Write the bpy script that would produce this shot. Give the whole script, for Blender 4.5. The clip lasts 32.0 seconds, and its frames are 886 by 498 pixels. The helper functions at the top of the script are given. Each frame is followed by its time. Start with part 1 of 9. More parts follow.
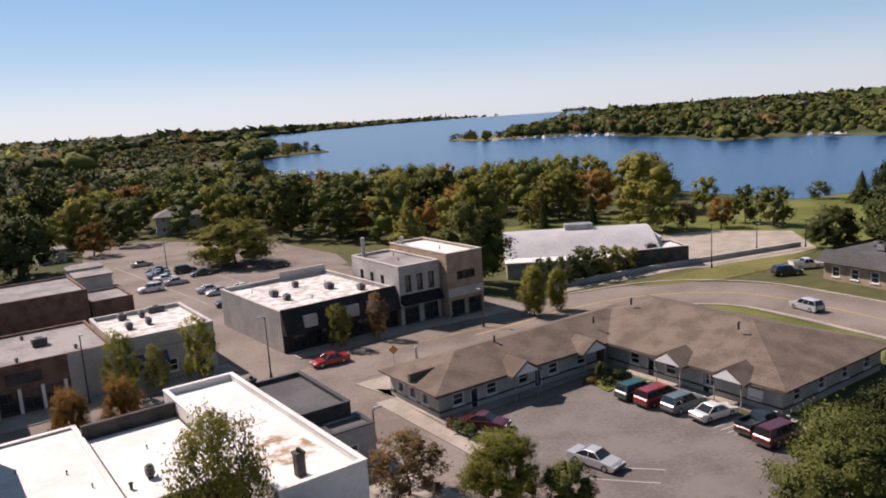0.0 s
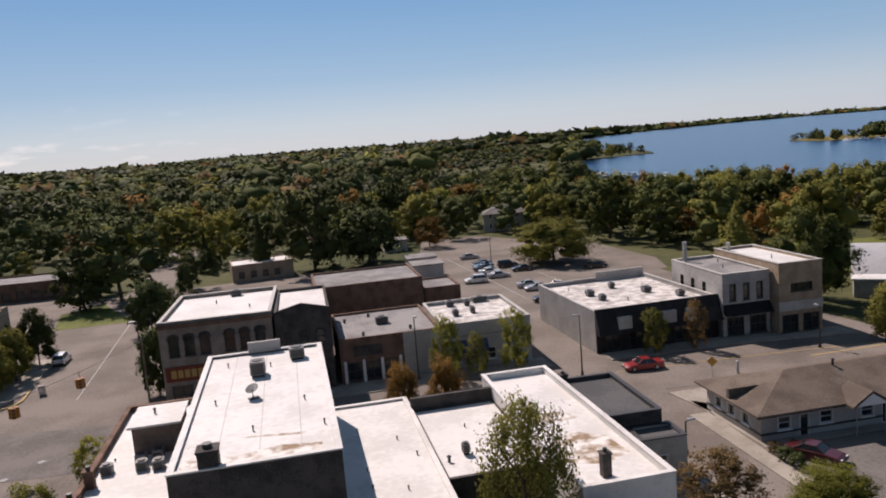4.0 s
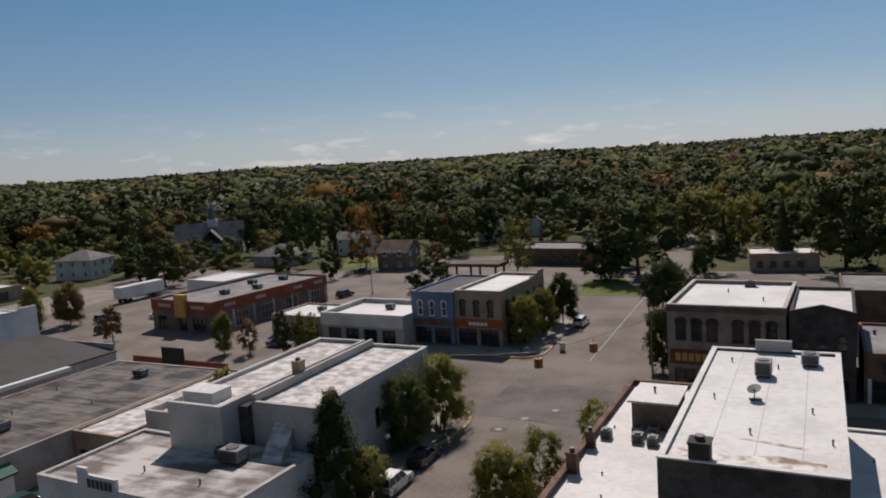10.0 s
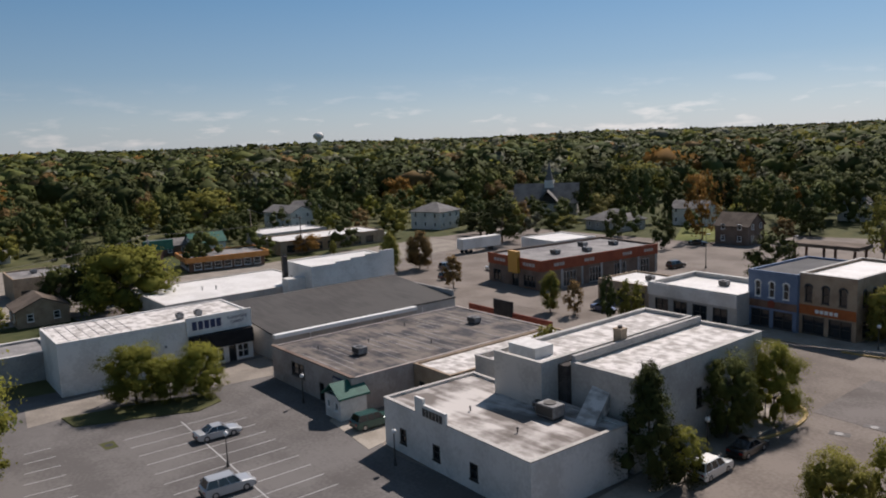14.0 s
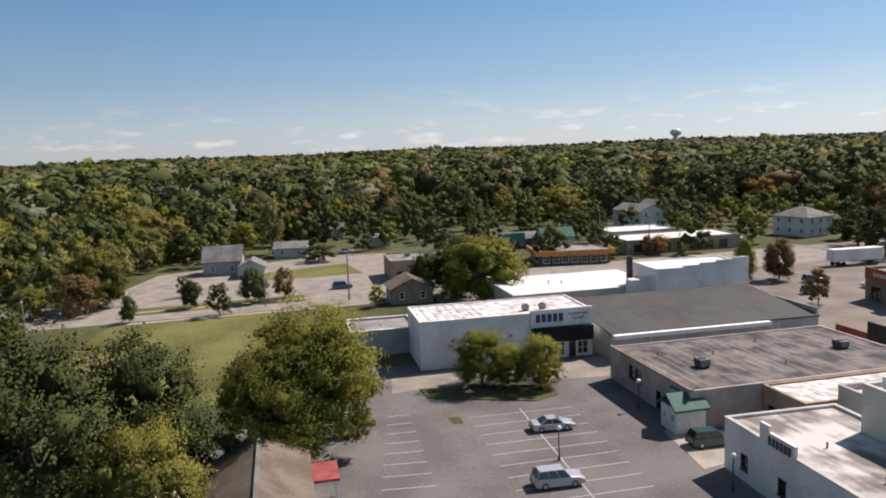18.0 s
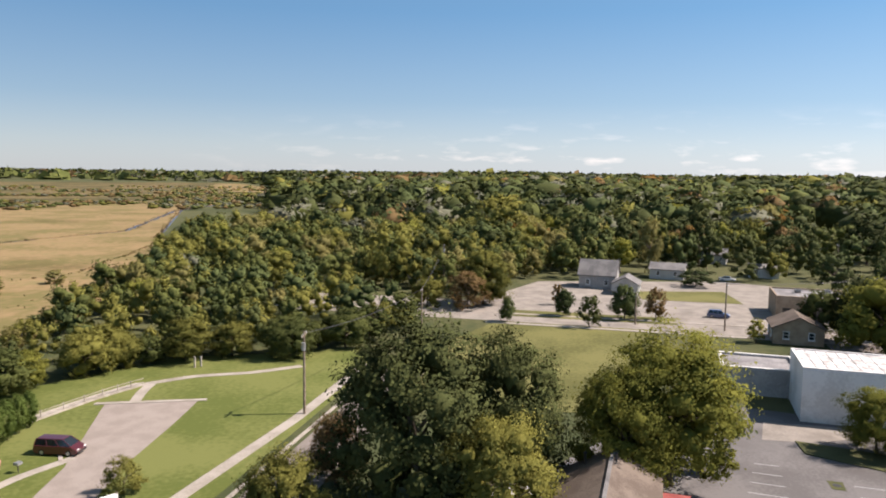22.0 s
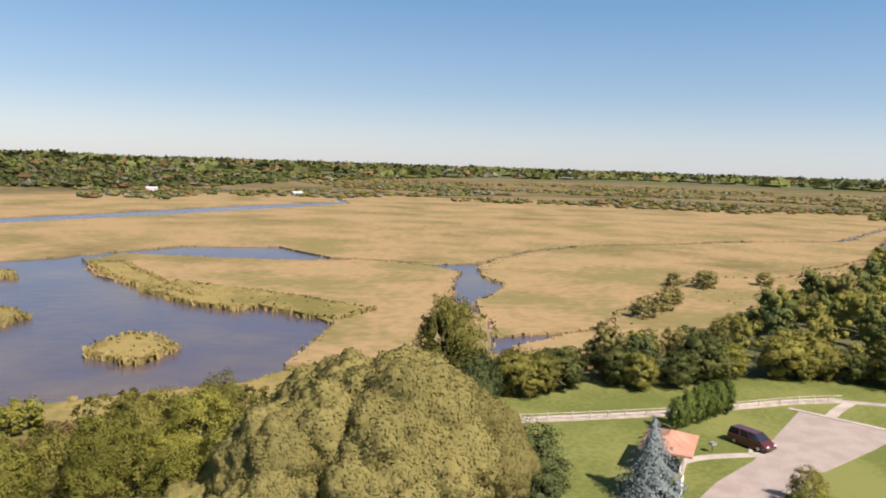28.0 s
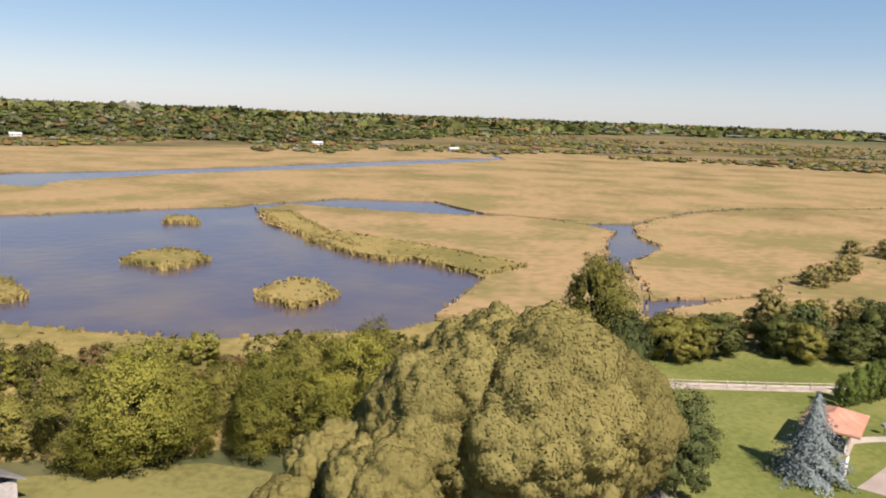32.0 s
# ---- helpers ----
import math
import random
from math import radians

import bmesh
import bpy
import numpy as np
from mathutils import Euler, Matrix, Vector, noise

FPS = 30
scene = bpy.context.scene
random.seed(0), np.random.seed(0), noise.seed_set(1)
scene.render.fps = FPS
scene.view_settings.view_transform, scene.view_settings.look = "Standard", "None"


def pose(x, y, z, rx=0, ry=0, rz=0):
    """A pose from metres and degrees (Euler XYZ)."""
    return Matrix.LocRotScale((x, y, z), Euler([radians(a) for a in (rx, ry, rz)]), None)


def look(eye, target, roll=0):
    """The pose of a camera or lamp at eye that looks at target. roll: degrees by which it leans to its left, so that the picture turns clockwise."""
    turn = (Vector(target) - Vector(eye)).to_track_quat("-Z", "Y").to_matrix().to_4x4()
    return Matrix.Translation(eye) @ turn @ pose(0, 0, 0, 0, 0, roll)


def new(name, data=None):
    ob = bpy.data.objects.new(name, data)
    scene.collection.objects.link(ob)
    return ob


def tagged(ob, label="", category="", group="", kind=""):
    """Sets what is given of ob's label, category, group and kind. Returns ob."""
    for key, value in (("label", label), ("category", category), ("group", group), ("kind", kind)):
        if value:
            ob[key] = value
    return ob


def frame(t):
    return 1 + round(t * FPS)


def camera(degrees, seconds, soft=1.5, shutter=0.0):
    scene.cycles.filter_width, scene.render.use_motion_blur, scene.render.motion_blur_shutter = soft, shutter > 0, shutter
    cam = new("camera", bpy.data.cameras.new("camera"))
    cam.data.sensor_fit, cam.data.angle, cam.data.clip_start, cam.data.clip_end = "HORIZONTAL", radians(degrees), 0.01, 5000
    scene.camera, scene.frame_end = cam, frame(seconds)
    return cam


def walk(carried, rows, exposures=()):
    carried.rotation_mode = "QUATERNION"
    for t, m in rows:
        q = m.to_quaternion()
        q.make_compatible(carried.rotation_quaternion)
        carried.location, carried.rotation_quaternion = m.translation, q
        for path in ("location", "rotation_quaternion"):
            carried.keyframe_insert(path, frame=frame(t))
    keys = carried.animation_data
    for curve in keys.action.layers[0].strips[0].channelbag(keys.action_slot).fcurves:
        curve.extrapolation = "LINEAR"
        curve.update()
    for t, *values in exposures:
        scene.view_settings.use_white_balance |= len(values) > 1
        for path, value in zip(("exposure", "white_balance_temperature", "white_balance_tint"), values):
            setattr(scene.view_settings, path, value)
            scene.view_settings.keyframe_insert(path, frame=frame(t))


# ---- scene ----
cam = camera(60.7, 32.0, 1.95)
# seconds, eye, turn in degrees
ROWS = [
    (0.0, -0.11, -0.48, 27.67, 79.99, 3.82, -38.97),
    (0.5, 0.00, -0.50, 27.63, 80.60, 2.58, -36.57),
    (1.0, -0.17, -0.46, 27.59, 80.30, 4.90, -33.97),
    (1.5, -0.21, -0.50, 27.60, 79.19, 6.76, -31.36),
    (2.0, -0.08, -0.53, 27.59, 79.95, 6.57, -28.41),
    (2.5, -0.11, -0.43, 27.57, 80.60, 4.88, -25.45),
    (3.0, -0.12, -0.40, 27.59, 80.84, 4.13, -22.32),
    (3.5, -0.11, -0.46, 27.55, 81.45, 3.87, -18.75),
    (4.0, -0.09, -0.53, 27.51, 81.87, 4.58, -14.96),
    (4.5, -0.09, -0.51, 27.53, 82.14, 5.24, -11.55),
    (6.5, 0.32, -0.33, 27.99, 83.35, 4.59, 1.58),
    (7.0, 0.28, -0.43, 28.02, 82.63, 5.10, 4.86),
    (7.5, 0.34, -0.38, 27.92, 81.75, 4.39, 8.21),
    (8.0, 0.25, -0.47, 28.02, 81.86, 4.01, 11.04),
    (8.5, 0.29, -0.44, 28.05, 81.93, 4.66, 13.92),
    (9.0, 0.17, -0.44, 28.04, 82.92, 4.39, 16.53),
    (9.5, 0.29, -0.37, 28.00, 83.06, 4.10, 20.12),
    (10.0, 0.20, -0.41, 28.05, 83.17, 3.55, 23.40),
    (10.5, 0.19, -0.39, 28.03, 82.72, 3.31, 26.52),
    (11.0, 0.27, -0.38, 28.19, 82.86, 3.99, 29.96),
    (11.5, 0.33, -0.34, 28.17, 82.11, 4.51, 33.03),
    (12.0, 0.25, -0.25, 28.21, 81.96, 3.67, 35.73),
    (12.5, 0.28, -0.28, 28.40, 85.16, 3.09, 39.04),
    (13.0, 0.34, -0.35, 28.34, 85.48, 2.02, 41.85),
    (13.5, 0.33, -0.31, 28.32, 83.95, 1.53, 44.94),
    (14.0, 0.29, -0.20, 28.25, 81.71, 2.25, 48.54),
    (14.5, 0.40, -0.20, 28.40, 80.88, 3.38, 51.84),
    (16.5, 0.13, 0.20, 28.68, 85.05, 2.01, 64.57),
    (17.0, 0.14, 0.22, 28.64, 84.90, 2.09, 67.94),
    (17.5, 0.06, 0.24, 28.70, 83.28, 2.39, 71.33),
    (18.0, 0.17, 0.36, 28.71, 82.47, 2.24, 74.73),
    (18.5, 0.13, 0.32, 28.74, 82.73, 1.13, 77.94),
    (19.0, 0.13, 0.34, 28.72, 83.78, 0.88, 81.69),
    (19.5, 0.13, 0.38, 28.63, 84.16, 0.65, 85.00),
    (20.0, 0.20, 0.49, 28.64, 83.81, 1.69, 88.48),
    (20.5, 0.11, 0.47, 28.64, 82.79, 1.48, 92.23),
    (21.0, -0.02, 0.53, 28.51, 83.99, 0.23, 95.74),
    (21.5, -0.14, 0.50, 28.34, 83.76, -1.06, 99.44),
    (22.0, -0.17, 0.54, 28.49, 84.21, -0.76, 103.25),
    (22.5, -0.06, 0.47, 28.38, 83.98, -0.68, 107.30),
    (23.0, -0.11, 0.64, 28.43, 84.36, 0.77, 112.00),
    (23.5, -0.06, 0.49, 28.38, 84.83, 0.61, 115.97),
    (24.0, -0.19, 0.49, 28.25, 84.63, -1.07, 119.97),
    (24.5, -0.37, 0.31, 28.21, 84.68, -2.03, 123.45),
    (26.5, -0.15, 0.36, 27.79, 83.63, -3.18, 140.47),
    (27.0, -0.25, 0.18, 28.10, 83.73, -3.25, 145.02),
    (27.5, -0.19, 0.28, 27.87, 83.71, -1.91, 149.46),
    (28.0, -0.17, 0.28, 27.95, 83.59, -1.92, 153.97),
    (28.5, -0.35, 0.13, 27.92, 84.11, -2.65, 158.82),
    (29.0, -0.39, 0.24, 28.06, 84.25, -5.51, 163.59),
    (29.5, -0.32, 0.15, 27.93, 83.15, -4.68, 167.63),
    (30.0, -0.41, 0.40, 27.78, 80.82, -4.61, 167.97),
    (30.5, -0.45, 0.43, 28.00, 80.53, -5.36, 167.00),
    (31.0, -0.44, 0.35, 27.96, 82.03, -4.94, 166.23),
    (31.5, -0.34, 0.45, 27.94, 81.08, -2.17, 165.95),
    (32.0, -0.34, 0.53, 27.86, 79.94, -2.08, 165.69),
]
walk(cam, [(t, pose(x, y, z, rx, ry, rz)) for t, x, y, z, rx, ry, rz in ROWS], exposures=[(0.0, 0.69, 6750, 27), (4.0, 0.33, 6600, 24), (9.0, -0.1, 6450, 19), (13.0, 0.12, 6350, 18), (16.5, 0.6, 6450, 20), (19.0, 0.85, 6500, 20), (23.0, 1.2, 6550, 20), (28.0, 1.27, 6650, 22), (32.0, 1.27, 6700, 23)])

# ---- light ----
SUN_AZ, SUN_EL = radians(108.0), radians(47.0)
world = bpy.data.worlds.new("world")
scene.world = world
world.use_nodes = True
wn, wl = world.node_tree.nodes, world.node_tree.links
wn.clear()
sky = wn.new("ShaderNodeTexSky")
sky.sky_type, sky.sun_disc = "NISHITA", False
sky.sun_elevation, sky.sun_rotation = SUN_EL, radians(90.0) - SUN_AZ
sky.air_density, sky.dust_density, sky.ozone_density = 1.0, 0.3, 1.0
back = wn.new("ShaderNodeBackground")
back.inputs["Strength"].default_value = 0.02
wout = wn.new("ShaderNodeOutputWorld")
tint = wn.new("ShaderNodeMix")
tint.data_type, tint.blend_type = "RGBA", "MULTIPLY"
tint.inputs["Factor"].default_value = 1.0
tint.inputs["B"].default_value = (0.93, 0.98, 1.02, 1)
wl.new(sky.outputs[0], tint.inputs["A"])
# clear autumn air: pale at the horizon, deepening quickly above it
where, split, high = wn.new("ShaderNodeTexCoord"), wn.new("ShaderNodeSeparateXYZ"), wn.new("ShaderNodeValToRGB")
wl.new(where.outputs["Generated"], split.inputs[0])
wl.new(split.outputs["Z"], high.inputs[0])
for place, colour in ((0.0, (0.305, 0.375, 0.425)), (0.035, (0.265, 0.35, 0.41)), (0.09, (0.15, 0.27, 0.375)), (0.2, (0.062, 0.2, 0.345)), (0.5, (0.072, 0.132, 0.188)), (1.0, (0.078, 0.115, 0.152))):
    stop = high.color_ramp.elements[0] if place == 0.0 else (high.color_ramp.elements[-1] if place == 1.0 else high.color_ramp.elements.new(place))
    stop.color = (*colour, 1)
# small fair-weather clouds low over the land
puff, shape, low = wn.new("ShaderNodeTexNoise"), wn.new("ShaderNodeValToRGB"), wn.new("ShaderNodeValToRGB")
squash = wn.new("ShaderNodeVectorMath")
squash.operation = "MULTIPLY"
squash.inputs[1].default_value = (17.0, 17.0, 75.0)
wl.new(where.outputs["Generated"], squash.inputs[0])
wl.new(squash.outputs[0], puff.inputs["Vector"])
puff.inputs["Scale"].default_value, puff.inputs["Detail"].default_value, puff.inputs["Roughness"].default_value = 1.0, 5, 0.55
shape.color_ramp.elements[0].position, shape.color_ramp.elements[1].position = 0.55, 0.72
wl.new(puff.outputs[0], shape.inputs[0])
for place, v in ((0.0, 0.7), (0.02, 1.0), (0.04, 0.4), (0.085, 0.0)):
    stop = low.color_ramp.elements[0] if place == 0.0 else (low.color_ramp.elements[-1] if place == 0.085 else low.color_ramp.elements.new(place))
    stop.position, stop.color = place, (v, v, v, 1)
wl.new(split.outputs["Z"], low.inputs[0])
veil = wn.new("ShaderNodeMath")
veil.operation = "MULTIPLY"
wl.new(shape.outputs[0], veil.inputs[0])
wl.new(low.outputs[0], veil.inputs[1])
# only over the land in the west
side, west, over = wn.new("ShaderNodeVectorMath"), wn.new("ShaderNodeMapRange"), wn.new("ShaderNodeMath")
side.operation, over.operation = "DOT_PRODUCT", "MULTIPLY"
side.inputs[1].default_value = (math.cos(radians(150)), math.sin(radians(150)), 0)
wl.new(where.outputs["Generated"], side.inputs[0])
west.inputs["From Min"].default_value, west.inputs["From Max"].default_value = 0.45, 0.75
wl.new(side.outputs["Value"], west.inputs["Value"])
wl.new(veil.outputs[0], over.inputs[0])
wl.new(west.outputs[0], over.inputs[1])
air = wn.new("ShaderNodeMix")
air.data_type = "RGBA"
wl.new(over.outputs[0], air.inputs["Factor"])
wl.new(high.outputs[0], air.inputs["A"])
air.inputs["B"].default_value = (0.56, 0.565, 0.575, 1)
clear = wn.new("ShaderNodeBackground")
# brighter on the sunny side
glow, gain = wn.new("ShaderNodeVectorMath"), wn.new("ShaderNodeMath")
glow.operation, gain.operation = "DOT_PRODUCT", "MULTIPLY_ADD"
glow.inputs[1].default_value = (math.cos(radians(65)), math.sin(radians(65)), 0)
wl.new(where.outputs["Generated"], glow.inputs[0])
wl.new(glow.outputs["Value"], gain.inputs[0])
gain.inputs[1].default_value, gain.inputs[2].default_value = 0.26, 0.69
wl.new(gain.outputs[0], clear.inputs["Strength"])
wl.new(air.outputs["Result"], clear.inputs[0])
both = wn.new("ShaderNodeAddShader")
wl.new(tint.outputs["Result"], back.inputs[0])
wl.new(back.outputs[0], both.inputs[0])
wl.new(clear.outputs[0], both.inputs[1])
wl.new(both.outputs[0], wout.inputs[0])
sun_data = bpy.data.lights.new("sun", "SUN")
sun_data.energy, sun_data.angle, sun_data.color = 4.4, radians(0.55), (1.0, 0.925, 0.82)
sun = new("sun", sun_data)
sun.matrix_world = look((math.cos(SUN_AZ) * 100, math.sin(SUN_AZ) * 100, 100 * math.tan(SUN_EL)), (0, 0, 0))

# ---- materials ----
def mat(name, c1, c2, scale=1.0, rough=0.8, fine=12.0, bump=0.15, metal=0.0, spec=0.14, c3=None, stain=0.0, stretch=(1, 1, 1)):
    """A surface with colour varied at two scales and a fine relief. Scales are per metre."""
    m = bpy.data.materials.new(name)
    m.use_nodes = True
    n, l = m.node_tree.nodes, m.node_tree.links
    p = n["Principled BSDF"]
    geo = n.new("ShaderNodeNewGeometry")
    big = n.new("ShaderNodeTexNoise")
    big.inputs["Scale"].default_value, big.inputs["Detail"].default_value = scale, 4
    small = n.new("ShaderNodeTexNoise")
    small.inputs["Scale"].default_value, small.inputs["Detail"].default_value = fine, 3
    l.new(geo.outputs["Position"], big.inputs["Vector"])
    pull = n.new("ShaderNodeVectorMath")
    pull.operation = "MULTIPLY"
    pull.inputs[1].default_value = stretch
    l.new(geo.outputs["Position"], pull.inputs[0])
    l.new(pull.outputs[0], small.inputs["Vector"])
    ramp = n.new("ShaderNodeValToRGB")
    ramp.color_ramp.elements[0].position, ramp.color_ramp.elements[1].position = 0.42, 0.56
    ramp.color_ramp.elements[0].color, ramp.color_ramp.elements[1].color = (*c1, 1), (*c2, 1)
    if c3:
        e = ramp.color_ramp.elements.new(0.62)
        e.color = (*c3, 1)
    mix = n.new("ShaderNodeMath")
    mix.operation = "MULTIPLY_ADD"
    mix.inputs[1].default_value = 0.35
    l.new(small.outputs[0], mix.inputs[0])
    scl = n.new("ShaderNodeMath")
    scl.operation = "MULTIPLY"
    scl.inputs[1].default_value = 0.65
    l.new(big.outputs[0], scl.inputs[0])
    l.new(scl.outputs[0], mix.inputs[2])
    l.new(mix.outputs[0], ramp.inputs[0])
    colour = ramp.outputs[0]
    if stain:
        st = n.new("ShaderNodeTexNoise")
        st.inputs["Scale"].default_value, st.inputs["Detail"].default_value, st.inputs["Roughness"].default_value = scale * 0.5, 6, 0.7
        off = n.new("ShaderNodeVectorMath")
        off.inputs[1].default_value = (31.0, 17.0, 5.0)
        l.new(geo.outputs["Position"], off.inputs[0])
        l.new(off.outputs[0], st.inputs["Vector"])
        sr = n.new("ShaderNodeValToRGB")
        sr.color_ramp.elements[0].position, sr.color_ramp.elements[1].position = 0.52, 0.68
        sr.color_ramp.elements[0].color, sr.color_ramp.elements[1].color = (0, 0, 0, 1), (stain, stain, stain, 1)
        l.new(st.outputs[0], sr.inputs[0])
        mx = n.new("ShaderNodeMix")
        mx.data_type = "RGBA"
        mx.inputs["B"].default_value = (c1[0] * 0.45, c1[1] * 0.42, c1[2] * 0.38, 1)
        l.new(sr.outputs[0], mx.inputs["Factor"])
        l.new(colour, mx.inputs["A"])
        colour = mx.outputs["Result"]
    l.new(colour, p.inputs["Base Color"])
    p.inputs["Roughness"].default_value, p.inputs["Metallic"].default_value = rough, metal
    p.inputs["Specular IOR Level"].default_value = spec
    if bump:
        b = n.new("ShaderNodeBump")
        b.inputs["Strength"].default_value, b.inputs["Distance"].default_value = bump, 0.05
        l.new(small.outputs[0], b.inputs["Height"])
        l.new(b.outputs[0], p.inputs["Normal"])
    return m


def leaf(name, dark, light, shine=0.35, clump=0.16, thin=0.36):
    """Foliage: every leaf its own tone, with patches of lighter and darker growth."""
    m = bpy.data.materials.new(name)
    m.use_nodes = True
    n, l = m.node_tree.nodes, m.node_tree.links
    p = n["Principled BSDF"]
    geo, info = n.new("ShaderNodeNewGeometry"), n.new("ShaderNodeObjectInfo")
    noise_t = n.new("ShaderNodeTexNoise")
    noise_t.inputs["Scale"].default_value, noise_t.inputs["Detail"].default_value = clump * 0.6, 1.5
    l.new(geo.outputs["Position"], noise_t.inputs["Vector"])
    a = n.new("ShaderNodeMath")
    a.operation = "MULTIPLY_ADD"
    a.inputs[1].default_value = 0.09
    l.new(geo.outputs["Random Per Island"], a.inputs[0])
    b = n.new("ShaderNodeMath")
    b.operation = "MULTIPLY_ADD"
    b.inputs[1].default_value = 0.35
    l.new(info.outputs["Random"], b.inputs[0])
    l.new(noise_t.outputs[0], b.inputs[2])
    # single leaves and twigs within a bough
    fine = n.new("ShaderNodeTexNoise")
    fine.inputs["Scale"].default_value, fine.inputs["Detail"].default_value, fine.inputs["Roughness"].default_value = 2.2, 3, 0.7
    l.new(geo.outputs["Position"], fine.inputs["Vector"])
    twig = n.new("ShaderNodeMath")
    twig.operation = "MULTIPLY_ADD"
    twig.inputs[1].default_value = 0.3
    l.new(fine.outputs[0], twig.inputs[0])
    l.new(b.outputs[0], twig.inputs[2])
    less = n.new("ShaderNodeMath")
    less.operation = "SUBTRACT"
    less.inputs[1].default_value = 0.12
    l.new(twig.outputs[0], less.inputs[0])
    l.new(less.outputs[0], a.inputs[2])
    relief = n.new("ShaderNodeBump")
    relief.inputs["Strength"].default_value, relief.inputs["Distance"].default_value = 0.4, 0.3
    l.new(fine.outputs[0], relief.inputs["Height"])
    l.new(relief.outputs[0], p.inputs["Normal"])
    ramp = n.new("ShaderNodeValToRGB")
    ramp.color_ramp.elements[0].position, ramp.color_ramp.elements[1].position = 0.38, 0.95
    ramp.color_ramp.elements[0].color, ramp.color_ramp.elements[1].color = (*dark, 1), (*light, 1)
    l.new(a.outputs[0], ramp.inputs[0])
    l.new(ramp.outputs[0], p.inputs["Base Color"])
    p.inputs["Roughness"].default_value, p.inputs["Specular IOR Level"].default_value = 0.75, shine * 0.12
    tr = n.new("ShaderNodeBsdfTranslucent")
    l.new(ramp.outputs[0], tr.inputs[0])
    mx = n.new("ShaderNodeMixShader")
    mx.inputs[0].default_value = thin
    l.new(p.outputs[0], mx.inputs[1])
    l.new(tr.outputs[0], mx.inputs[2])
    l.new(mx.outputs[0], n["Material Output"].inputs["Surface"])
    return m


def plain(name, c, rough=0.5, metal=0.0, spec=0.5, coat=0.0):
    m = bpy.data.materials.new(name)
    m.use_nodes = True
    p = m.node_tree.nodes["Principled BSDF"]
    p.inputs["Base Color"].default_value, p.inputs["Roughness"].default_value = (*c, 1), rough
    p.inputs["Metallic"].default_value, p.inputs["Specular IOR Level"].default_value, p.inputs["Coat Weight"].default_value = metal, spec, coat
    return m


asphalt = mat("asphalt", (0.150, 0.128, 0.110), (0.208, 0.180, 0.156), 0.12, 0.9, 3.0, 0.1, stain=0.35)
asphalt_dark = mat("asphalt_dark", (0.11, 0.102, 0.097), (0.153, 0.143, 0.136), 0.15, 0.9, 3.0, 0.1, stain=0.3)
yard_asphalt = mat("yard_asphalt", (0.118, 0.105, 0.096), (0.165, 0.149, 0.138), 0.2, 0.9, 3.0, 0.1, stain=0.35)
concrete = mat("concrete", (0.26, 0.23, 0.19), (0.34, 0.305, 0.26), 0.3, 0.85, 4.0, 0.1, stain=0.3)
pale_lot = mat("pale_lot", (0.205, 0.182, 0.155), (0.27, 0.24, 0.205), 0.3, 0.9, 4.0, 0.1, stain=0.3)
gravel = mat("gravel", (0.225, 0.19, 0.162), (0.27, 0.232, 0.2), 0.4, 0.95, 8.0, 0.3)
grass = mat("grass", (0.088, 0.106, 0.026), (0.138, 0.148, 0.045), 0.08, 0.9, 1.5, 0.3, spec=0.1)
dry_grass = mat("dry_grass", (0.095, 0.094, 0.031), (0.148, 0.14, 0.05), 0.08, 0.9, 1.5, 0.3, spec=0.1)
earth = mat("earth", (0.05, 0.06, 0.025), (0.09, 0.09, 0.04), 0.02, 0.95, 0.4, 0.3, spec=0.1)
white_roof = mat("white_roof", (0.58, 0.563, 0.535), (0.68, 0.663, 0.637), 0.25, 0.55, 2.0, 0.1, stain=0.12)
metal_roof = mat("metal_roof", (0.36, 0.36, 0.37), (0.43, 0.43, 0.43), 0.2, 0.5, 2.0, 0.05, stain=0.15)
worn_roof = mat("worn_roof", (0.36, 0.335, 0.31), (0.66, 0.63, 0.60), 0.9, 0.8, 2.6, 0.3, stain=0.35, stretch=(0.14, 1, 1))
grey_roof = mat("grey_roof", (0.18, 0.17, 0.17), (0.27, 0.26, 0.25), 0.3, 0.85, 3.0, 0.15, stain=0.4)
tar_roof = mat("tar_roof", (0.048, 0.046, 0.05), (0.17, 0.145, 0.125), 0.3, 0.75, 1.6, 0.2, stain=0.6, stretch=(0.2, 1, 1))
shed_roof = mat("shed_roof", (0.06, 0.057, 0.055), (0.08, 0.076, 0.072), 0.1, 0.85, 1.5, 0.1, stretch=(0.2, 1, 1))
brown_front = mat("brown_front", (0.14, 0.10, 0.08), (0.20, 0.15, 0.12), 0.4, 0.85, 4.0, 0.15, stain=0.3)
dark_roof = mat("dark_roof", (0.07, 0.07, 0.072), (0.10, 0.10, 0.10), 0.2, 0.8, 3.0, 0.1)
streaked_roof = mat("streaked_roof", (0.17, 0.15, 0.135), (0.52, 0.49, 0.46), 0.3, 0.85, 1.1, 0.3, stain=0.6, stretch=(0.16, 1, 1))
shingle = mat("shingle", (0.105, 0.082, 0.065), (0.16, 0.128, 0.102), 0.4, 0.9, 6.0, 0.35)
shingle_grey = mat("shingle_grey", (0.13, 0.125, 0.12), (0.2, 0.19, 0.18), 0.4, 0.9, 6.0, 0.35)
white_paint = mat("white_paint", (0.58, 0.56, 0.53), (0.70, 0.68, 0.65), 0.3, 0.6, 3.0, 0.05, stain=0.15)
pink_wall = mat("pink_wall", (0.32, 0.275, 0.25), (0.41, 0.36, 0.33), 0.4, 0.8, 3.0, 0.1, stain=0.35)
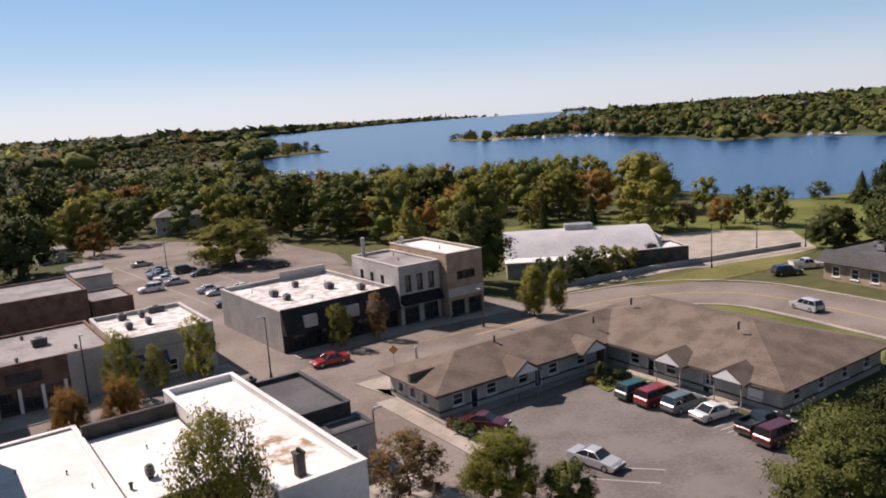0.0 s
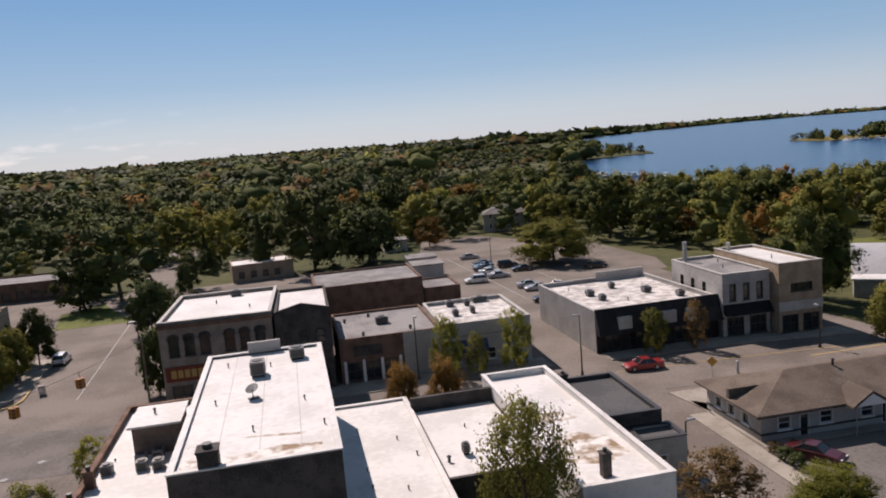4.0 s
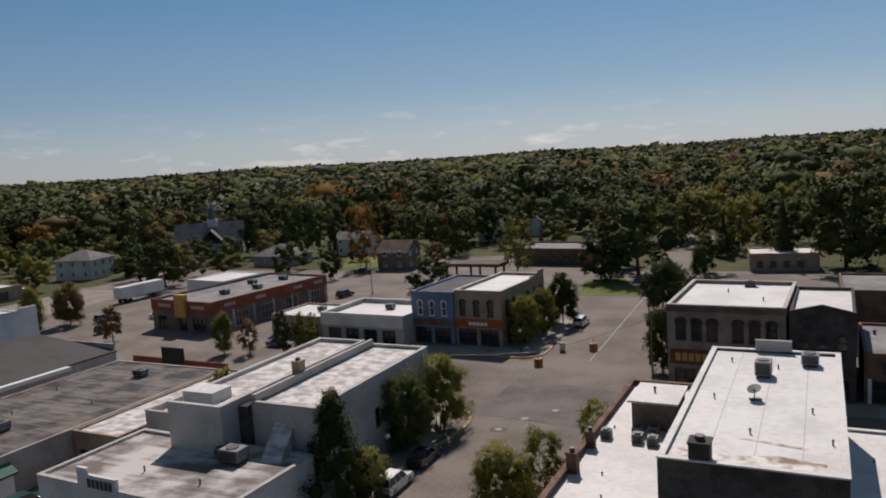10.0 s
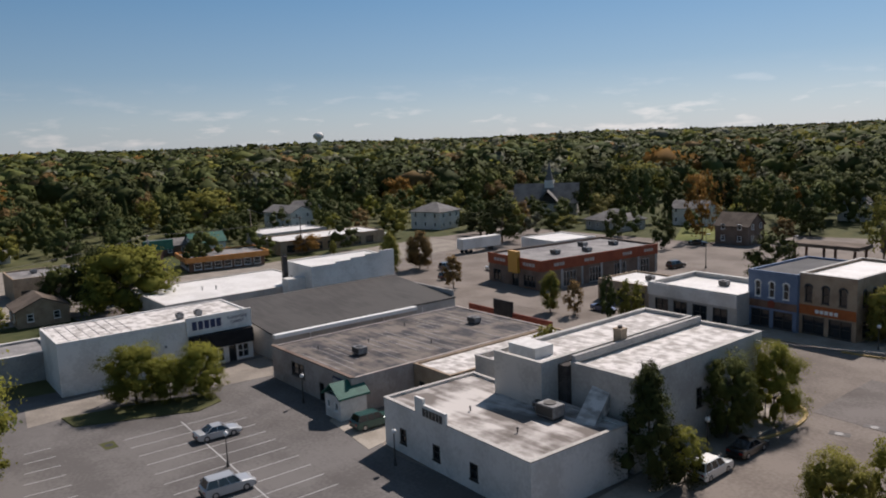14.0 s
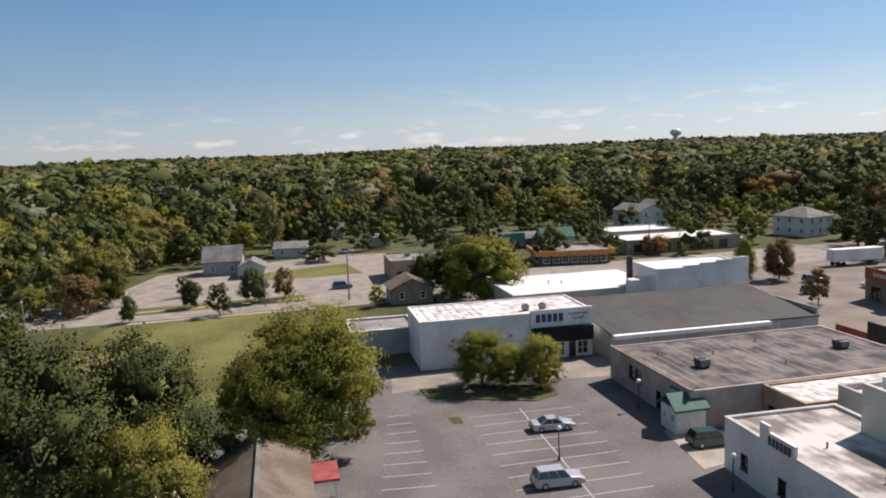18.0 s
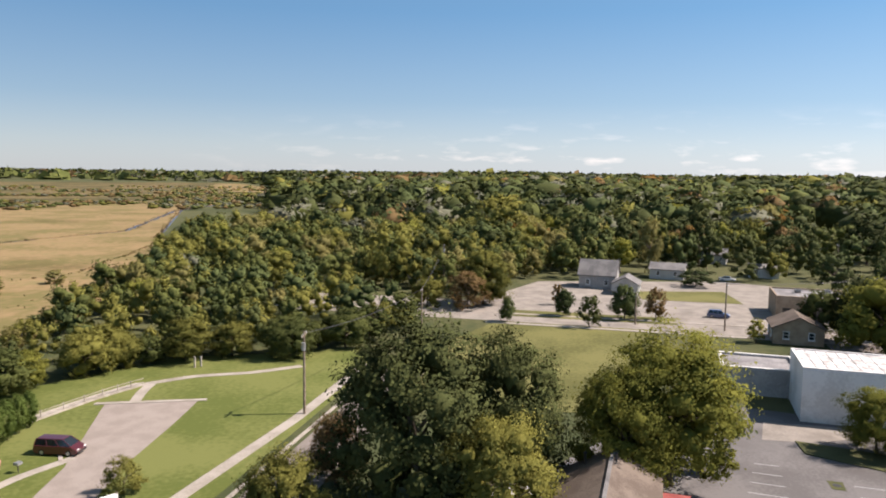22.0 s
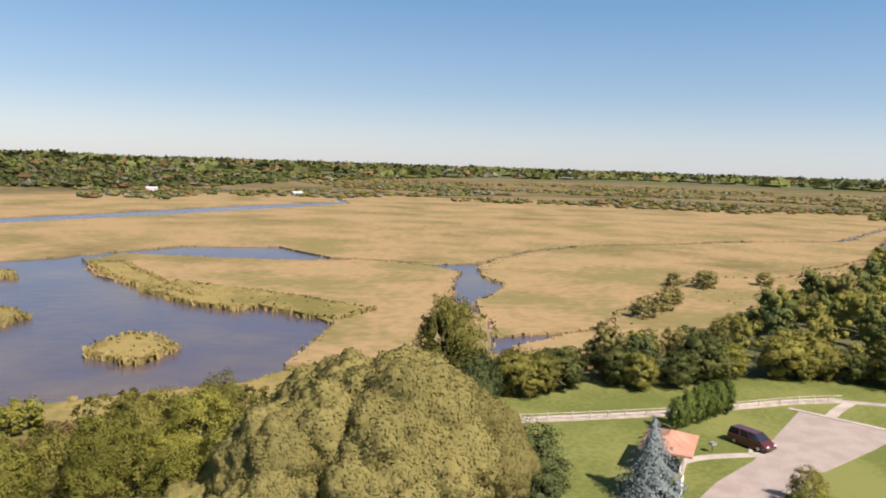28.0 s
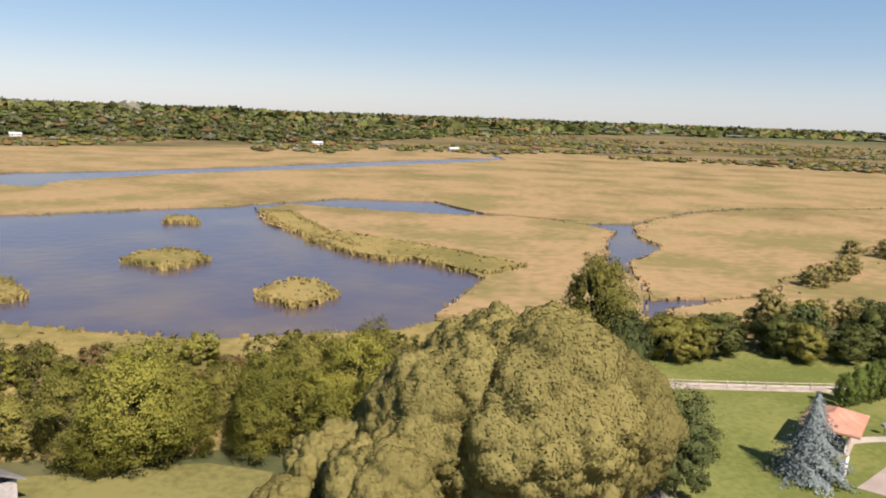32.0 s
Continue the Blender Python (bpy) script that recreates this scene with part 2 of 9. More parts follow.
unit_metal = mat("unit_metal", (0.17, 0.17, 0.172), (0.26, 0.26, 0.26), 1.0, 0.55, 8.0, 0.05, metal=0.2)
grey_wall = mat("grey_wall", (0.30, 0.29, 0.28), (0.40, 0.38, 0.36), 0.3, 0.8, 3.0, 0.1, stain=0.3)
light_wall = mat("light_wall", (0.38, 0.36, 0.335), (0.47, 0.45, 0.42), 0.3, 0.75, 3.0, 0.1, stain=0.25)
brown_brick = mat("brown_brick", (0.12, 0.075, 0.055), (0.20, 0.125, 0.09), 0.8, 0.85, 9.0, 0.25)
arch_brick = mat("arch_brick", (0.21, 0.17, 0.14), (0.30, 0.25, 0.21), 0.8, 0.85, 9.0, 0.25)
red_brick = mat("red_brick", (0.17, 0.065, 0.045), (0.26, 0.11, 0.07), 0.8, 0.85, 9.0, 0.25)
tan_brick = mat("tan_brick", (0.27, 0.20, 0.14), (0.36, 0.28, 0.2), 0.8, 0.85, 9.0, 0.25)
dark_brick = mat("dark_brick", (0.05, 0.045, 0.042), (0.09, 0.08, 0.075), 0.8, 0.85, 9.0, 0.25)
blue_paint = mat("blue_paint", (0.12, 0.165, 0.25), (0.16, 0.21, 0.30), 0.5, 0.7, 5.0, 0.08)
black_panel = mat("black_panel", (0.022, 0.02, 0.02), (0.04, 0.036, 0.034), 0.5, 0.6, 5.0, 0.1)
orange_paint = mat("orange_paint", (0.22, 0.058, 0.032), (0.28, 0.08, 0.042), 0.4, 0.6, 5.0, 0.05)
yellow_paint = plain("yellow_paint", (0.5, 0.26, 0.04), 0.5)
glass = plain("glass", (0.02, 0.024, 0.028), 0.08, 0.0, 0.6)
trim_white = plain("trim_white", (0.72, 0.72, 0.7), 0.5)
trim_dark = plain("trim_dark", (0.04, 0.038, 0.036), 0.5)
steel = mat("steel", (0.35, 0.35, 0.35), (0.5, 0.5, 0.5), 1.0, 0.45, 8.0, 0.05, metal=0.7)
line_white = plain("line_white", (0.34, 0.34, 0.33), 0.8)
line_yellow = plain("line_yellow", (0.36, 0.25, 0.09), 0.8)
wood = mat("wood", (0.17, 0.13, 0.1), (0.26, 0.21, 0.16), 1.0, 0.85, 14.0, 0.2)
bark = mat("bark", (0.07, 0.055, 0.04), (0.13, 0.105, 0.08), 1.5, 0.95, 10.0, 0.5, spec=0.1)
L_GREEN = leaf("leaf_green", (0.026, 0.038, 0.015), (0.085, 0.104, 0.036), thin=0.05)
L_DARK = leaf("leaf_dark", (0.022, 0.029, 0.011), (0.07, 0.08, 0.027), thin=0.05)
L_YELLOW = leaf("leaf_yellow_green", (0.08, 0.084, 0.021), (0.24, 0.228, 0.056))
L_ORANGE = leaf("leaf_orange", (0.12, 0.07, 0.02), (0.31, 0.175, 0.05))
L_BROWN = leaf("leaf_russet", (0.09, 0.065, 0.03), (0.24, 0.16, 0.07))
L_WILLOW = leaf("leaf_willow", (0.145, 0.132, 0.046), (0.245, 0.22, 0.078), thin=0.40)
L_SPRUCE = leaf("leaf_spruce", (0.09, 0.12, 0.115), (0.25, 0.30, 0.29))
L_MAPLE = leaf("leaf_maple", (0.040, 0.052, 0.016), (0.118, 0.130, 0.038), thin=0.16)
# greyed and lifted: the haze of distance is put into this leaf colour
L_HAZE = leaf("leaf_haze", (0.082, 0.088, 0.058), (0.15, 0.148, 0.10), thin=0.05)
L_LIME = leaf("leaf_lime", (0.105, 0.112, 0.023), (0.28, 0.276, 0.057), thin=0.42)
L_HEDGE = leaf("leaf_hedge", (0.07, 0.105, 0.024), (0.17, 0.22, 0.055))

# ---- tools ----
from mathutils import geometry


def mesh_of(name, bm, material):
    me = bpy.data.meshes.new(name)
    bm.to_mesh(me)
    bm.free()
    if material:
        me.materials.append(material)
    return me


def part(name, bm, material, parent, label="", at=None):
    """One bmesh as one mesh object under a thing or a part."""
    ob = new(name, bm if isinstance(bm, bpy.types.Mesh) else mesh_of(name, bm, material))
    ob.parent = parent
    if at is not None:
        ob.matrix_basis = at
    if label:
        ob["label"] = label
    return ob


def thing(name, at, label, category, group="", kind=""):
    ob = new(name)
    ob.empty_display_size = 0.2
    ob.matrix_basis = at
    return tagged(ob, label, category, group, kind)


def box(x0, x1, y0, y1, z0, z1, bm=None, bevel=0.0):
    own = bm is None
    bm = bm or bmesh.new()
    v = [bm.verts.new((x, y, z)) for z in (z0, z1) for x, y in ((x0, y0), (x1, y0), (x1, y1), (x0, y1))]
    for f in ((3, 2, 1, 0), (4, 5, 6, 7), (0, 1, 5, 4), (1, 2, 6, 5), (2, 3, 7, 6), (3, 0, 4, 7)):
        bm.faces.new([v[i] for i in f])
    if bevel and own:
        bmesh.ops.bevel(bm, geom=bm.edges[:], offset=bevel, segments=2, affect="EDGES")
    return bm


def prism(outline, z0, z1, bm=None):
    """An upright prism over an outline, anticlockwise."""
    bm = bm or bmesh.new()
    lo, hi = [bm.verts.new((x, y, z0)) for x, y in outline], [bm.verts.new((x, y, z1)) for x, y in outline]
    bm.faces.new(lo[::-1])
    bm.faces.new(hi)
    k = len(lo)
    for i in range(k):
        bm.faces.new((lo[i], lo[(i + 1) % k], hi[(i + 1) % k], hi[i]))
    return bm


def slab(outline, z0, z1, bm=None):
    """A prism over a possibly bent outline, its top cut into triangles."""
    bm = bm or bmesh.new()
    n = len(outline)
    pts, _, tris, *_ = geometry.delaunay_2d_cdt([Vector(p) for p in outline], [(i, (i + 1) % n) for i in range(n)], [], 1, 1e-4)
    top = [bm.verts.new((p.x, p.y, z1)) for p in pts]
    for t in tris:
        f = bm.faces.new([top[i] for i in t])
        f.normal_update()
        if f.normal.z < 0:
            f.normal_flip()
    rim = [e for e in bm.edges if e.is_boundary]
    low = {}
    for e in rim:
        for v in e.verts:
            if v not in low:
                low[v] = bm.verts.new((v.co.x, v.co.y, z0))
    for e in rim:
        a, b = e.verts
        bm.faces.new((a, b, low[b], low[a]))
    return bm


def rod(p, q, r0, r1=None, sides=8, bm=None):
    bm = bm or bmesh.new()
    p, q = Vector(p), Vector(q)
    turn = (q - p).to_track_quat("Z", "Y").to_matrix()
    rings = []
    for c, r in ((p, r0), (q, r0 if r1 is None else r1)):
        rings.append([bm.verts.new(c + turn @ Vector((r * math.cos(6.2832 * i / sides), r * math.sin(6.2832 * i / sides), 0))) for i in range(sides)])
    for i in range(sides):
        j = (i + 1) % sides
        bm.faces.new((rings[0][i], rings[0][j], rings[1][j], rings[1][i]))
    bm.faces.new(rings[0][::-1])
    bm.faces.new(rings[1])
    return bm


def ribbon(line, width, z0, z1):
    """A strip of even width along a line, as a thin slab."""
    pts = [Vector(p) for p in line]
    left, right = [], []
    for i, p in enumerate(pts):
        d = (pts[min(i + 1, len(pts) - 1)] - pts[max(i - 1, 0)]).normalized()
        nrm = Vector((-d.y, d.x))
        left.append(p + nrm * width / 2)
        right.append(p - nrm * width / 2)
    bm = bmesh.new()
    for i in range(len(pts) - 1):
        prism([tuple(right[i]), tuple(right[i + 1]), tuple(left[i + 1]), tuple(left[i])], z0, z1, bm)
    return bm


def curve_line(points, steps=6):
    """A smooth line through a few points."""
    p = [Vector(q) for q in points]
    p = [2 * p[0] - p[1]] + p + [2 * p[-1] - p[-2]]
    out = []
    for i in range(1, len(p) - 2):
        for s in range(steps):
            t = s / steps
            out.append(0.5 * (2 * p[i] + (p[i + 1] - p[i - 1]) * t + (2 * p[i - 1] - 5 * p[i] + 4 * p[i + 1] - p[i + 2]) * t * t + (3 * p[i] - p[i - 1] - 3 * p[i + 1] + p[i + 2]) * t ** 3))
    return [tuple(v) for v in out] + [tuple(p[-2])]


def inside(x, y, outline):
    """Whether points lie in an outline; x and y are arrays."""
    hit = np.zeros(np.shape(x), bool)
    for (x0, y0), (x1, y1) in zip(outline, outline[1:] + outline[:1]):
        if y0 != y1:
            hit ^= ((y0 > y) != (y1 > y)) & (x < (x1 - x0) * (y - y0) / (y1 - y0) + x0)
    return hit


def raw_mesh(name, verts, faces, material):
    """A mesh from arrays: verts (n, 3), faces (m, 3 or 4)."""
    me = bpy.data.meshes.new(name)
    me.vertices.add(len(verts))
    me.vertices.foreach_set("co", np.asarray(verts, np.float32).ravel())
    k = faces.shape[1]
    me.loops.add(faces.size)
    me.loops.foreach_set("vertex_index", faces.astype(np.int32).ravel())
    me.polygons.add(len(faces))
    me.polygons.foreach_set("loop_start", np.arange(0, faces.size, k, dtype=np.int32))
    me.update(calc_edges=True)
    if material:
        me.materials.append(material)
    return me

# ---- land ----
def step(a, b, x):
    t = np.clip((x - a) / (b - a), 0, 1)
    return t * t * (3 - 2 * t)


def rise(x, y):
    """The height of the far, gently rolling land."""
    x, y = np.asarray(x, float), np.asarray(y, float)
    r, az = np.hypot(x, y), np.degrees(np.arctan2(y, x)) % 360
    west = step(66, 76, az) * (1 - step(196, 206, az))
    h = west * (8 * step(420, 1300, r) + 3 * step(1300, 3500, r) + 3 * np.sin(az * 0.31) * step(600, 1500, r))
    east = (1 - step(30, 36, az)) + step(300, 320, az)
    h = h + east * 4 * step(620, 1300, r)
    h = h + step(264, 272, az) * (1 - step(300, 315, az)) * (12 * step(640, 1050, r))
    h = h + step(200, 206, az) * (1 - step(262, 270, az)) * (8 * step(1300, 3200, r))
    return h


def ground_sheet():
    radii = np.r_[0.01, np.arange(40, 600, 40), np.arange(600, 1600, 100), np.arange(1600, 6700, 250)]
    turns = np.radians(np.arange(0, 360, 3))
    rr, aa = np.meshgrid(radii, turns, indexing="ij")
    x, y = rr * np.cos(aa), rr * np.sin(aa)
    v = np.stack([x, y, rise(x, y)], -1).reshape(-1, 3)
    n, f = len(turns), []
    for i in range(len(radii) - 1):
        j = np.arange(n)
        f.append(np.stack([i * n + j, (i + 1) * n + j, (i + 1) * n + (j + 1) % n, i * n + (j + 1) % n], -1))
    me = raw_mesh("ground", v, np.concatenate(f), earth)
    return tagged(new("ground", me), "dark green and brown open ground of a small town", "ground", kind="structure")


ground_sheet()


ROADS, FOOT = [], []  # paved outlines; middles and reaches of buildings


def ground_part(name, outline, z, material, label, category):
    """A flat area with a thin edge, lying on the ground."""
    if name.startswith(("road", "pavement")) and name != "pavement_town":
        ROADS.append(outline)
    ob = new(name, mesh_of(name, slab(outline, -0.3, z), material))
    return tagged(ob, label, category, kind="structure")


def strip(name, line, width, z, material, label, category):
    ob = new(name, mesh_of(name, ribbon(line, width, -0.3, z), material))
    return tagged(ob, label, category, kind="structure")


water_mat = bpy.data.materials.new("lake_water")
water_mat.use_nodes = True
_n, _l = water_mat.node_tree.nodes, water_mat.node_tree.links
_p = _n["Principled BSDF"]
_p.inputs["Base Color"].default_value, _p.inputs["Roughness"].default_value = (0.008, 0.045, 0.12, 1), 0.2
_p.inputs["Specular IOR Level"].default_value = 0.35
_g, _t, _b = _n.new("ShaderNodeNewGeometry"), _n.new("ShaderNodeTexNoise"), _n.new("ShaderNodeBump")
_t.inputs["Scale"].default_value, _t.inputs["Detail"].default_value = 0.35, 4
_b.inputs["Strength"].default_value, _b.inputs["Distance"].default_value = 0.8, 0.35
_l.new(_g.outputs["Position"], _t.inputs["Vector"])
_l.new(_t.outputs[0], _b.inputs["Height"])
_l.new(_b.outputs[0], _p.inputs["Normal"])
pond_mat = water_mat.copy()
pond_mat.name = "pond_water"
pond_mat.node_tree.nodes["Principled BSDF"].inputs["Base Color"].default_value = (0.075, 0.062, 0.060, 1)
pond_mat.node_tree.nodes["Principled BSDF"].inputs["Specular IOR Level"].default_value = 0.35
pond_mat.node_tree.nodes["Bump"].inputs["Strength"].default_value = 0.25

LAKE = [(260, 700), (213, 491), (190, 390), (186, 309), (226, 302), (236, 230), (200, 130), (195, 95), (240, 80), (420, 60), (462, 160), (473, 233), (436, 262), (478, 311),
        (531, 418), (612, 511), (528, 539), (510, 567), (536, 650), (700, 690), (2500, 2000), (3600, 3000), (3900, 3700), (3062, 3750), (2455, 3441), (1735, 2842), (1232, 2384), (880, 1934), (715, 1785), (606, 1527), (480, 1150), (420, 800), (373, 640), (318, 632), (270, 590)]
lake = ground_part("water_lake", LAKE, 0.05, water_mat, "deep blue lake with small ripples", "lake")

MARSH = [(75, -84), (30, -90), (0, -86), (-30, -92), (-58, -92), (-85, -102), (-146, -143), (-171, -135), (-251, -165), (-274, -183), (-470, -295), (-891, -385), (-1500, -800), (-1300, -1500),
         (-700, -1400), (-250, -900), (-60, -640), (60, -560), (170, -520), (260, -300), (170, -110)]
pond = ground_part("water_pond", MARSH, 0.05, pond_mat, "dark still water of a marsh pond", "pond")

reed = mat("marsh_grass", (0.150, 0.128, 0.052), (0.250, 0.174, 0.090), 0.035, 0.95, 0.45, 0.9, spec=0.05, c3=(0.205, 0.163, 0.074), stain=0.5, stretch=(0.8, 1, 1))
_n, _l = pond_mat.node_tree.nodes, pond_mat.node_tree.links
_w, _r, _g = _n.new("ShaderNodeTexNoise"), _n.new("ShaderNodeValToRGB"), _n.new("ShaderNodeNewGeometry")
_w.inputs["Scale"].default_value, _w.inputs["Detail"].default_value, _w.inputs["Roughness"].default_value = 0.035, 6, 0.65
_l.new(_g.outputs["Position"], _w.inputs["Vector"])
_r.color_ramp.elements[0].position, _r.color_ramp.elements[1].position = 0.45, 0.72
_r.color_ramp.elements[0].color, _r.color_ramp.elements[1].color = (0.062, 0.050, 0.062, 1), (0.118, 0.088, 0.052, 1)
_l.new(_w.outputs[0], _r.inputs[0])
_l.new(_r.outputs[0], _n["Principled BSDF"].inputs["Base Color"])
reed_green = mat("marsh_sedge", (0.122, 0.108, 0.036), (0.20, 0.16, 0.060), 0.06, 0.95, 0.8, 0.5, spec=0.05)


def frayed(outline, amount, seed, seg=6.0):
    """An outline cut into short pieces with an uneven, natural edge."""
    out = []
    for (x0, y0), (x1, y1) in zip(outline, outline[1:] + outline[:1]):
        d = math.hypot(x1 - x0, y1 - y0)
        k = max(1, min(60, int(d / seg)))
        for i in range(k):
            t = i / k
            x, y = x0 + (x1 - x0) * t, y0 + (y1 - y0) * t
            a = noise.noise((x * 0.11 + seed, y * 0.11, seed)) * amount
            b = noise.noise((x * 0.11, y * 0.11 + seed, 7 + seed)) * amount
            out.append((x + a, y + b))
    return out


def reed_bed(name, outline, height, material, label, seed, seg=6.0, amount=2.5):
    """A bank of reeds standing above the water, with tufts along its edge and over its top."""
    line = frayed(outline, amount, seed, seg)
    ob = thing(name, pose(0, 0, 0), label, "marsh grass", kind="stuff")
    part("reed_mat", slab(line, 0.0, height * 0.5 + 0.012 * (seed % 23)), material, ob)
    rng = np.random.default_rng(seed)
    lx, ly = np.array(line).T
    area = abs(np.sum(lx * np.roll(ly, -1) - np.roll(lx, -1) * ly)) / 2
    far = math.hypot(lx.mean(), ly.mean())
    n = int(min(600, area * 0.35)) if height > 0.8 else 0
    x, y = rng.uniform(lx.min(), lx.max(), n * 2), rng.uniform(ly.min(), ly.max(), n * 2)
    # more tufts near the eye
    keep = inside(x, y, line) & (rng.random(n * 2) < np.clip(170 / np.hypot(x, y), 0.05, 1) ** 2)
    x, y = x[keep], y[keep]
    e = rng.integers(0, len(lx), min(6000, len(lx) * (22 if height > 0.8 else 9)))
    s = rng.random(len(e))
    x = np.r_[x, lx[e] + (np.roll(lx, -1)[e] - lx[e]) * s]
    y = np.r_[y, ly[e] + (np.roll(ly, -1)[e] - ly[e]) * s]
    x, y = x + rng.normal(0, 0.5, len(x)), y + rng.normal(0, 0.5, len(x))
    me = tufts(rng, x, y, height, material)
    part("reed_tufts", me, None, ob)
    return ob


def tufts(rng, x, y, height, material):
    """Upright blades in small fans."""
    n = len(x)
    a = rng.uniform(0, 6.283, n)
    w, h = rng.uniform(0.25, 0.7, n), height * rng.uniform(0.55, 1.1, n)
    lean = rng.normal(0, 0.22, (n, 2))
    dx, dy = np.cos(a) * w / 2, np.sin(a) * w / 2
    zero = np.zeros(n)
    v = np.stack([np.stack([x - dx, y - dy, zero], -1), np.stack([x + dx, y + dy, zero], -1),
                  np.stack([x + dx * 1.3 + lean[:, 0] * h, y + dy * 1.3 + lean[:, 1] * h, h], -1), np.stack([x - dx * 1.1 + lean[:, 0] * h, y - dy * 1.1 + lean[:, 1] * h, h * 0.9], -1)], 1).reshape(-1, 3)
    f = np.arange(4 * n).reshape(-1, 4)
    return raw_mesh("reed_tufts", v, f, material)


reed_bed("marsh_meadow", [(-14, -166), (-29, -145), (-36, -131), (-40, -121), (-26, -99), (-40, -94), (-56, -96), (-60, -103), (-67, -117), (-68, -128), (-70, -137), (-80, -156), (-90, -172),
                          (-86, -188), (-72, -200), (-50, -205), (-30, -216), (-12, -226), (-4, -212), (-5, -186)], 0.7, reed, "tawny marsh meadow between pond and creek", 3)
reed_bed("marsh_meadow", [(-62, -103), (-74, -134), (-92, -150), (-93, -165), (-104, -184), (-130, -204), (-158, -216), (-232, -220), (-300, -215), (-460, -292), (-274, -185), (-250, -167), (-171, -138), (-146, -145), (-88, -104)],
         0.7, reed, "tawny marsh meadow along the wooded shore", 5)
reed_bed("marsh_meadow", [(60, -201), (4, -222), (-6, -230), (-30, -243), (-58, -237), (-66, -207), (-88, -191), (-102, -187), (-130, -209), (-158, -221), (-232, -225), (-300, -220), (-465, -298), (-880, -390), (-1480, -805),
                          (-1290, -1480), (-700, -1390), (-255, -895), (-170, -500), (-164, -468), (-115, -428), (-45, -373), (29, -323), (61, -290), (66, -266), (84, -275), (150, -240), (160, -200), (110, -180)],
         0.7, reed, "wide tawny marsh meadow reaching far out", 9, seg=12)
reed_bed("marsh_meadow", [(94, -306), (84, -322), (54, -337), (8, -368), (-86, -443), (-163, -495), (-170, -520), (-250, -880), (-60, -636), (60, -556), (170, -516), (255, -300), (160, -280)], 0.7, reed, "tawny marsh meadow beyond the river", 12, seg=12)
reed_bed("marsh_shore", [(-12.5, -161), (-20.5, -146), (-25, -138), (-31.5, -140), (-35, -132), (-38, -128), (-43, -125), (-50, -131), (-44, -141), (-37, -152), (-30, -160), (-20, -172)], 1.1, reed_green, "yellow-green sedge along the pond shore", 19, seg=3.0, amount=2.5)
reed_bed("marsh_shore", [(78, -82), (60, -110), (36, -103), (18, -94), (5, -90), (-6, -90), (-19, -91), (-26, -97), (-58, -93), (-30, -80), (0, -78), (30, -82)], 0.9, reed_green, "yellow-green sedge along the pond shore", 15)
for _o in ([(-2, -112), (-7, -105), (-13, -112), (-12, -117), (-8, -122), (-4, -118)], [(21, -141), (13, -133), (7, -141), (10, -148), (15, -151), (19, -147)], [(19, -189), (12, -188), (14, -196), (17, -197)],
           [(48, -132), (35, -125), (31, -115), (35, -110), (52, -112)], [(-5, -207), (-7, -186), (-13, -168), (-22, -152), (-16, -180), (-12, -206)]):
    reed_bed("reed_island", _o, 1.1, reed_green, "yellow-green reed island in the marsh pond", int(_o[0][0]) + 40, seg=2.0, amount=1.2)

def margin(line, width, seed):
    """A low band of grey-green sedge along the water."""
    side = [(p[0], p[1] + width) for p in line]
    reed_bed("marsh_margin", line + side[::-1], 0.55, sedge_grey, "grey-green sedge along the creek", seed, seg=4.0, amount=2.0)


sedge_grey = mat("grey_sedge", (0.115, 0.108, 0.05), (0.185, 0.155, 0.075), 0.08, 0.95, 0.8, 0.6, spec=0.05)
margin([(52, -206), (28, -216), (2, -228), (-14, -236), (-32, -247), (-58, -241)], 3.2, 31)
margin([(-84, -190), (-104, -190), (-134, -213), (-160, -224), (-232, -229), (-300, -226)], 3.0, 32)
margin([(-94, -166), (-106, -186), (-132, -206), (-160, -218), (-232, -222)], 2.6, 33)
shore_grass = mat("shore_grass", (0.17, 0.14, 0.05), (0.28, 0.22, 0.09), 0.15, 0.95, 1.2, 0.6, spec=0.05, c3=(0.15, 0.15, 0.05), stain=0.3)
reed_bed("shore_growth", [(60, -88), (60, -60), (22, -60), (-4, -61), (-30, -63), (-38, -72), (-46, -80), (-40, -88), (0, -84), (30, -86)], 0.6, shore_grass, "dry grass and weeds between thicket and pond", 21)
brush = mat("marsh_brush", (0.075, 0.068, 0.03), (0.15, 0.115, 0.055), 0.012, 0.95, 0.1, 0.5, spec=0.05)
ground_part("marsh_far", frayed([(-560, -330), (-430, -520), (-260, -560), (-120, -600), (20, -545), (170, -500), (330, -420), (330, -900), (-250, -1100), (-700, -1500), (-1400, -1600), (-1500, -830), (-1000, -600), (-800, -420)], 40, 8, 40), 0.62, brush, "brown and olive brush over the far marsh", "marsh")
# paved and mown areas
G = -3.3  # the town's grid turns by this many degrees


def turned(x0, x1, y0, y1, a=G, c=None):
    """A rectangle's corners, turned about its middle."""
    cx, cy = c or ((x0 + x1) / 2, (y0 + y1) / 2)
    s, k = math.sin(radians(a)), math.cos(radians(a))
    return [(cx + (x - cx) * k - (y - cy) * s, cy + (x - cx) * s + (y - cy) * k) for x, y in ((x0, y0), (x1, y0), (x1, y1), (x0, y1))]


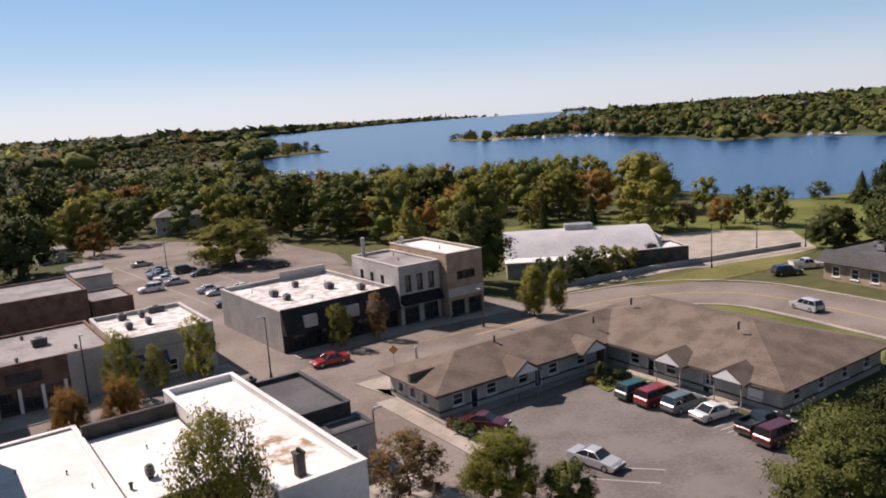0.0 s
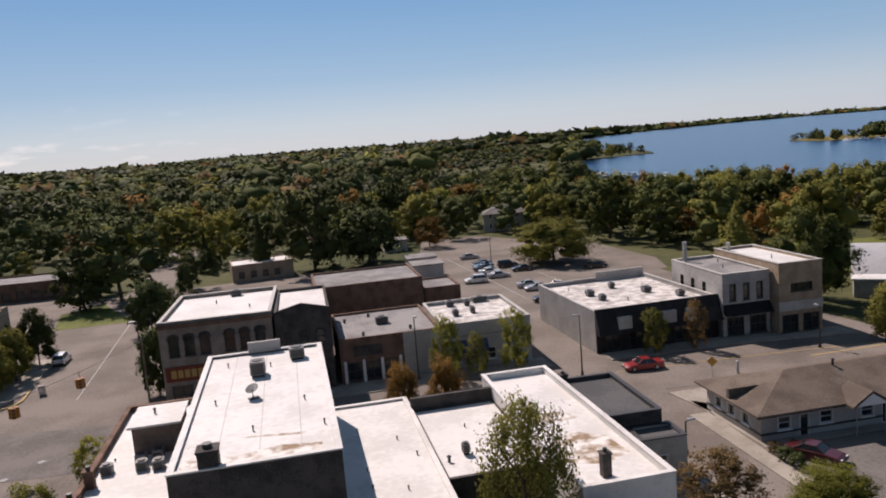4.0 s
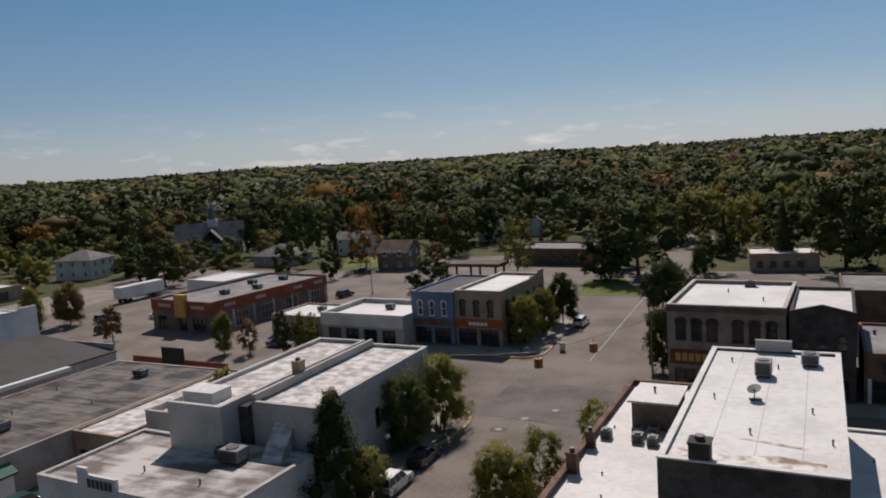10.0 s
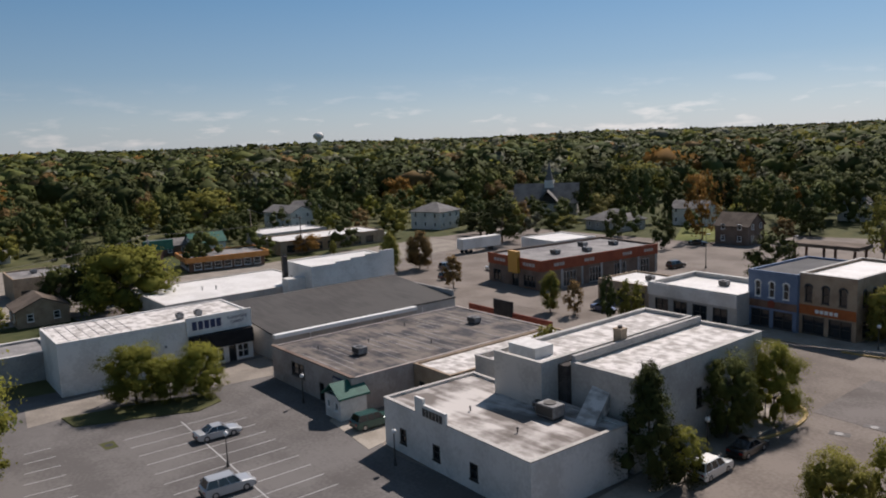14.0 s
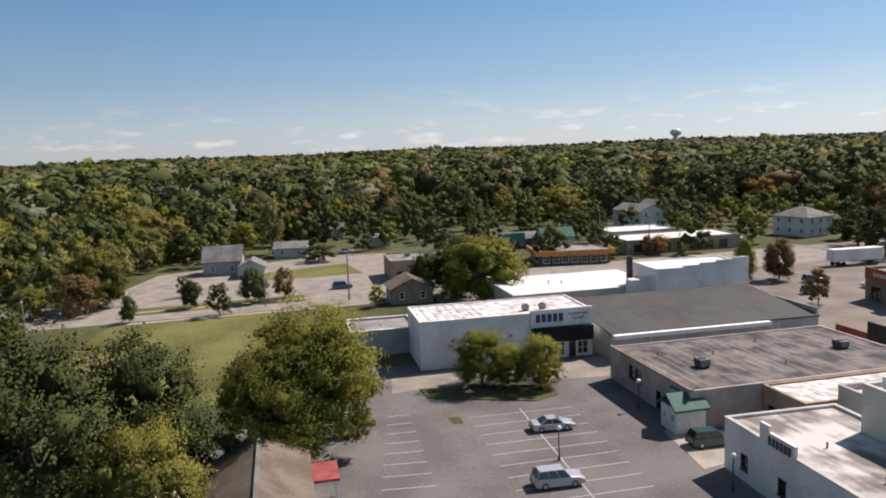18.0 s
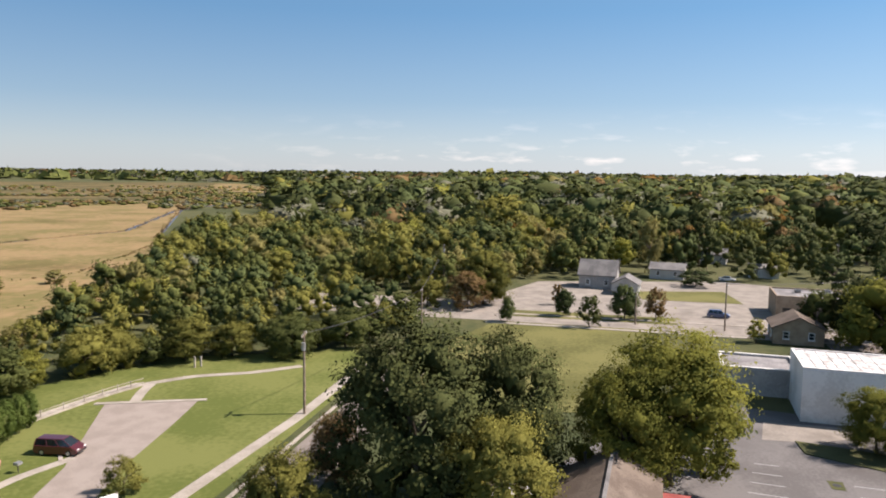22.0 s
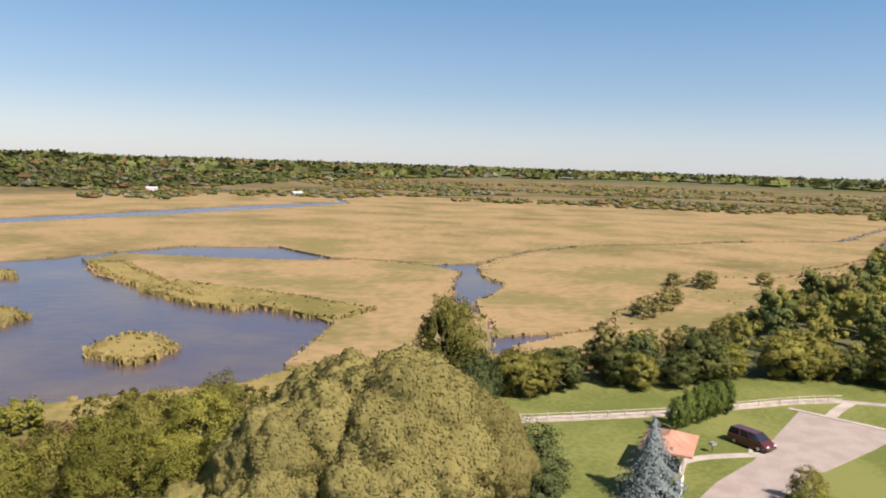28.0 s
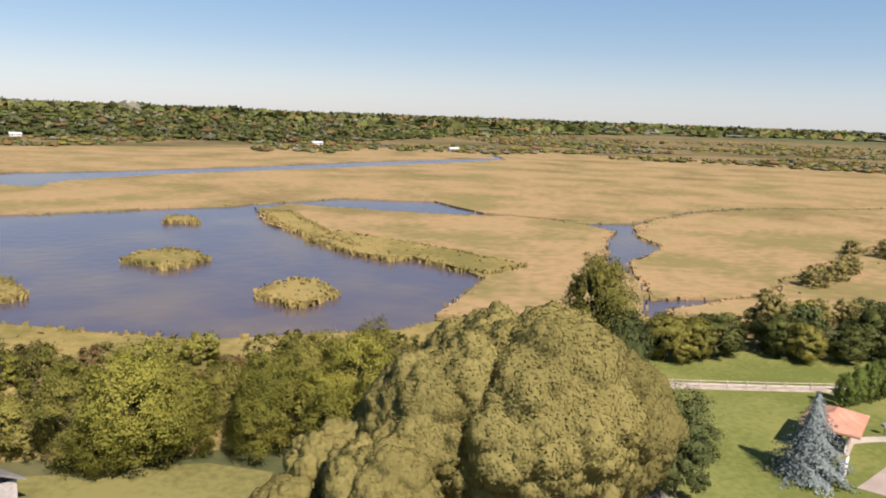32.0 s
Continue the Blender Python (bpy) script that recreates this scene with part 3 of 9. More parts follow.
ground_part("pavement_town", [(-165, 36), (-33, 34), (34, 34), (75, 62), (75, 170), (30, 172), (-60, 172), (-165, 172)], 0.012, asphalt, "worn asphalt between the buildings of the town", "pavement")
ground_part("pavement_block", [(-16, -20), (34, -22), (35, 68), (-13, 70)], 0.02, concrete, "pale concrete yards behind the shop row", "pavement")
ground_part("road_main", [(-140, 92), (-40, 88.5), (-12, 88), (33, 83), (75, 77), (95, 66), (95, 56), (80, 62), (38, 68), (-12, 69), (-30, 72), (-60, 74), (-140, 78)], 0.03, asphalt, "grey asphalt main street", "road")
ground_part("road_cross", [(-31, -60), (-15.5, -60), (-14.5, 60), (-14, 130), (-19, 150), (-14, 250), (-24, 250), (-28, 146), (-30, 100), (-31, 60)], 0.034, asphalt, "grey asphalt cross street", "road")
ground_part("road_side", [(32.5, -30), (39, -30), (40, 66), (40.5, 84), (41, 104), (50, 118), (38, 118), (34, 100), (33.5, 82), (32, 60)], 0.038, asphalt, "side street beside the motel", "road")
ground_part("road_lot", [(46, 205), (62, 205), (70, 186), (81, 167), (81, 139), (77, 128), (68, 126), (58, 112), (44, 104), (33, 104), (36, 124), (36, 156), (40, 180)], 0.026, asphalt, "pale asphalt car park behind the shops", "car park")
ground_part("road_motel_yard", [(38.5, -10), (39, 49), (59, 48), (58.5, 27), (78, 24), (84, -10)], 0.042, yard_asphalt, "grey asphalt motel yard", "car park")
strip("road_highway", curve_line([(60, 70), (80, 68.5), (91, 63.5), (97.5, 55), (97, 44), (94.5, 33), (90, 10), (85, -30)]), 13.5, 0.046, asphalt, "grey asphalt highway in a long bend", "road")
ground_part("grass_park", [(95, 92), (100, 140), (180, 112), (192, 95), (240, 78), (230, 20), (150, 10), (135, 62), (118, 85)], 0.022, grass, "mown green park lawn by the lake", "lawn")
ground_part("road_park_lot", [(104, 73), (121, 84), (129, 97), (142, 87), (149, 74), (134, 62), (117, 64)], 0.03, concrete, "pale park car park", "car park")
ground_part("grass_bend", [(85, 62), (91, 54), (89, 43), (87, 32), (80, 30), (78, 60)], 0.05, grass, "grass verge beside the highway", "lawn")
ground_part("road_lot_west", [(-98, 14), (-92, 47), (-84, 44), (-68, 42), (-52, 39), (-33, 40), (-32, -8), (-70, -6), (-94, 6)], 0.026, asphalt_dark, "grey asphalt customer car park", "car park")
ground_part("pavement_apron", [(-66.5, 43.5), (-56, 44), (-55, 38), (-64, 39.5)], 0.05, concrete, "pale concrete apron", "pavement")
ground_part("road_west", [(-165, -70), (-165, 140), (-143, 140), (-141, 40), (-143, 2), (-144, -70)], 0.026, pale_lot, "pale concrete street", "road")
ground_part("road_west_lots", [(-166, -30), (-152, -22), (-152, 60), (-200, 60), (-215, 28), (-200, -20)], 0.022, pale_lot, "pale concrete car parks", "car park")
ground_part("grass_field", [(-143, -22), (-143, 6), (-106, 4), (-90, -3), (-88, -20), (-105, -32)], 0.022, dry_grass, "dry green lawn field", "lawn")
ground_part("grass_riverside", [(-30, -40), (-58, -33), (-105, -34), (-115, -40), (-107, -51), (-101, -64), (-71, -78), (-43, -79), (-33, -76)], 0.022, grass, "mown green riverside park lawn", "lawn")
ground_part("clearing_ground", frayed([(24, -52), (22, -58), (14, -58.4), (3, -58.8), (-2, -56), (0, -48), (14, -44), (24, -44)], 1.0, 4, 2.0), 0.03, dry_grass, "worn grass and bare soil clearing by the shed", "clearing")
ground_part("gravel_drive", [(-46.8, -45), (-52.3, -47.7), (-59.8, -50.2), (-78.5, -59.8), (-82.8, -49.6), (-74, -47.5), (-63, -45.3), (-55, -42.9), (-50, -41)], 0.04, gravel, "pinkish gravel parking drive", "car park")
strip("road_riverside", [(-20, -26), (-58, -28), (-110, -29)], 6.0, 0.04, asphalt, "asphalt lane beside the park", "road")
strip("pavement_riverside", [(-30, -35.5), (-56, -36), (-79, -35), (-105, -35.5)], 1.4, 0.06, concrete, "pale concrete footpath", "pavement")
strip("pavement_riverside_loop", curve_line([(-101, -44), (-96, -49), (-93.5, -53), (-91.5, -56), (-88.4, -58.6), (-86, -60.4)]), 1.3, 0.06, concrete, "pale footpath to the boardwalk", "pavement")
strip("pavement_drive_link", curve_line([(-79.6, -56.6), (-83.4, -58.2), (-87.2, -59.4)]), 1.3, 0.07, concrete, "pale footpath from the drive to the boardwalk", "pavement")
strip("pavement_gazebo", curve_line([(-51, -52.5), (-56, -52.6), (-62, -51)]), 1.1, 0.06, concrete, "pale footpath to the shelter", "pavement")
ground_part("road_north_lots", [(-60, 140), (-105, 160), (-105, 190), (-60, 200), (-50, 230), (-36, 230), (-40, 170), (-34, 140)], 0.017, asphalt, "asphalt lots", "car park")
ground_part("road_store_lot", [(-140, 92), (-60, 90), (-62, 150), (-140, 160), (-170, 140)], 0.022, asphalt, "asphalt lot round the store", "car park")
ground_part("grass_plot", [(-106, 172), (-97, 173), (-92, 180), (-104, 201), (-122, 203)], 0.05, grass, "bright green lawn between two houses", "lawn")
ground_part("grass_plot", [(-89, 174), (-85, 184), (-94, 198), (-98, 196), (-92, 180)], 0.055, grass, "narrow green lawn beside a brown house", "lawn")
ground_part("grass_plot", [(-176, 97), (-186, 110), (-226, 124), (-229, 118), (-200, 100)], 0.05, dry_grass, "dry green lawn across the street", "lawn")
ground_part("grass_corner", [(-37, 158), (-30, 164), (-22, 142), (-35, 143)], 0.05, grass, "bright green lawn corner", "lawn")
reed_bed("marsh_meadow", [(-60, -83), (-96, -90), (-124, -100), (-160, -114), (-244, -152), (-280, -188), (-251, -168), (-171, -139), (-146, -147), (-85, -106), (-60, -96)], 1.0, reed, "tan marsh grass at the foot of the wood", 17)

# ---- trees ----
def sphere_points(rng, n, up=0.0):
    p = rng.normal(size=(n, 3))
    p /= np.linalg.norm(p, axis=1)[:, None]
    p[:, 2] += up
    return p / np.linalg.norm(p, axis=1)[:, None]


def cards(rng, centres, normals, size, spread=0.4):
    """Small bent leaf sprays, each a quad facing roughly along its normal."""
    n = len(centres)
    nn = normals / (np.linalg.norm(normals, axis=1)[:, None] + 1e-9) + rng.normal(0, spread, (n, 3))
    nn /= np.linalg.norm(nn, axis=1)[:, None]
    ref = rng.normal(size=(n, 3))
    a = np.cross(nn, ref)
    a /= np.linalg.norm(a, axis=1)[:, None] + 1e-9
    b = np.cross(nn, a)
    s = (size * rng.uniform(0.55, 1.4, n))[:, None]
    k = rng.uniform(0.5, 0.9, n)[:, None]
    return np.stack([centres - a * s, centres - b * s * k + nn * s * 0.2, centres + a * s, centres + b * s * k + nn * s * 0.2], 1).reshape(-1, 3)


def soft_normals(rng, normals, spread):
    """Normals for the four corners of each spray: those of the leafy mass that it belongs to, a little uneven."""
    m = normals / (np.linalg.norm(normals, axis=1)[:, None] + 1e-9) + rng.normal(0, spread, normals.shape)
    m /= np.linalg.norm(m, axis=1)[:, None]
    return np.repeat(m, 4, 0)


def ball_normals(tv, tf):
    """Smooth normals of triangles that share corners."""
    fn = np.cross(tv[tf[:, 1]] - tv[tf[:, 0]], tv[tf[:, 2]] - tv[tf[:, 0]])
    out = np.zeros_like(tv)
    for i in range(3):
        np.add.at(out, tf[:, i], fn)
    return out / (np.linalg.norm(out, axis=1)[:, None] + 1e-9)


def leafy(name, tv, tf, qv, qn, kinds=None):
    """Lumpy triangles and flat leaf sprays in one mesh; kinds: each face's foliage."""
    sizes = np.r_[np.full(len(tf), 3), np.full(len(qv) // 4, 4)]
    loops = np.concatenate([tf.ravel(), np.arange(len(qv)) + len(tv)]).astype(np.int32)
    me = bpy.data.meshes.new(name)
    me.vertices.add(len(tv) + len(qv))
    me.vertices.foreach_set("co", np.concatenate([tv, qv]).astype(np.float32).ravel())
    me.loops.add(len(loops))
    me.loops.foreach_set("vertex_index", loops)
    me.polygons.add(len(sizes))
    me.polygons.foreach_set("loop_start", np.r_[0, np.cumsum(sizes)[:-1]].astype(np.int32))
    me.update(calc_edges=True)
    me.polygons.foreach_set("use_smooth", np.ones(len(sizes), bool))
    if kinds is None:
        me.materials.append(L_GREEN)
    else:
        for m in WOOD_SLOTS:
            me.materials.append(m)
        me.polygons.foreach_set("material_index", kinds.astype(np.int32))
    me.normals_split_custom_set_from_vertices(np.concatenate([ball_normals(tv, tf), qn]))
    return me


# the last slot is foliage with distance haze in its colour
WOOD_SLOTS = [L_GREEN, L_DARK, L_YELLOW, L_WILLOW, L_ORANGE, L_BROWN, L_MAPLE, L_LIME, L_HAZE]


def lobes(rng, shape, n):
    """The boughs of a crown one unit high and one wide: centres and radii, a few large ones and many small."""
    out = []
    for i in range(n):
        a, u = 2.4 * i + rng.uniform(-0.6, 0.6), (i + rng.uniform(0.1, 0.9)) / n
        k = rng.uniform(0.55, 1.0) if i % 3 else rng.uniform(0.9, 1.3)
        if shape == "column":
            z, w, r = 0.14 + 0.78 * u, 0.22 * math.sin(math.pi * (0.12 + 0.8 * u)) + 0.03, 0.15 * k
        elif shape == "pointed":
            z, w, r = 0.10 + 0.82 * u, 0.36 * (1 - u) ** 0.75 * rng.uniform(0.8, 1.1), (0.17 - 0.09 * u) * k
        elif shape == "spread":
            z, w, r = 0.48 + 0.36 * u, 0.36 * math.sqrt(1 - (u * 0.9) ** 2) * rng.uniform(0.5, 1.05), 0.14 * k
        else:
            z = 0.15 + 0.69 * u + rng.uniform(-0.03, 0.03)
            w, r = 0.34 * math.sqrt(max(0.02, 1 - ((z - 0.43) / 0.44) ** 2)) * rng.uniform(0.55, 1.12), 0.15 * k
        out.append((np.array([math.cos(a) * w, math.sin(a) * w, z]), r))
    return out


def ball(level):
    """A unit ball of triangles: 1, 2 or 3 for 20, 80 or 320 of them."""
    bm = bmesh.new()
    bmesh.ops.create_icosphere(bm, subdivisions=level, radius=1)
    bm.verts.ensure_lookup_table()
    v, f = np.array([x.co[:] for x in bm.verts]), np.array([[x.index for x in t.verts] for t in bm.faces])
    bm.free()
    return v, f


BALLS = {k: ball(k) for k in (1, 2, 3)}


def lumps(rng, v, amount):
    """Radii for a ball's points that make its surface lumpy at two scales."""
    k = np.ones(len(v))
    for scale, part_of in ((2.6, 0.55), (5.5, 0.45)):
        for _ in range(3):
            k += amount * part_of * np.sin(v @ rng.normal(0, scale, 3) + rng.uniform(0, 6.3)) / 1.6
    return k


def bough_normals(rng, p, away, own, spread=0.2, mine=0.5):
    """Shading normals of sprays: mostly those of the whole crown, partly those of their own bough."""
    out = p - [0, 0, 0.42]
    out = out / (np.linalg.norm(out, axis=1)[:, None] + 1e-6)
    return soft_normals(rng, out * 0.8 + own * mine + away * 0.35 + [0, 0, 0.08], spread)


def crown_mesh(name, seed, n_lobes, clumps, sprays, size, detail, shape="round", droop=0.0, core=0.6):
    """A crown for a tree one unit high and about one unit wide: uneven boughs of loose leaf clumps round a shaded inside."""
    rng = np.random.default_rng(seed)
    qv, qn, tris, tv, count = [], [], [], [], 0
    bv, bf = BALLS[detail]
    for c, r in lobes(rng, shape, n_lobes):
        away = np.array([c[0], c[1], (c[2] - 0.45) * 0.8 + 0.12])
        away = away / (np.linalg.norm(away) + 1e-6)
        at = c - [0, 0, droop * 0.35 * min(1, math.hypot(c[0], c[1]) * 2.6)]
        if core:
            tv.append(at - away * r * 0.25 + bv * (lumps(rng, bv, 0.38) * r * core)[:, None] * [1, 1, 0.85])
            tris.append(bf + count)
            count += len(bv)
        d = sphere_points(rng, clumps, 0.0) + away * 0.75
        d /= np.linalg.norm(d, axis=1)[:, None]
        for e in d:
            m = at + e * r * rng.uniform(0.45, 1.12) * [1, 1, 0.85]
            q = r * rng.uniform(0.3, 0.6)
            f = rng.normal(0, 0.5, (sprays, 3)) + e * 0.3
            p = m + f * q * [1, 1, 0.6]
            if droop:
                p[:, 2] -= droop * rng.random(sprays) ** 1.5 * np.clip(np.hypot(p[:, 0], p[:, 1]) * 2.6, 0, 1)
            own = f * [1, 1, 1.4] + e * 0.5
            own = own / (np.linalg.norm(own, axis=1)[:, None] + 1e-6)
            qv.append(cards(rng, p, own * 0.8 + e * 0.5 + [0, 0, 0.25], size, 0.45))
            qn.append(bough_normals(rng, p, away, own))
    if not core:
        tv, tris = [np.array([[0, 0, 0.5], [0.01, 0, 0.5], [0, 0.01, 0.5]])], [np.array([[0, 1, 2]])]
    qv, tv = np.concatenate(qv), np.concatenate(tv)
    qv[:, 2], tv[:, 2] = np.clip(qv[:, 2], 0.03, None), np.clip(tv[:, 2], 0.03, None)
    return leafy(name, tv, np.concatenate(tris), qv, np.concatenate(qn))


def plume_crown(name, seed, sprays=40000, size=0.0066):
    """A willow's crown: a broad dome heaped up of rounded clumps of three sizes, with a fuzz of fine sprays over it."""
    rng = np.random.default_rng(seed)
    bv, bf = ball(6)
    heaps = []
    for m, reach, much in ((9, 0.8, 0.10), (46, 0.29, 0.17), (230, 0.145, 0.085), (900, 0.07, 0.03)):
        c = sphere_points(rng, m, 0.0).astype(np.float32)
        heaps.append((c, (reach * rng.uniform(0.75, 1.25, m)).astype(np.float32), (much * rng.uniform(0.45, 1.3, m)).astype(np.float32)))

    def dome(d):
        u = (d / np.linalg.norm(d, axis=1)[:, None]).astype(np.float32)
        k = np.full(len(d), 0.76)
        for c, reach, much in heaps:
            far2 = 2.0 - 2.0 * (u @ c.T)
            k += (much * np.sqrt(np.maximum(0.0, 1.0 - far2 / reach ** 2))).max(1)
        return np.array([0, 0, 0.45]) + u * k[:, None] * 0.44

    d = sphere_points(rng, sprays, 0.1)
    d /= np.linalg.norm(d, axis=1)[:, None]
    p = dome(d)
    t1 = np.cross(d, [0.0, 0.0, 1.0])
    t1 /= np.linalg.norm(t1, axis=1)[:, None] + 1e-6
    t2 = np.cross(d, t1)
    n = np.cross(dome(d + t1 * 0.015) - p, dome(d + t2 * 0.015) - p)
    n *= np.sign((n * d).sum(1))[:, None]
    n /= np.linalg.norm(n, axis=1)[:, None] + 1e-9
    qv = cards(rng, p + n * rng.uniform(-0.002, 0.009, (sprays, 1)), n, size, 0.45)
    return leafy(name, dome(bv), bf, qv, soft_normals(rng, n * 0.8 + d * 0.4 + [0, 0, 0.08], 0.12))


def small_crown(name, seed, n_lobes, sprays, size):
    """A crown for a tree that stays far off: boughs of loose sprays round a small shaded inside."""
    rng = np.random.default_rng(seed)
    tv, tris, qv, qn = [], [], [], []
    bv, bf = BALLS[1]
    for i, (c, r) in enumerate(lobes(rng, "round", n_lobes)):
        away = np.array([c[0], c[1], (c[2] - 0.45) * 0.8 + 0.12])
        away = away / (np.linalg.norm(away) + 1e-6)
        tv.append(c - away * r * 0.2 + bv * (lumps(rng, bv, 0.3) * r * rng.uniform(0.68, 0.82))[:, None] * [1, 1, 0.85])
        tris.append(bf + i * len(bv))
        f = sphere_points(rng, sprays, 0.1) + away * 0.7
        own = f / (np.linalg.norm(f, axis=1)[:, None] + 1e-6)
        p = c + own * r * rng.uniform(0.65, 1.12, (sprays, 1)) * [1, 1, 0.85]
        qv.append(cards(rng, p, own + [0, 0, 0.2], size, 0.35))
        qn.append(bough_normals(rng, p, away, own, 0.1, 0.4))
    return leafy(name, *[np.concatenate(a) for a in (tv, tris, qv, qn)])


def spruce_crown(name, seed, sprays, size):
    """A conifer's crown one unit high and one wide: drooping tiers of needled sprays round a shaded core."""
    rng = np.random.default_rng(seed)
    tiers, sides, tv, tf = 13, 14, [], []
    for i in range(tiers):
        z = 0.06 + 0.9 * i / tiers
        for j in range(sides):
            a = 6.283 * j / sides
            w = 0.27 * (1 - z) ** 0.9 * rng.uniform(0.85, 1.1)
            tv += [(math.cos(a) * w, math.sin(a) * w, z - 0.02), (math.cos(a) * w * 0.55, math.sin(a) * w * 0.55, z + 0.07)]
    for i in range(tiers):
        for j in range(sides):
            k, m = (i * sides + j) * 2, (i * sides + (j + 1) % sides) * 2
            tf += [(k, m, m + 1), (k, m + 1, k + 1)]
    u = 1 - np.sqrt(rng.random(sprays))
    z = 0.05 + 0.93 * u
    step_in = (z * tiers / 0.9) % 1.0
    a = rng.uniform(0, 6.283, sprays)
    limb = 0.82 + 0.3 * np.sin(a * 7 + np.floor(z * tiers / 0.9) * 1.9)
    w = 0.47 * (1 - z) ** 0.88 * (1.08 - 0.5 * step_in) * rng.uniform(0.5, 1.1, sprays) ** 0.6 * limb + 0.008
    out = np.stack([np.cos(a), np.sin(a), np.full(sprays, 0.45)], -1)
    q = np.stack([np.cos(a) * w, np.sin(a) * w, z - w * 0.12], -1)
    return leafy(name, np.array(tv), np.array(tf), cards(rng, q, out, size * (1.15 - 0.6 * z), 0.3), soft_normals(rng, out + [0, 0, 0.25], 0.25))


def trunk_mesh(name, seed, shape):
    rng = random.Random(seed)
    bm = bmesh.new()
    top = 0.9 if shape in ("cone", "column", "pointed") else 0.5
    bend = [(rng.uniform(-0.012, 0.012), rng.uniform(-0.012, 0.012)) for _ in range(4)]
    pts = [(bend[i][0] * i, bend[i][1] * i, top * i / 3) for i in range(4)]
    for i in range(3):
        rod(pts[i], pts[i + 1], 0.022 * (1 - i * 0.25), 0.022 * (1 - (i + 1) * 0.25), 7, bm)
    if shape in ("round", "spread"):
        for i in range(7):
            a, z = i * 0.9 + rng.uniform(-0.3, 0.3), rng.uniform(0.24, 0.48)
            rod((pts[2][0] * 0.7, pts[2][1] * 0.7, z), (math.cos(a) * 0.27, math.sin(a) * 0.27, z + rng.uniform(0.16, 0.34)), 0.010, 0.004, 5, bm)
    return mesh_of(name, bm, bark)


KINDS = {}


def tree_kind(shape, level, variant):
    key = (shape, level, variant)
    if key not in KINDS:
        n_lobes, clumps, sprays, size, detail = {0: (30, 12, 24, 0.0150, 2), 1: (20, 8, 13, 0.024, 1), 2: (14, 0, 34, 0.026, 1), 3: (58, 40, 28, 0.0100, 2), 4: (40, 15, 40, 0.0090, 2)}[level]
        if shape == "weeping" and level == 3:
            n_lobes, clumps, sprays, size = 36, 20, 24, 0.0105
        seed = hash_of(shape) * 17 + level * 5 + variant
        base, droop, core = {"weeping": ("round", 0.16, 0.0), "airy": ("round", 0.0, 0.0), "column": ("column", 0.0, 0.6)}.get(shape, (shape, 0.0, 0.5 if level == 4 else 0.64))
        if shape == "cone":
            KINDS[key] = (spruce_crown("crown", seed, 9000 if level == 0 else 1100, 0.015 if level == 0 else 0.032), trunk_mesh("trunk", seed, base))
        elif level == 3 and shape == "round":
            KINDS[key] = (plume_crown("crown", seed), trunk_mesh("trunk", seed, base))
        elif level == 2:
            KINDS[key] = (small_crown("crown", seed, n_lobes, sprays, size), trunk_mesh("trunk", seed, base))
        else:
            KINDS[key] = (crown_mesh("crown", seed, n_lobes, clumps, sprays, size, detail, base, droop, core), trunk_mesh("trunk", seed, base))
    return KINDS[key]


def hash_of(word):
    return sum(ord(c) * (i + 1) for i, c in enumerate(word)) % 97


LABELS = {"leaf_green": "green leafy", "leaf_dark": "dark green leafy", "leaf_yellow_green": "yellow-green early-autumn", "leaf_orange": "orange autumn", "leaf_russet": "russet autumn", "leaf_willow": "olive-grey willow", "leaf_spruce": "blue-grey spruce", "leaf_maple": "mid-green leafy", "leaf_haze": "grey-green leafy", "leaf_hedge": "fresh green", "leaf_lime": "light yellow-green leafy"}
SHAPES = {"round": "broad round-crowned", "column": "slender upright", "cone": "conical", "pointed": "dense conical", "spread": "wide-spreading", "weeping": "drooping", "airy": "thin airy"}


def tree(x, y, h, w, material, shape="round", level=1, variant=None, rnd=random.Random(5), group="", z=0.0, label=""):
    variant = rnd.randrange(3) if variant is None else variant
    crown, trunk = tree_kind(shape, level, variant % 2 if level == 3 else variant)
    name = "spruce_tree" if shape == "cone" else ("shrub" if "shrub" in label or "bush" in label else "tree")
    ob = thing(name, pose(x, y, z, 0, 0, rnd.uniform(0, 360)) @ Matrix.Diagonal((w, w, h, 1)), label or f"{SHAPES[shape]} {LABELS[material.name]} tree on the ground", "shrub" if name == "shrub" else "tree", group)
    part("trunk", trunk, None, ob)
    c = part("crown", crown, None, ob)
    c.material_slots[0].link = "OBJECT"
    c.material_slots[0].material = material
    return ob


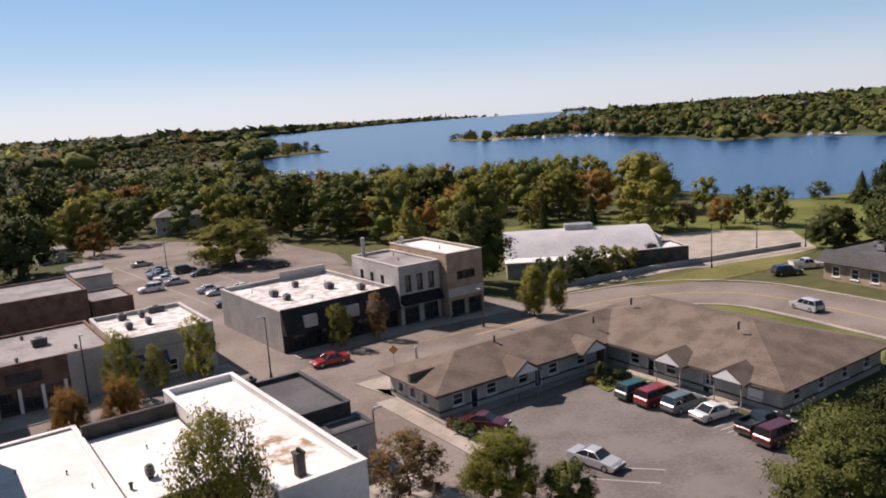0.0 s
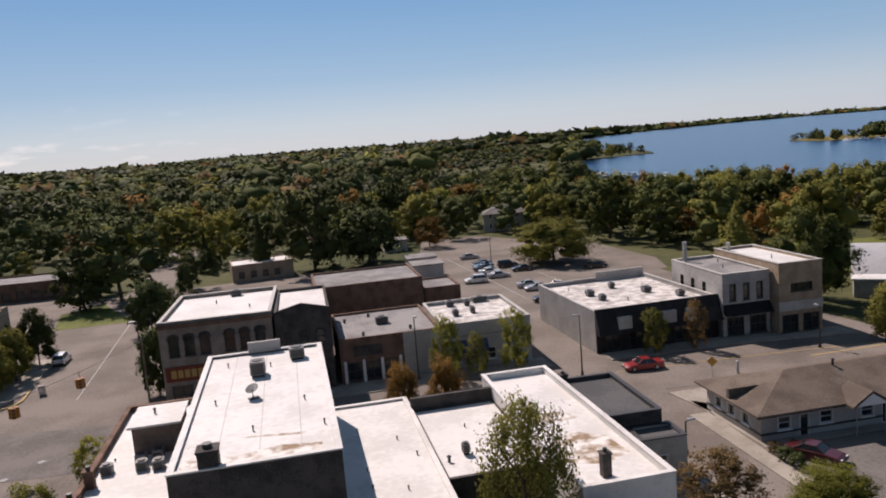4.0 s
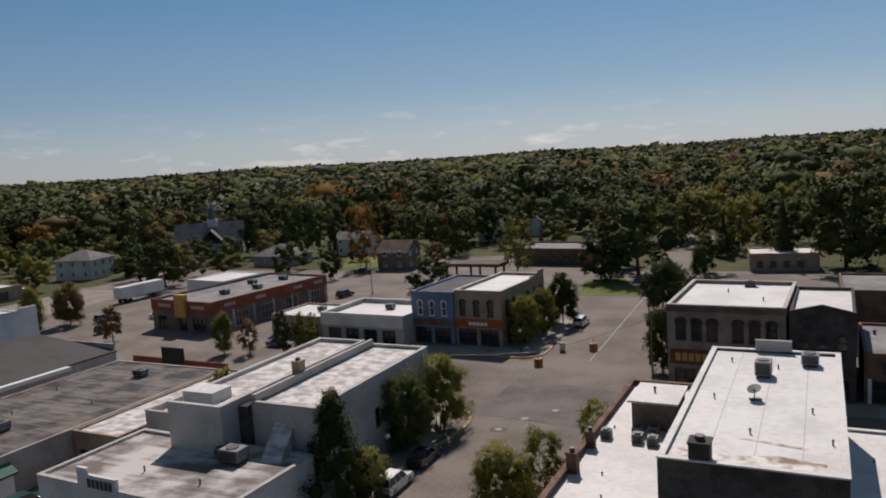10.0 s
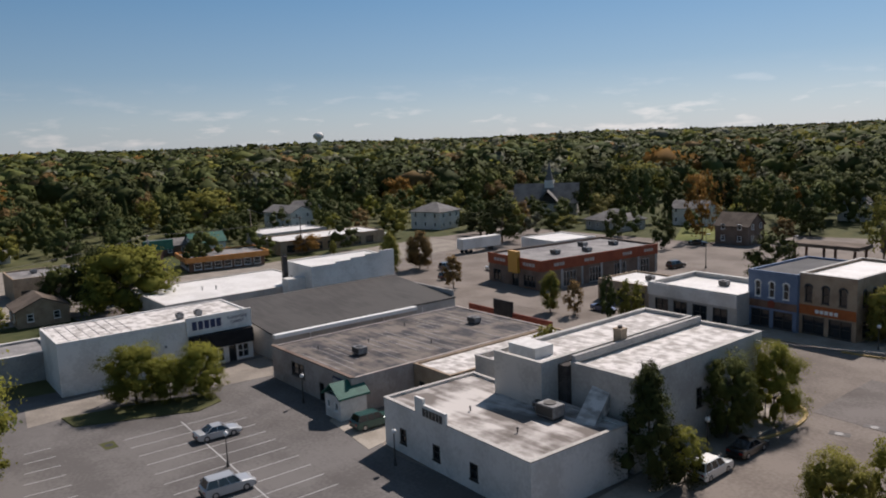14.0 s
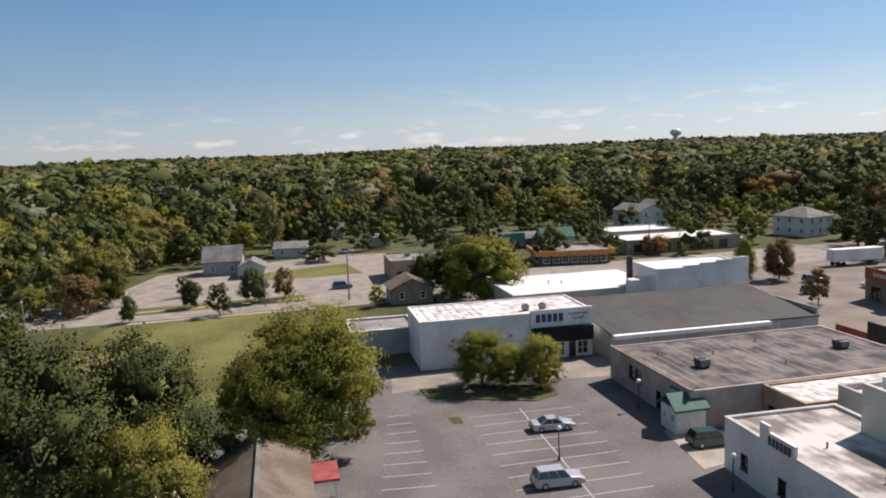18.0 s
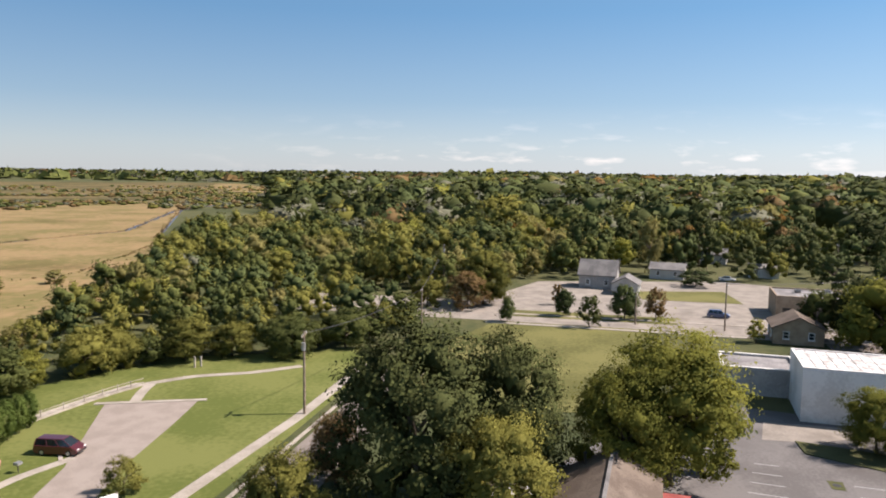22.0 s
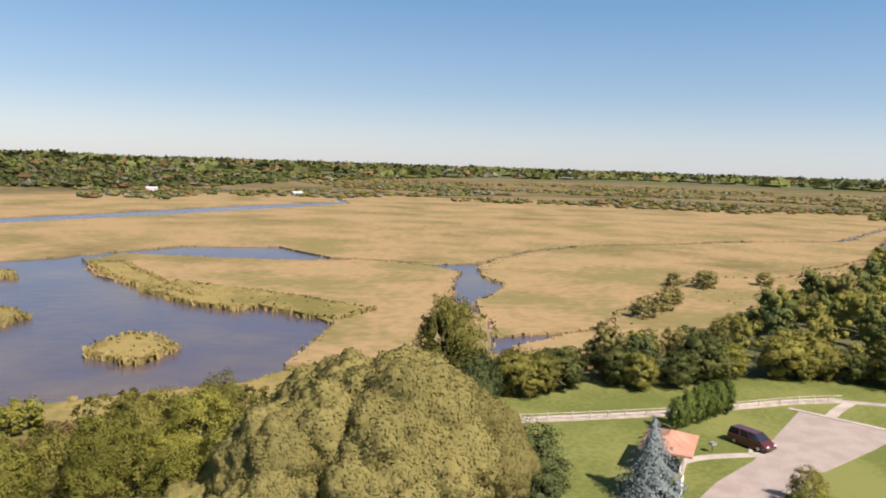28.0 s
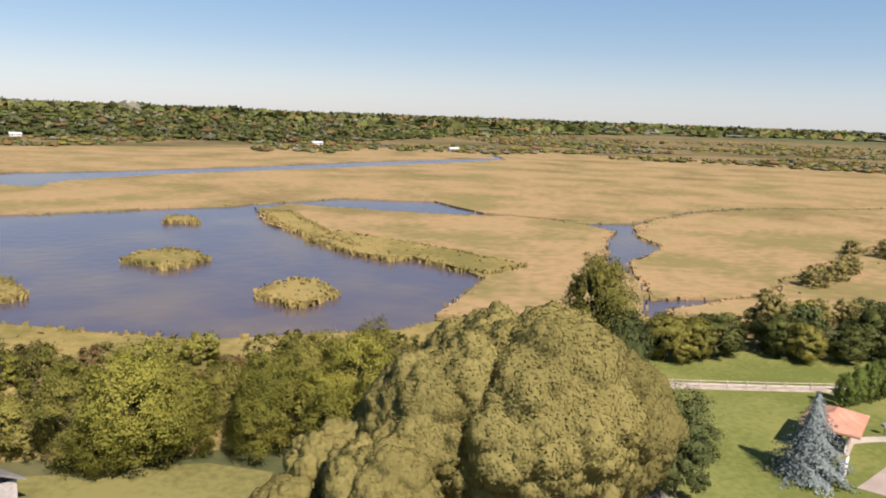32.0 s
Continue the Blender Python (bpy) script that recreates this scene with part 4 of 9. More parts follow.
def joined_trees(name, rows, label):
    """Many trees of a wood as one mesh: rows of x, y, height, width, foliage."""
    shapes = []
    for v in range(3):
        me = tree_kind("round", 2, v)[0]
        co = np.empty(len(me.vertices) * 3, np.float32)
        me.vertices.foreach_get("co", co)
        tri = np.array([list(p.vertices) for p in me.polygons if len(p.vertices) == 3])
        no = np.empty(len(me.loops) * 3, np.float32)
        me.corner_normals.foreach_get("vector", no)
        shapes.append((co.reshape(-1, 3), tri, tri.max() + 1, no.reshape(-1, 3)[tri.size:]))
    tv, tf, tk, qv, qn, qk, count = [], [], [], [], [], [], 0
    for i, (x, y, h, w, m) in enumerate(rows):
        co, tri, n, no = shapes[i % 3]
        a = i * 2.4
        r = np.array([[math.cos(a), -math.sin(a), 0], [math.sin(a), math.cos(a), 0], [0, 0, 1]])
        p = (co * [w, w, h]) @ r.T + [x, y, float(rise(x, y))]
        k = WOOD_SLOTS.index(m)
        tv.append(p[:n])
        qv.append(p[n:])
        qn.append(no @ r.T)
        tf.append(tri + count)
        tk.append(np.full(len(tri), k))
        qk.append(np.full((len(p) - n) // 4, k))
        count += n
    me = leafy(name, *[np.concatenate(a) for a in (tv, tf, qv, qn)], np.concatenate(tk + qk))
    return tagged(new(name, me), label, "woods", kind="stuff")

# ---- buildings ----
def wall_cells(length, z0, z1, holes):
    """Rectangles that fill a wall of that length except for its holes (u0, u1, z0, z1)."""
    us = sorted({0.0, length, *[h[0] for h in holes], *[h[1] for h in holes]})
    out = []
    for a, b in zip(us, us[1:]):
        if b - a < 1e-4:
            continue
        mid = (a + b) / 2
        cuts = sorted((h[2], h[3]) for h in holes if h[0] < mid < h[1])
        z = z0
        for lo, hi in cuts:
            if lo > z:
                out.append((a, b, z, lo))
            z = hi
        if z < z1:
            out.append((a, b, z, z1))
    return out


def arch(u0, u1, z0, z1, y0, y1, bm=None):
    """A window infill or frame outline with a round head, in the x-z plane."""
    bm = bm or bmesh.new()
    r, c = (u1 - u0) / 2, (u0 + u1) / 2
    pts = [(u0, z0), (u1, z0)] + [(c + r * math.cos(a), z1 - r + r * math.sin(a)) for a in np.linspace(0, math.pi, 9)]
    lo, hi = [bm.verts.new((x, y0, z)) for x, z in pts], [bm.verts.new((x, y1, z)) for x, z in pts]
    bm.faces.new(lo)
    bm.faces.new(hi[::-1])
    for i in range(len(pts)):
        j = (i + 1) % len(pts)
        bm.faces.new((lo[j], lo[i], hi[i], hi[j]))
    return bm


def face_pose(face, w, d):
    """Local pose of a wall face: x along it, -y outwards, seen from outside with x to the right."""
    return {"S": pose(-w / 2, -d / 2, 0), "E": pose(w / 2, -d / 2, 0, 0, 0, 90), "N": pose(w / 2, d / 2, 0, 0, 0, 180), "W": pose(-w / 2, d / 2, 0, 0, 0, -90)}[face]


def shoulders(u0, u1, z1):
    """The masonry that rounds off the head of a rectangular opening."""
    bm = bmesh.new()
    r, c = (u1 - u0) / 2, (u0 + u1) / 2
    for corner, a0, a1 in ((u0, math.pi, math.pi / 2), (u1, math.pi / 2, 0.0)):
        arc = [(c + r * math.cos(a), z1 - r + r * math.sin(a)) for a in np.linspace(a0, a1, 6)]
        for (xa, za), (xb, zb) in zip(arc, arc[1:]):
            f = [bm.verts.new((x, 0.004, z)) for x, z in ((corner, z1), (xa, za), (xb, zb))]
            b = [bm.verts.new((x, 0.15, z)) for x, z in ((corner, z1), (xa, za), (xb, zb))]
            bm.faces.new(f)
            bm.faces.new(b[::-1])
            bm.faces.new((f[1], b[1], b[2], f[2]))
    bmesh.ops.recalc_face_normals(bm, faces=bm.faces[:])
    return bm


def window(parent, at, u0, u1, z0, z1, frame_mat, arched=False, mullions=0, door=False, infill=None):
    """A window or door in a wall opening; the wall's outer face is y = 0, inwards is +y."""
    name = "door" if door else "window"
    ob = part(name, box(u0, u1, 0.16, 0.20, z0, z1), glass, parent, at=at)
    fr = bmesh.new()
    t = 0.09
    for a, b, c, e in ((u0, u0 + t, z0, z1), (u1 - t, u1, z0, z1), (u0, u1, z0, z0 + t), (u0, u1, z1 - t, z1)):
        box(a, b, -0.03, 0.16, c, e, fr)
    for i in range(mullions):
        u = u0 + (u1 - u0) * (i + 1) / (mullions + 1)
        box(u - 0.04, u + 0.04, 0.04, 0.16, z0, z1, fr)
    if z1 - z0 > 1.2 and not door:
        zm = (z0 + z1) / 2
        box(u0, u1, 0.06, 0.16, zm - 0.035, zm + 0.035, fr)
    if arched:
        r, c = (u1 - u0) / 2, (u0 + u1) / 2
        for i in range(7):
            a0, a1 = math.pi * i / 7, math.pi * (i + 1) / 7
            rod((c + r * 1.06 * math.cos(a0), -0.02, z1 - r + r * 1.06 * math.sin(a0)), (c + r * 1.06 * math.cos(a1), -0.02, z1 - r + r * 1.06 * math.sin(a1)), 0.12, None, 5, fr)
    part("frame", fr, frame_mat, ob)
    if arched and infill:
        part("arch_shoulder", shoulders(u0, u1, z1), infill, ob)
    if not door:
        part("sill", box(u0 - 0.08, u1 + 0.08, -0.10, 0.05, z0 - 0.10, z0), frame_mat, ob)
    return ob


def spread_foot(x, y, w, d):
    """Keep the ground that a w by d building covers free of trees."""
    k, short = max(1, round(max(w, d) / min(w, d))), min(w, d)
    for i in range(k):
        t = (i + 0.5) / k - 0.5
        FOOT.append((x + (t * w if w > d else 0), y + (t * d if d >= w else 0), short * 0.65))


def building(name, label, x0, x1, y0, y1, h, wall_mat, roof_mat, parapet=0.5, a=G, coping=None, openings=(), faces=None, category="building", thick=0.3):
    """A flat-roofed building. openings: (face, u0, u1, z0, z1, kind[, mullions]); faces: another wall material for a face."""
    w, d = x1 - x0, y1 - y0
    spread_foot((x0 + x1) / 2, (y0 + y1) / 2, w, d)
    ob = thing(name, pose((x0 + x1) / 2, (y0 + y1) / 2, 0, 0, 0, a), label, category)
    for face in "SENW":
        length = w if face in "SN" else d
        at = face_pose(face, w, d)
        mine = [o for o in openings if o[0] == face]
        bm = bmesh.new()
        inset = thick if face in "EW" else 0.0
        for c in wall_cells(length, -0.2, h, [o[1:5] for o in mine]):
            box(max(c[0], inset), min(c[1], length - inset), 0, thick, c[2], c[3], bm)
        bmesh.ops.remove_doubles(bm, verts=bm.verts[:], dist=1e-4)
        part("wall", bm, (faces or {}).get(face, wall_mat), ob, at=at)
        for o in mine:
            window(ob, at, *o[1:5], o[6] if len(o) > 6 else trim_white, "arch" in o[5], o[7] if len(o) > 7 else 0, "door" in o[5], (faces or {}).get(face, wall_mat))
    z = h - parapet
    part("roof", box(-w / 2 + thick - 0.02, w / 2 - thick + 0.02, -d / 2 + thick - 0.02, d / 2 - thick + 0.02, z - 0.3, z), roof_mat, ob)
    if coping:
        bm = bmesh.new()
        e = thick + 0.05
        for b in ((-w / 2 - 0.05, w / 2 + 0.05, -d / 2 - 0.05, -d / 2 + e), (-w / 2 - 0.05, w / 2 + 0.05, d / 2 - e, d / 2 + 0.05), (-w / 2 - 0.05, -w / 2 + e, -d / 2 + e, d / 2 - e), (w / 2 - e, w / 2 + 0.05, -d / 2 + e, d / 2 - e)):
            box(*b, h, h + 0.09, bm)
        part("coping", bm, coping, ob)
    return ob


def hip_roof(w, d, z0, z1, over=0.6, ridge=None, thick=0.18):
    """A hipped roof over a w by d plan: slopes and eaves in one shell, ridge along the longer side."""
    bm = bmesh.new()
    W, D = w / 2 + over, d / 2 + over
    rl = ridge if ridge is not None else max(0.0, abs(W - D))
    e = [bm.verts.new(p) for p in ((-W, -D, z0), (W, -D, z0), (W, D, z0), (-W, D, z0))]
    u = [bm.verts.new((v.co.x, v.co.y, z0 - thick)) for v in e]
    if W >= D:
        r = [bm.verts.new((-rl, 0, z1)), bm.verts.new((rl, 0, z1))]
        fs = [(e[0], e[1], r[1], r[0]), (e[1], e[2], r[1]), (e[2], e[3], r[0], r[1]), (e[3], e[0], r[0])]
    else:
        r = [bm.verts.new((0, -rl, z1)), bm.verts.new((0, rl, z1))]
        fs = [(e[0], e[1], r[0]), (e[1], e[2], r[1], r[0]), (e[2], e[3], r[1]), (e[3], e[0], r[0], r[1])]
    for f in fs:
        bm.faces.new(f)
    for i in range(4):
        bm.faces.new((u[i], u[(i + 1) % 4], e[(i + 1) % 4], e[i]))
    bm.faces.new(u[::-1])
    return bm


def gable_roof(w, d, z0, z1, over=0.4, thick=0.2):
    """A gabled roof, ridge along x."""
    bm = bmesh.new()
    W, D = w / 2 + over, d / 2 + over
    prof = [(-D, z0), (0, z1), (D, z0), (D, z0 - thick), (0, z1 - thick), (-D, z0 - thick)]
    a, b = [bm.verts.new((-W, y, z)) for y, z in prof], [bm.verts.new((W, y, z)) for y, z in prof]
    for i in range(6):
        j = (i + 1) % 6
        bm.faces.new((a[i], b[i], b[j], a[j]))
    for s in (a[::-1], b):
        bm.faces.new((s[0], s[1], s[4], s[5]))
        bm.faces.new((s[1], s[2], s[3], s[4]))
    bmesh.ops.recalc_face_normals(bm, faces=bm.faces[:])
    return bm


def house(label, x, y, w, d, h, a, wall_mat, roof_mat, rise_h=2.2, hip=False):
    FOOT.append((x, y, max(w, d) * 0.6))
    ob = thing("house", pose(x, y, 0, 0, 0, a), label, "house")
    bm = box(-w / 2, w / 2, -d / 2, d / 2, -0.2, h)
    if not hip:
        for s in (-1, 1):
            v = [bm.verts.new((s * w / 2, yy, zz)) for yy, zz in ((-d / 2, h), (d / 2, h), (0, h + rise_h * 0.93))]
            bm.faces.new(v if s > 0 else v[::-1])
    part("wall", bm, wall_mat, ob)
    part("roof", hip_roof(w, d, h, h + rise_h) if hip else gable_roof(w, d, h, h + rise_h), roof_mat, ob)
    rows = [1.0] if h < 4 else [1.0, 3.8]
    for face in "SENW":
        length = w if face in "SN" else d
        at = face_pose(face, w, d) @ Matrix.Translation((0, -0.17, 0))
        for z in rows:
            for i in range(max(1, int(length / 3.2))):
                u = (i + 0.5) * length / max(1, int(length / 3.2))
                window(ob, at, u - 0.5, u + 0.5, z, z + 1.3, trim_white)
    return ob


def shell(ob, x0, x1, y0, y1, h, wall_mat, openings=(), thick=0.25, frame_mat=None, skip=""):
    """Four walls with openings under a thing that has its own roof."""
    w, d = x1 - x0, y1 - y0
    for face in "SENW":
        if face in skip:
            continue
        length = w if face in "SN" else d
        at = pose((x0 + x1) / 2, (y0 + y1) / 2, 0) @ face_pose(face, w, d)
        mine = [o for o in openings if o[0] == face]
        bm = bmesh.new()
        inset = thick if face in "EW" else 0.0
        for c in wall_cells(length, -0.2, h, [o[1:5] for o in mine]):
            box(max(c[0], inset), min(c[1], length - inset), 0, thick, c[2], c[3], bm)
        bmesh.ops.remove_doubles(bm, verts=bm.verts[:], dist=1e-4)
        part("wall", bm, wall_mat, ob, at=at)
        for o in mine:
            window(ob, at, *o[1:5], frame_mat or trim_white, "arch" in o[5], 0, "door" in o[5])


def row(face, first, gap, n, w, z0, z1, kind="window", frame_mat=None, mullions=0):
    """n equal openings along a face."""
    return [(face, first + i * gap - w / 2, first + i * gap + w / 2, z0, z1, kind, frame_mat or trim_white, mullions) for i in range(n)]

# ---- things of the street and the roofs ----
def roof_unit(x, y, z, w=1.6, d=1.6, h=1.2, a=G):
    w, d, h = w * 0.8, d * 0.8, h * 0.8
    ob = thing("roof_unit", pose(x, y, z, 0, 0, a), "grey metal air-conditioning unit on a flat roof", "air conditioner", "rooftop units")
    part("base", box(-w / 2 + 0.1, w / 2 - 0.1, -d / 2 + 0.1, d / 2 - 0.1, 0, 0.2), trim_dark, ob)
    part("body", box(-w / 2, w / 2, -d / 2, d / 2, 0.2, h, bevel=0.04), unit_metal, ob)
    part("fan_grille", rod((0, 0, h), (0, 0, h + 0.08), min(w, d) * 0.36, None, 16), trim_dark, ob)
    part("side_grille", box(-w / 2 + 0.1, w / 2 - 0.1, -d / 2 - 0.015, -d / 2, 0.28, h - 0.12), trim_dark, ob)
    return ob


def chimney(x, y, z, w, h, material, a=G):
    ob = thing("chimney", pose(x, y, z, 0, 0, a), "brick chimney standing on a flat roof", "chimney", "chimneys")
    part("shaft", box(-w / 2, w / 2, -w / 2, w / 2, -0.2, h), material, ob)
    part("cap", box(-w / 2 - 0.06, w / 2 + 0.06, -w / 2 - 0.06, w / 2 + 0.06, h, h + 0.14), material, ob)
    part("flue", rod((0, 0, h + 0.1), (0, 0, h + 0.4), w * 0.25, None, 10), trim_dark, ob)
    return ob


def vent(x, y, z, h=0.5, r=0.1):
    h, r = h * 0.75, r * 0.7
    ob = thing("roof_vent", pose(x, y, z), "small dark metal vent pipe on a roof", "vent", "roof vents")
    part("pipe", rod((0, 0, -0.1), (0, 0, h), r, None, 8), trim_dark, ob)
    part("cap", rod((0, 0, h), (0, 0, h + 0.1), r * 1.7, r * 0.9, 8), trim_dark, ob)
    return ob


def street_lamp(x, y, h, a, reach=1.8):
    ob = thing("street_lamp", pose(x, y, 0, 0, 0, a), "tall dark metal street lamp beside the road", "street lamp", "street lamps")
    part("base", rod((0, 0, 0), (0, 0, 0.5), 0.2, 0.16, 10), trim_dark, ob)
    part("pole", rod((0, 0, 0.4), (0, 0, h), 0.10, 0.06, 8), trim_dark, ob)
    part("arm", rod((0, 0, h - 0.1), (reach * 0.3, 0, h + 0.1), 0.05, None, 6), trim_dark, ob)
    part("lamp_head", box(reach * 0.1, reach * 0.5, -0.17, 0.17, h, h + 0.16, bevel=0.04), steel, ob)
    return ob


def globe_lamp(x, y, h=3.3):
    ob = thing("street_lamp", pose(x, y, 0), "short dark lamp post with a white globe", "street lamp", "globe lamps")
    part("base", rod((0, 0, 0), (0, 0, 0.6), 0.16, 0.09, 10), trim_dark, ob)
    part("pole", rod((0, 0, 0.5), (0, 0, h - 0.35), 0.06, 0.05, 8), trim_dark, ob)
    bm = bmesh.new()
    bmesh.ops.create_uvsphere(bm, u_segments=14, v_segments=9, radius=0.24, matrix=Matrix.Translation((0, 0, h - 0.15)))
    part("globe", bm, trim_white, ob)
    part("finial", rod((0, 0, h + 0.06), (0, 0, h + 0.22), 0.06, 0.01, 6), trim_dark, ob)
    return ob


def utility_pole(x, y, h, a, transformer=False):
    ob = thing("utility_pole", pose(x, y, 0, 0, 0, a), "grey weathered wooden utility pole with a crossarm", "utility pole", "utility poles")
    part("pole", rod((0, 0, -0.2), (0, 0, h), 0.17, 0.11, 9), wood, ob)
    part("crossarm", box(-1.2, 1.2, -0.06, 0.06, h - 0.55, h - 0.40), wood, ob)
    for u in (-1.1, -0.5, 0.5, 1.1):
        part("insulator", rod((u, 0, h - 0.4), (u, 0, h - 0.2), 0.05, 0.03, 6), trim_white, ob)
    if transformer:
        part("transformer", rod((0.3, 0, h - 2.2), (0.3, 0, h - 1.3), 0.24, None, 10), steel, ob)
    return ob


def wire(p, q, sag=0.8):
    """A thin cable hanging between two points."""
    cu = bpy.data.curves.new("cable", "CURVE")
    cu.dimensions, cu.bevel_depth, cu.bevel_resolution = "3D", 0.025, 0
    line = cu.splines.new("POLY")
    line.points.add(10)
    for i in range(11):
        t = i / 10
        line.points[i].co = (*[a + (b - a) * t for a, b in zip(p[:2], q[:2])], p[2] + (q[2] - p[2]) * t - sag * 4 * t * (1 - t), 1)
    cu.materials.append(trim_dark)
    return tagged(new("cable", cu), "thin dark cable hanging between poles", "cable", "cables")


# cars: length, width, body heights and where the cabin begins and ends
CARS = {
    "sedan": dict(l=4.8, w=1.8, belt=0.92, top=1.42, hood=0.86, boot=0.98, cab=(-1.55, 1.05), roof=(-0.75, 0.35)),
    "suv": dict(l=4.7, w=1.85, belt=1.05, top=1.72, hood=1.02, boot=1.05, cab=(-2.2, 1.0), roof=(-1.9, 0.45)),
    "van": dict(l=5.0, w=1.95, belt=1.1, top=1.8, hood=1.0, boot=1.1, cab=(-2.4, 1.75), roof=(-2.2, 0.85)),
    "pickup": dict(l=5.4, w=1.95, belt=1.05, top=1.75, hood=1.05, boot=1.0, cab=(-0.75, 1.15), roof=(-0.5, 0.6)),
}
CAR_MESHES = {}
car_rubber, car_rim = plain("tyre_rubber", (0.015, 0.015, 0.016), 0.9), plain("rim_metal", (0.45, 0.45, 0.46), 0.35, 0.8)
head_glass, tail_glass = plain("headlight_glass", (0.7, 0.7, 0.68), 0.15), plain("tail_light_glass", (0.35, 0.02, 0.015), 0.25)
car_glass = plain("car_glass", (0.015, 0.018, 0.02), 0.05, 0, 0.8)


def paint(name, c):
    return plain(name, c, 0.3, 0.25, 0.6, 0.6)


PAINTS = {k: paint("car_paint_" + k, c) for k, c in dict(silver=(0.42, 0.43, 0.44), white=(0.72, 0.72, 0.7), black=(0.012, 0.012, 0.014), red=(0.28, 0.02, 0.02), maroon=(0.09, 0.015, 0.018), grey=(0.13, 0.14, 0.15), azure=(0.02, 0.16, 0.30), blue=(0.04, 0.07, 0.16), green=(0.015, 0.07, 0.06), slate=(0.12, 0.16, 0.18)).items()}


def car_meshes(kind):
    if kind in CAR_MESHES:
        return CAR_MESHES[kind]
    c = CARS[kind]
    L, W, belt, top = c["l"] / 2, c["w"] / 2, c["belt"], c["top"]
    out = {}
    # lower body: side outline with arches left to the wheels, narrowed at the ends
    prof = [(-L, 0.35), (-L, c["boot"] - 0.12), (-L + 0.12, c["boot"]), (c["cab"][0], belt), (c["cab"][1], belt), (L - 0.35, c["hood"] - 0.08), (L, c["hood"] - 0.28), (L, 0.35), (L - 0.25, 0.22), (-L + 0.25, 0.22)]
    bm = bmesh.new()
    rows = []
    for y, sh in ((-W, 0.93), (-W * 0.86, 1.0), (W * 0.86, 1.0), (W, 0.93)):
        rows.append([bm.verts.new((x * (0.975 if abs(y) == W else 1), y, 0.22 + (z - 0.22) * sh)) for x, z in prof])
    n = len(prof)
    for a, b in zip(rows, rows[1:]):
        for i in range(n):
            bm.faces.new((a[i], a[(i + 1) % n], b[(i + 1) % n], b[i]))
    bm.faces.new(rows[0][::-1])
    bm.faces.new(rows[-1])
    if kind == "pickup":
        for s in (-1, 1):
            box(-L + 0.05, c["cab"][0], s * (W - 0.1) - 0.06, s * (W - 0.1) + 0.06, belt - 0.1, belt + 0.32, bm)
        box(-L + 0.02, -L + 0.12, -W + 0.05, W - 0.05, belt - 0.1, belt + 0.32, bm)
    bmesh.ops.recalc_face_normals(bm, faces=bm.faces[:])
    out["body"] = mesh_of("body", bm, None)
    # cabin glass
    lo = [(x, s * W * 0.93, belt - 0.02) for x, s in ((c["cab"][0], -1), (c["cab"][1], -1), (c["cab"][1], 1), (c["cab"][0], 1))]
    hi = [(x, s * W * 0.74, top - 0.05) for x, s in ((c["roof"][0], -1), (c["roof"][1], -1), (c["roof"][1], 1), (c["roof"][0], 1))]
    bm = bmesh.new()
    a, b = [bm.verts.new(p) for p in lo], [bm.verts.new(p) for p in hi]
    for i in range(4):
        bm.faces.new((a[i], a[(i + 1) % 4], b[(i + 1) % 4], b[i]))
    bm.faces.new(b)
    out["windows"] = mesh_of("cabin_glass", bm, car_glass)
    # roof with pillars
    bm = bmesh.new()
    r = [bm.verts.new((x, y, top - 0.06)) for x, y, z in hi]
    t = [bm.verts.new((x * 0.93, y * 0.9, top)) for x, y, z in hi]
    bm.faces.new(t)
    for i in range(4):
        bm.faces.new((r[i], r[(i + 1) % 4], t[(i + 1) % 4], t[i]))
    out["roof"] = mesh_of("roof", bm, None)
    out["pillars"] = [mesh_of("pillar", rod(Vector(lo[i]), Vector(hi[i]), 0.045, None, 5), None) for i in range(4)]
    for s in (-1, 1):
        for f in (0.5,) if kind in ("sedan", "pickup") else (0.36, 0.68):
            p = Vector(lo[0 if s < 0 else 3]).lerp(Vector(lo[1 if s < 0 else 2]), f)
            q = Vector(hi[0 if s < 0 else 3]).lerp(Vector(hi[1 if s < 0 else 2]), f)
            out["pillars"].append(mesh_of("pillar", rod(p, q, 0.04, None, 5), None))
    out["tyre"] = mesh_of("wheel", rod((0, -0.11, 0), (0, 0.11, 0), 0.33, None, 16), car_rubber)
    out["rim"] = mesh_of("rim", rod((0, -0.12, 0), (0, 0.12, 0), 0.2, None, 12), car_rim)
    out["head"] = mesh_of("headlight", box(-0.06, 0.06, -0.2, 0.2, -0.07, 0.07, bevel=0.02), head_glass)
    out["tail"] = mesh_of("tail_light", box(-0.05, 0.05, -0.17, 0.17, -0.1, 0.1, bevel=0.02), tail_glass)
    out["bumper"] = mesh_of("bumper", box(-0.1, 0.1, -W * 0.92, W * 0.92, -0.1, 0.1, bevel=0.04), trim_dark)
    CAR_MESHES[kind] = out
    return out


WORDS = {"sedan": "sedan", "suv": "sport utility car", "van": "minivan", "pickup": "pickup truck"}


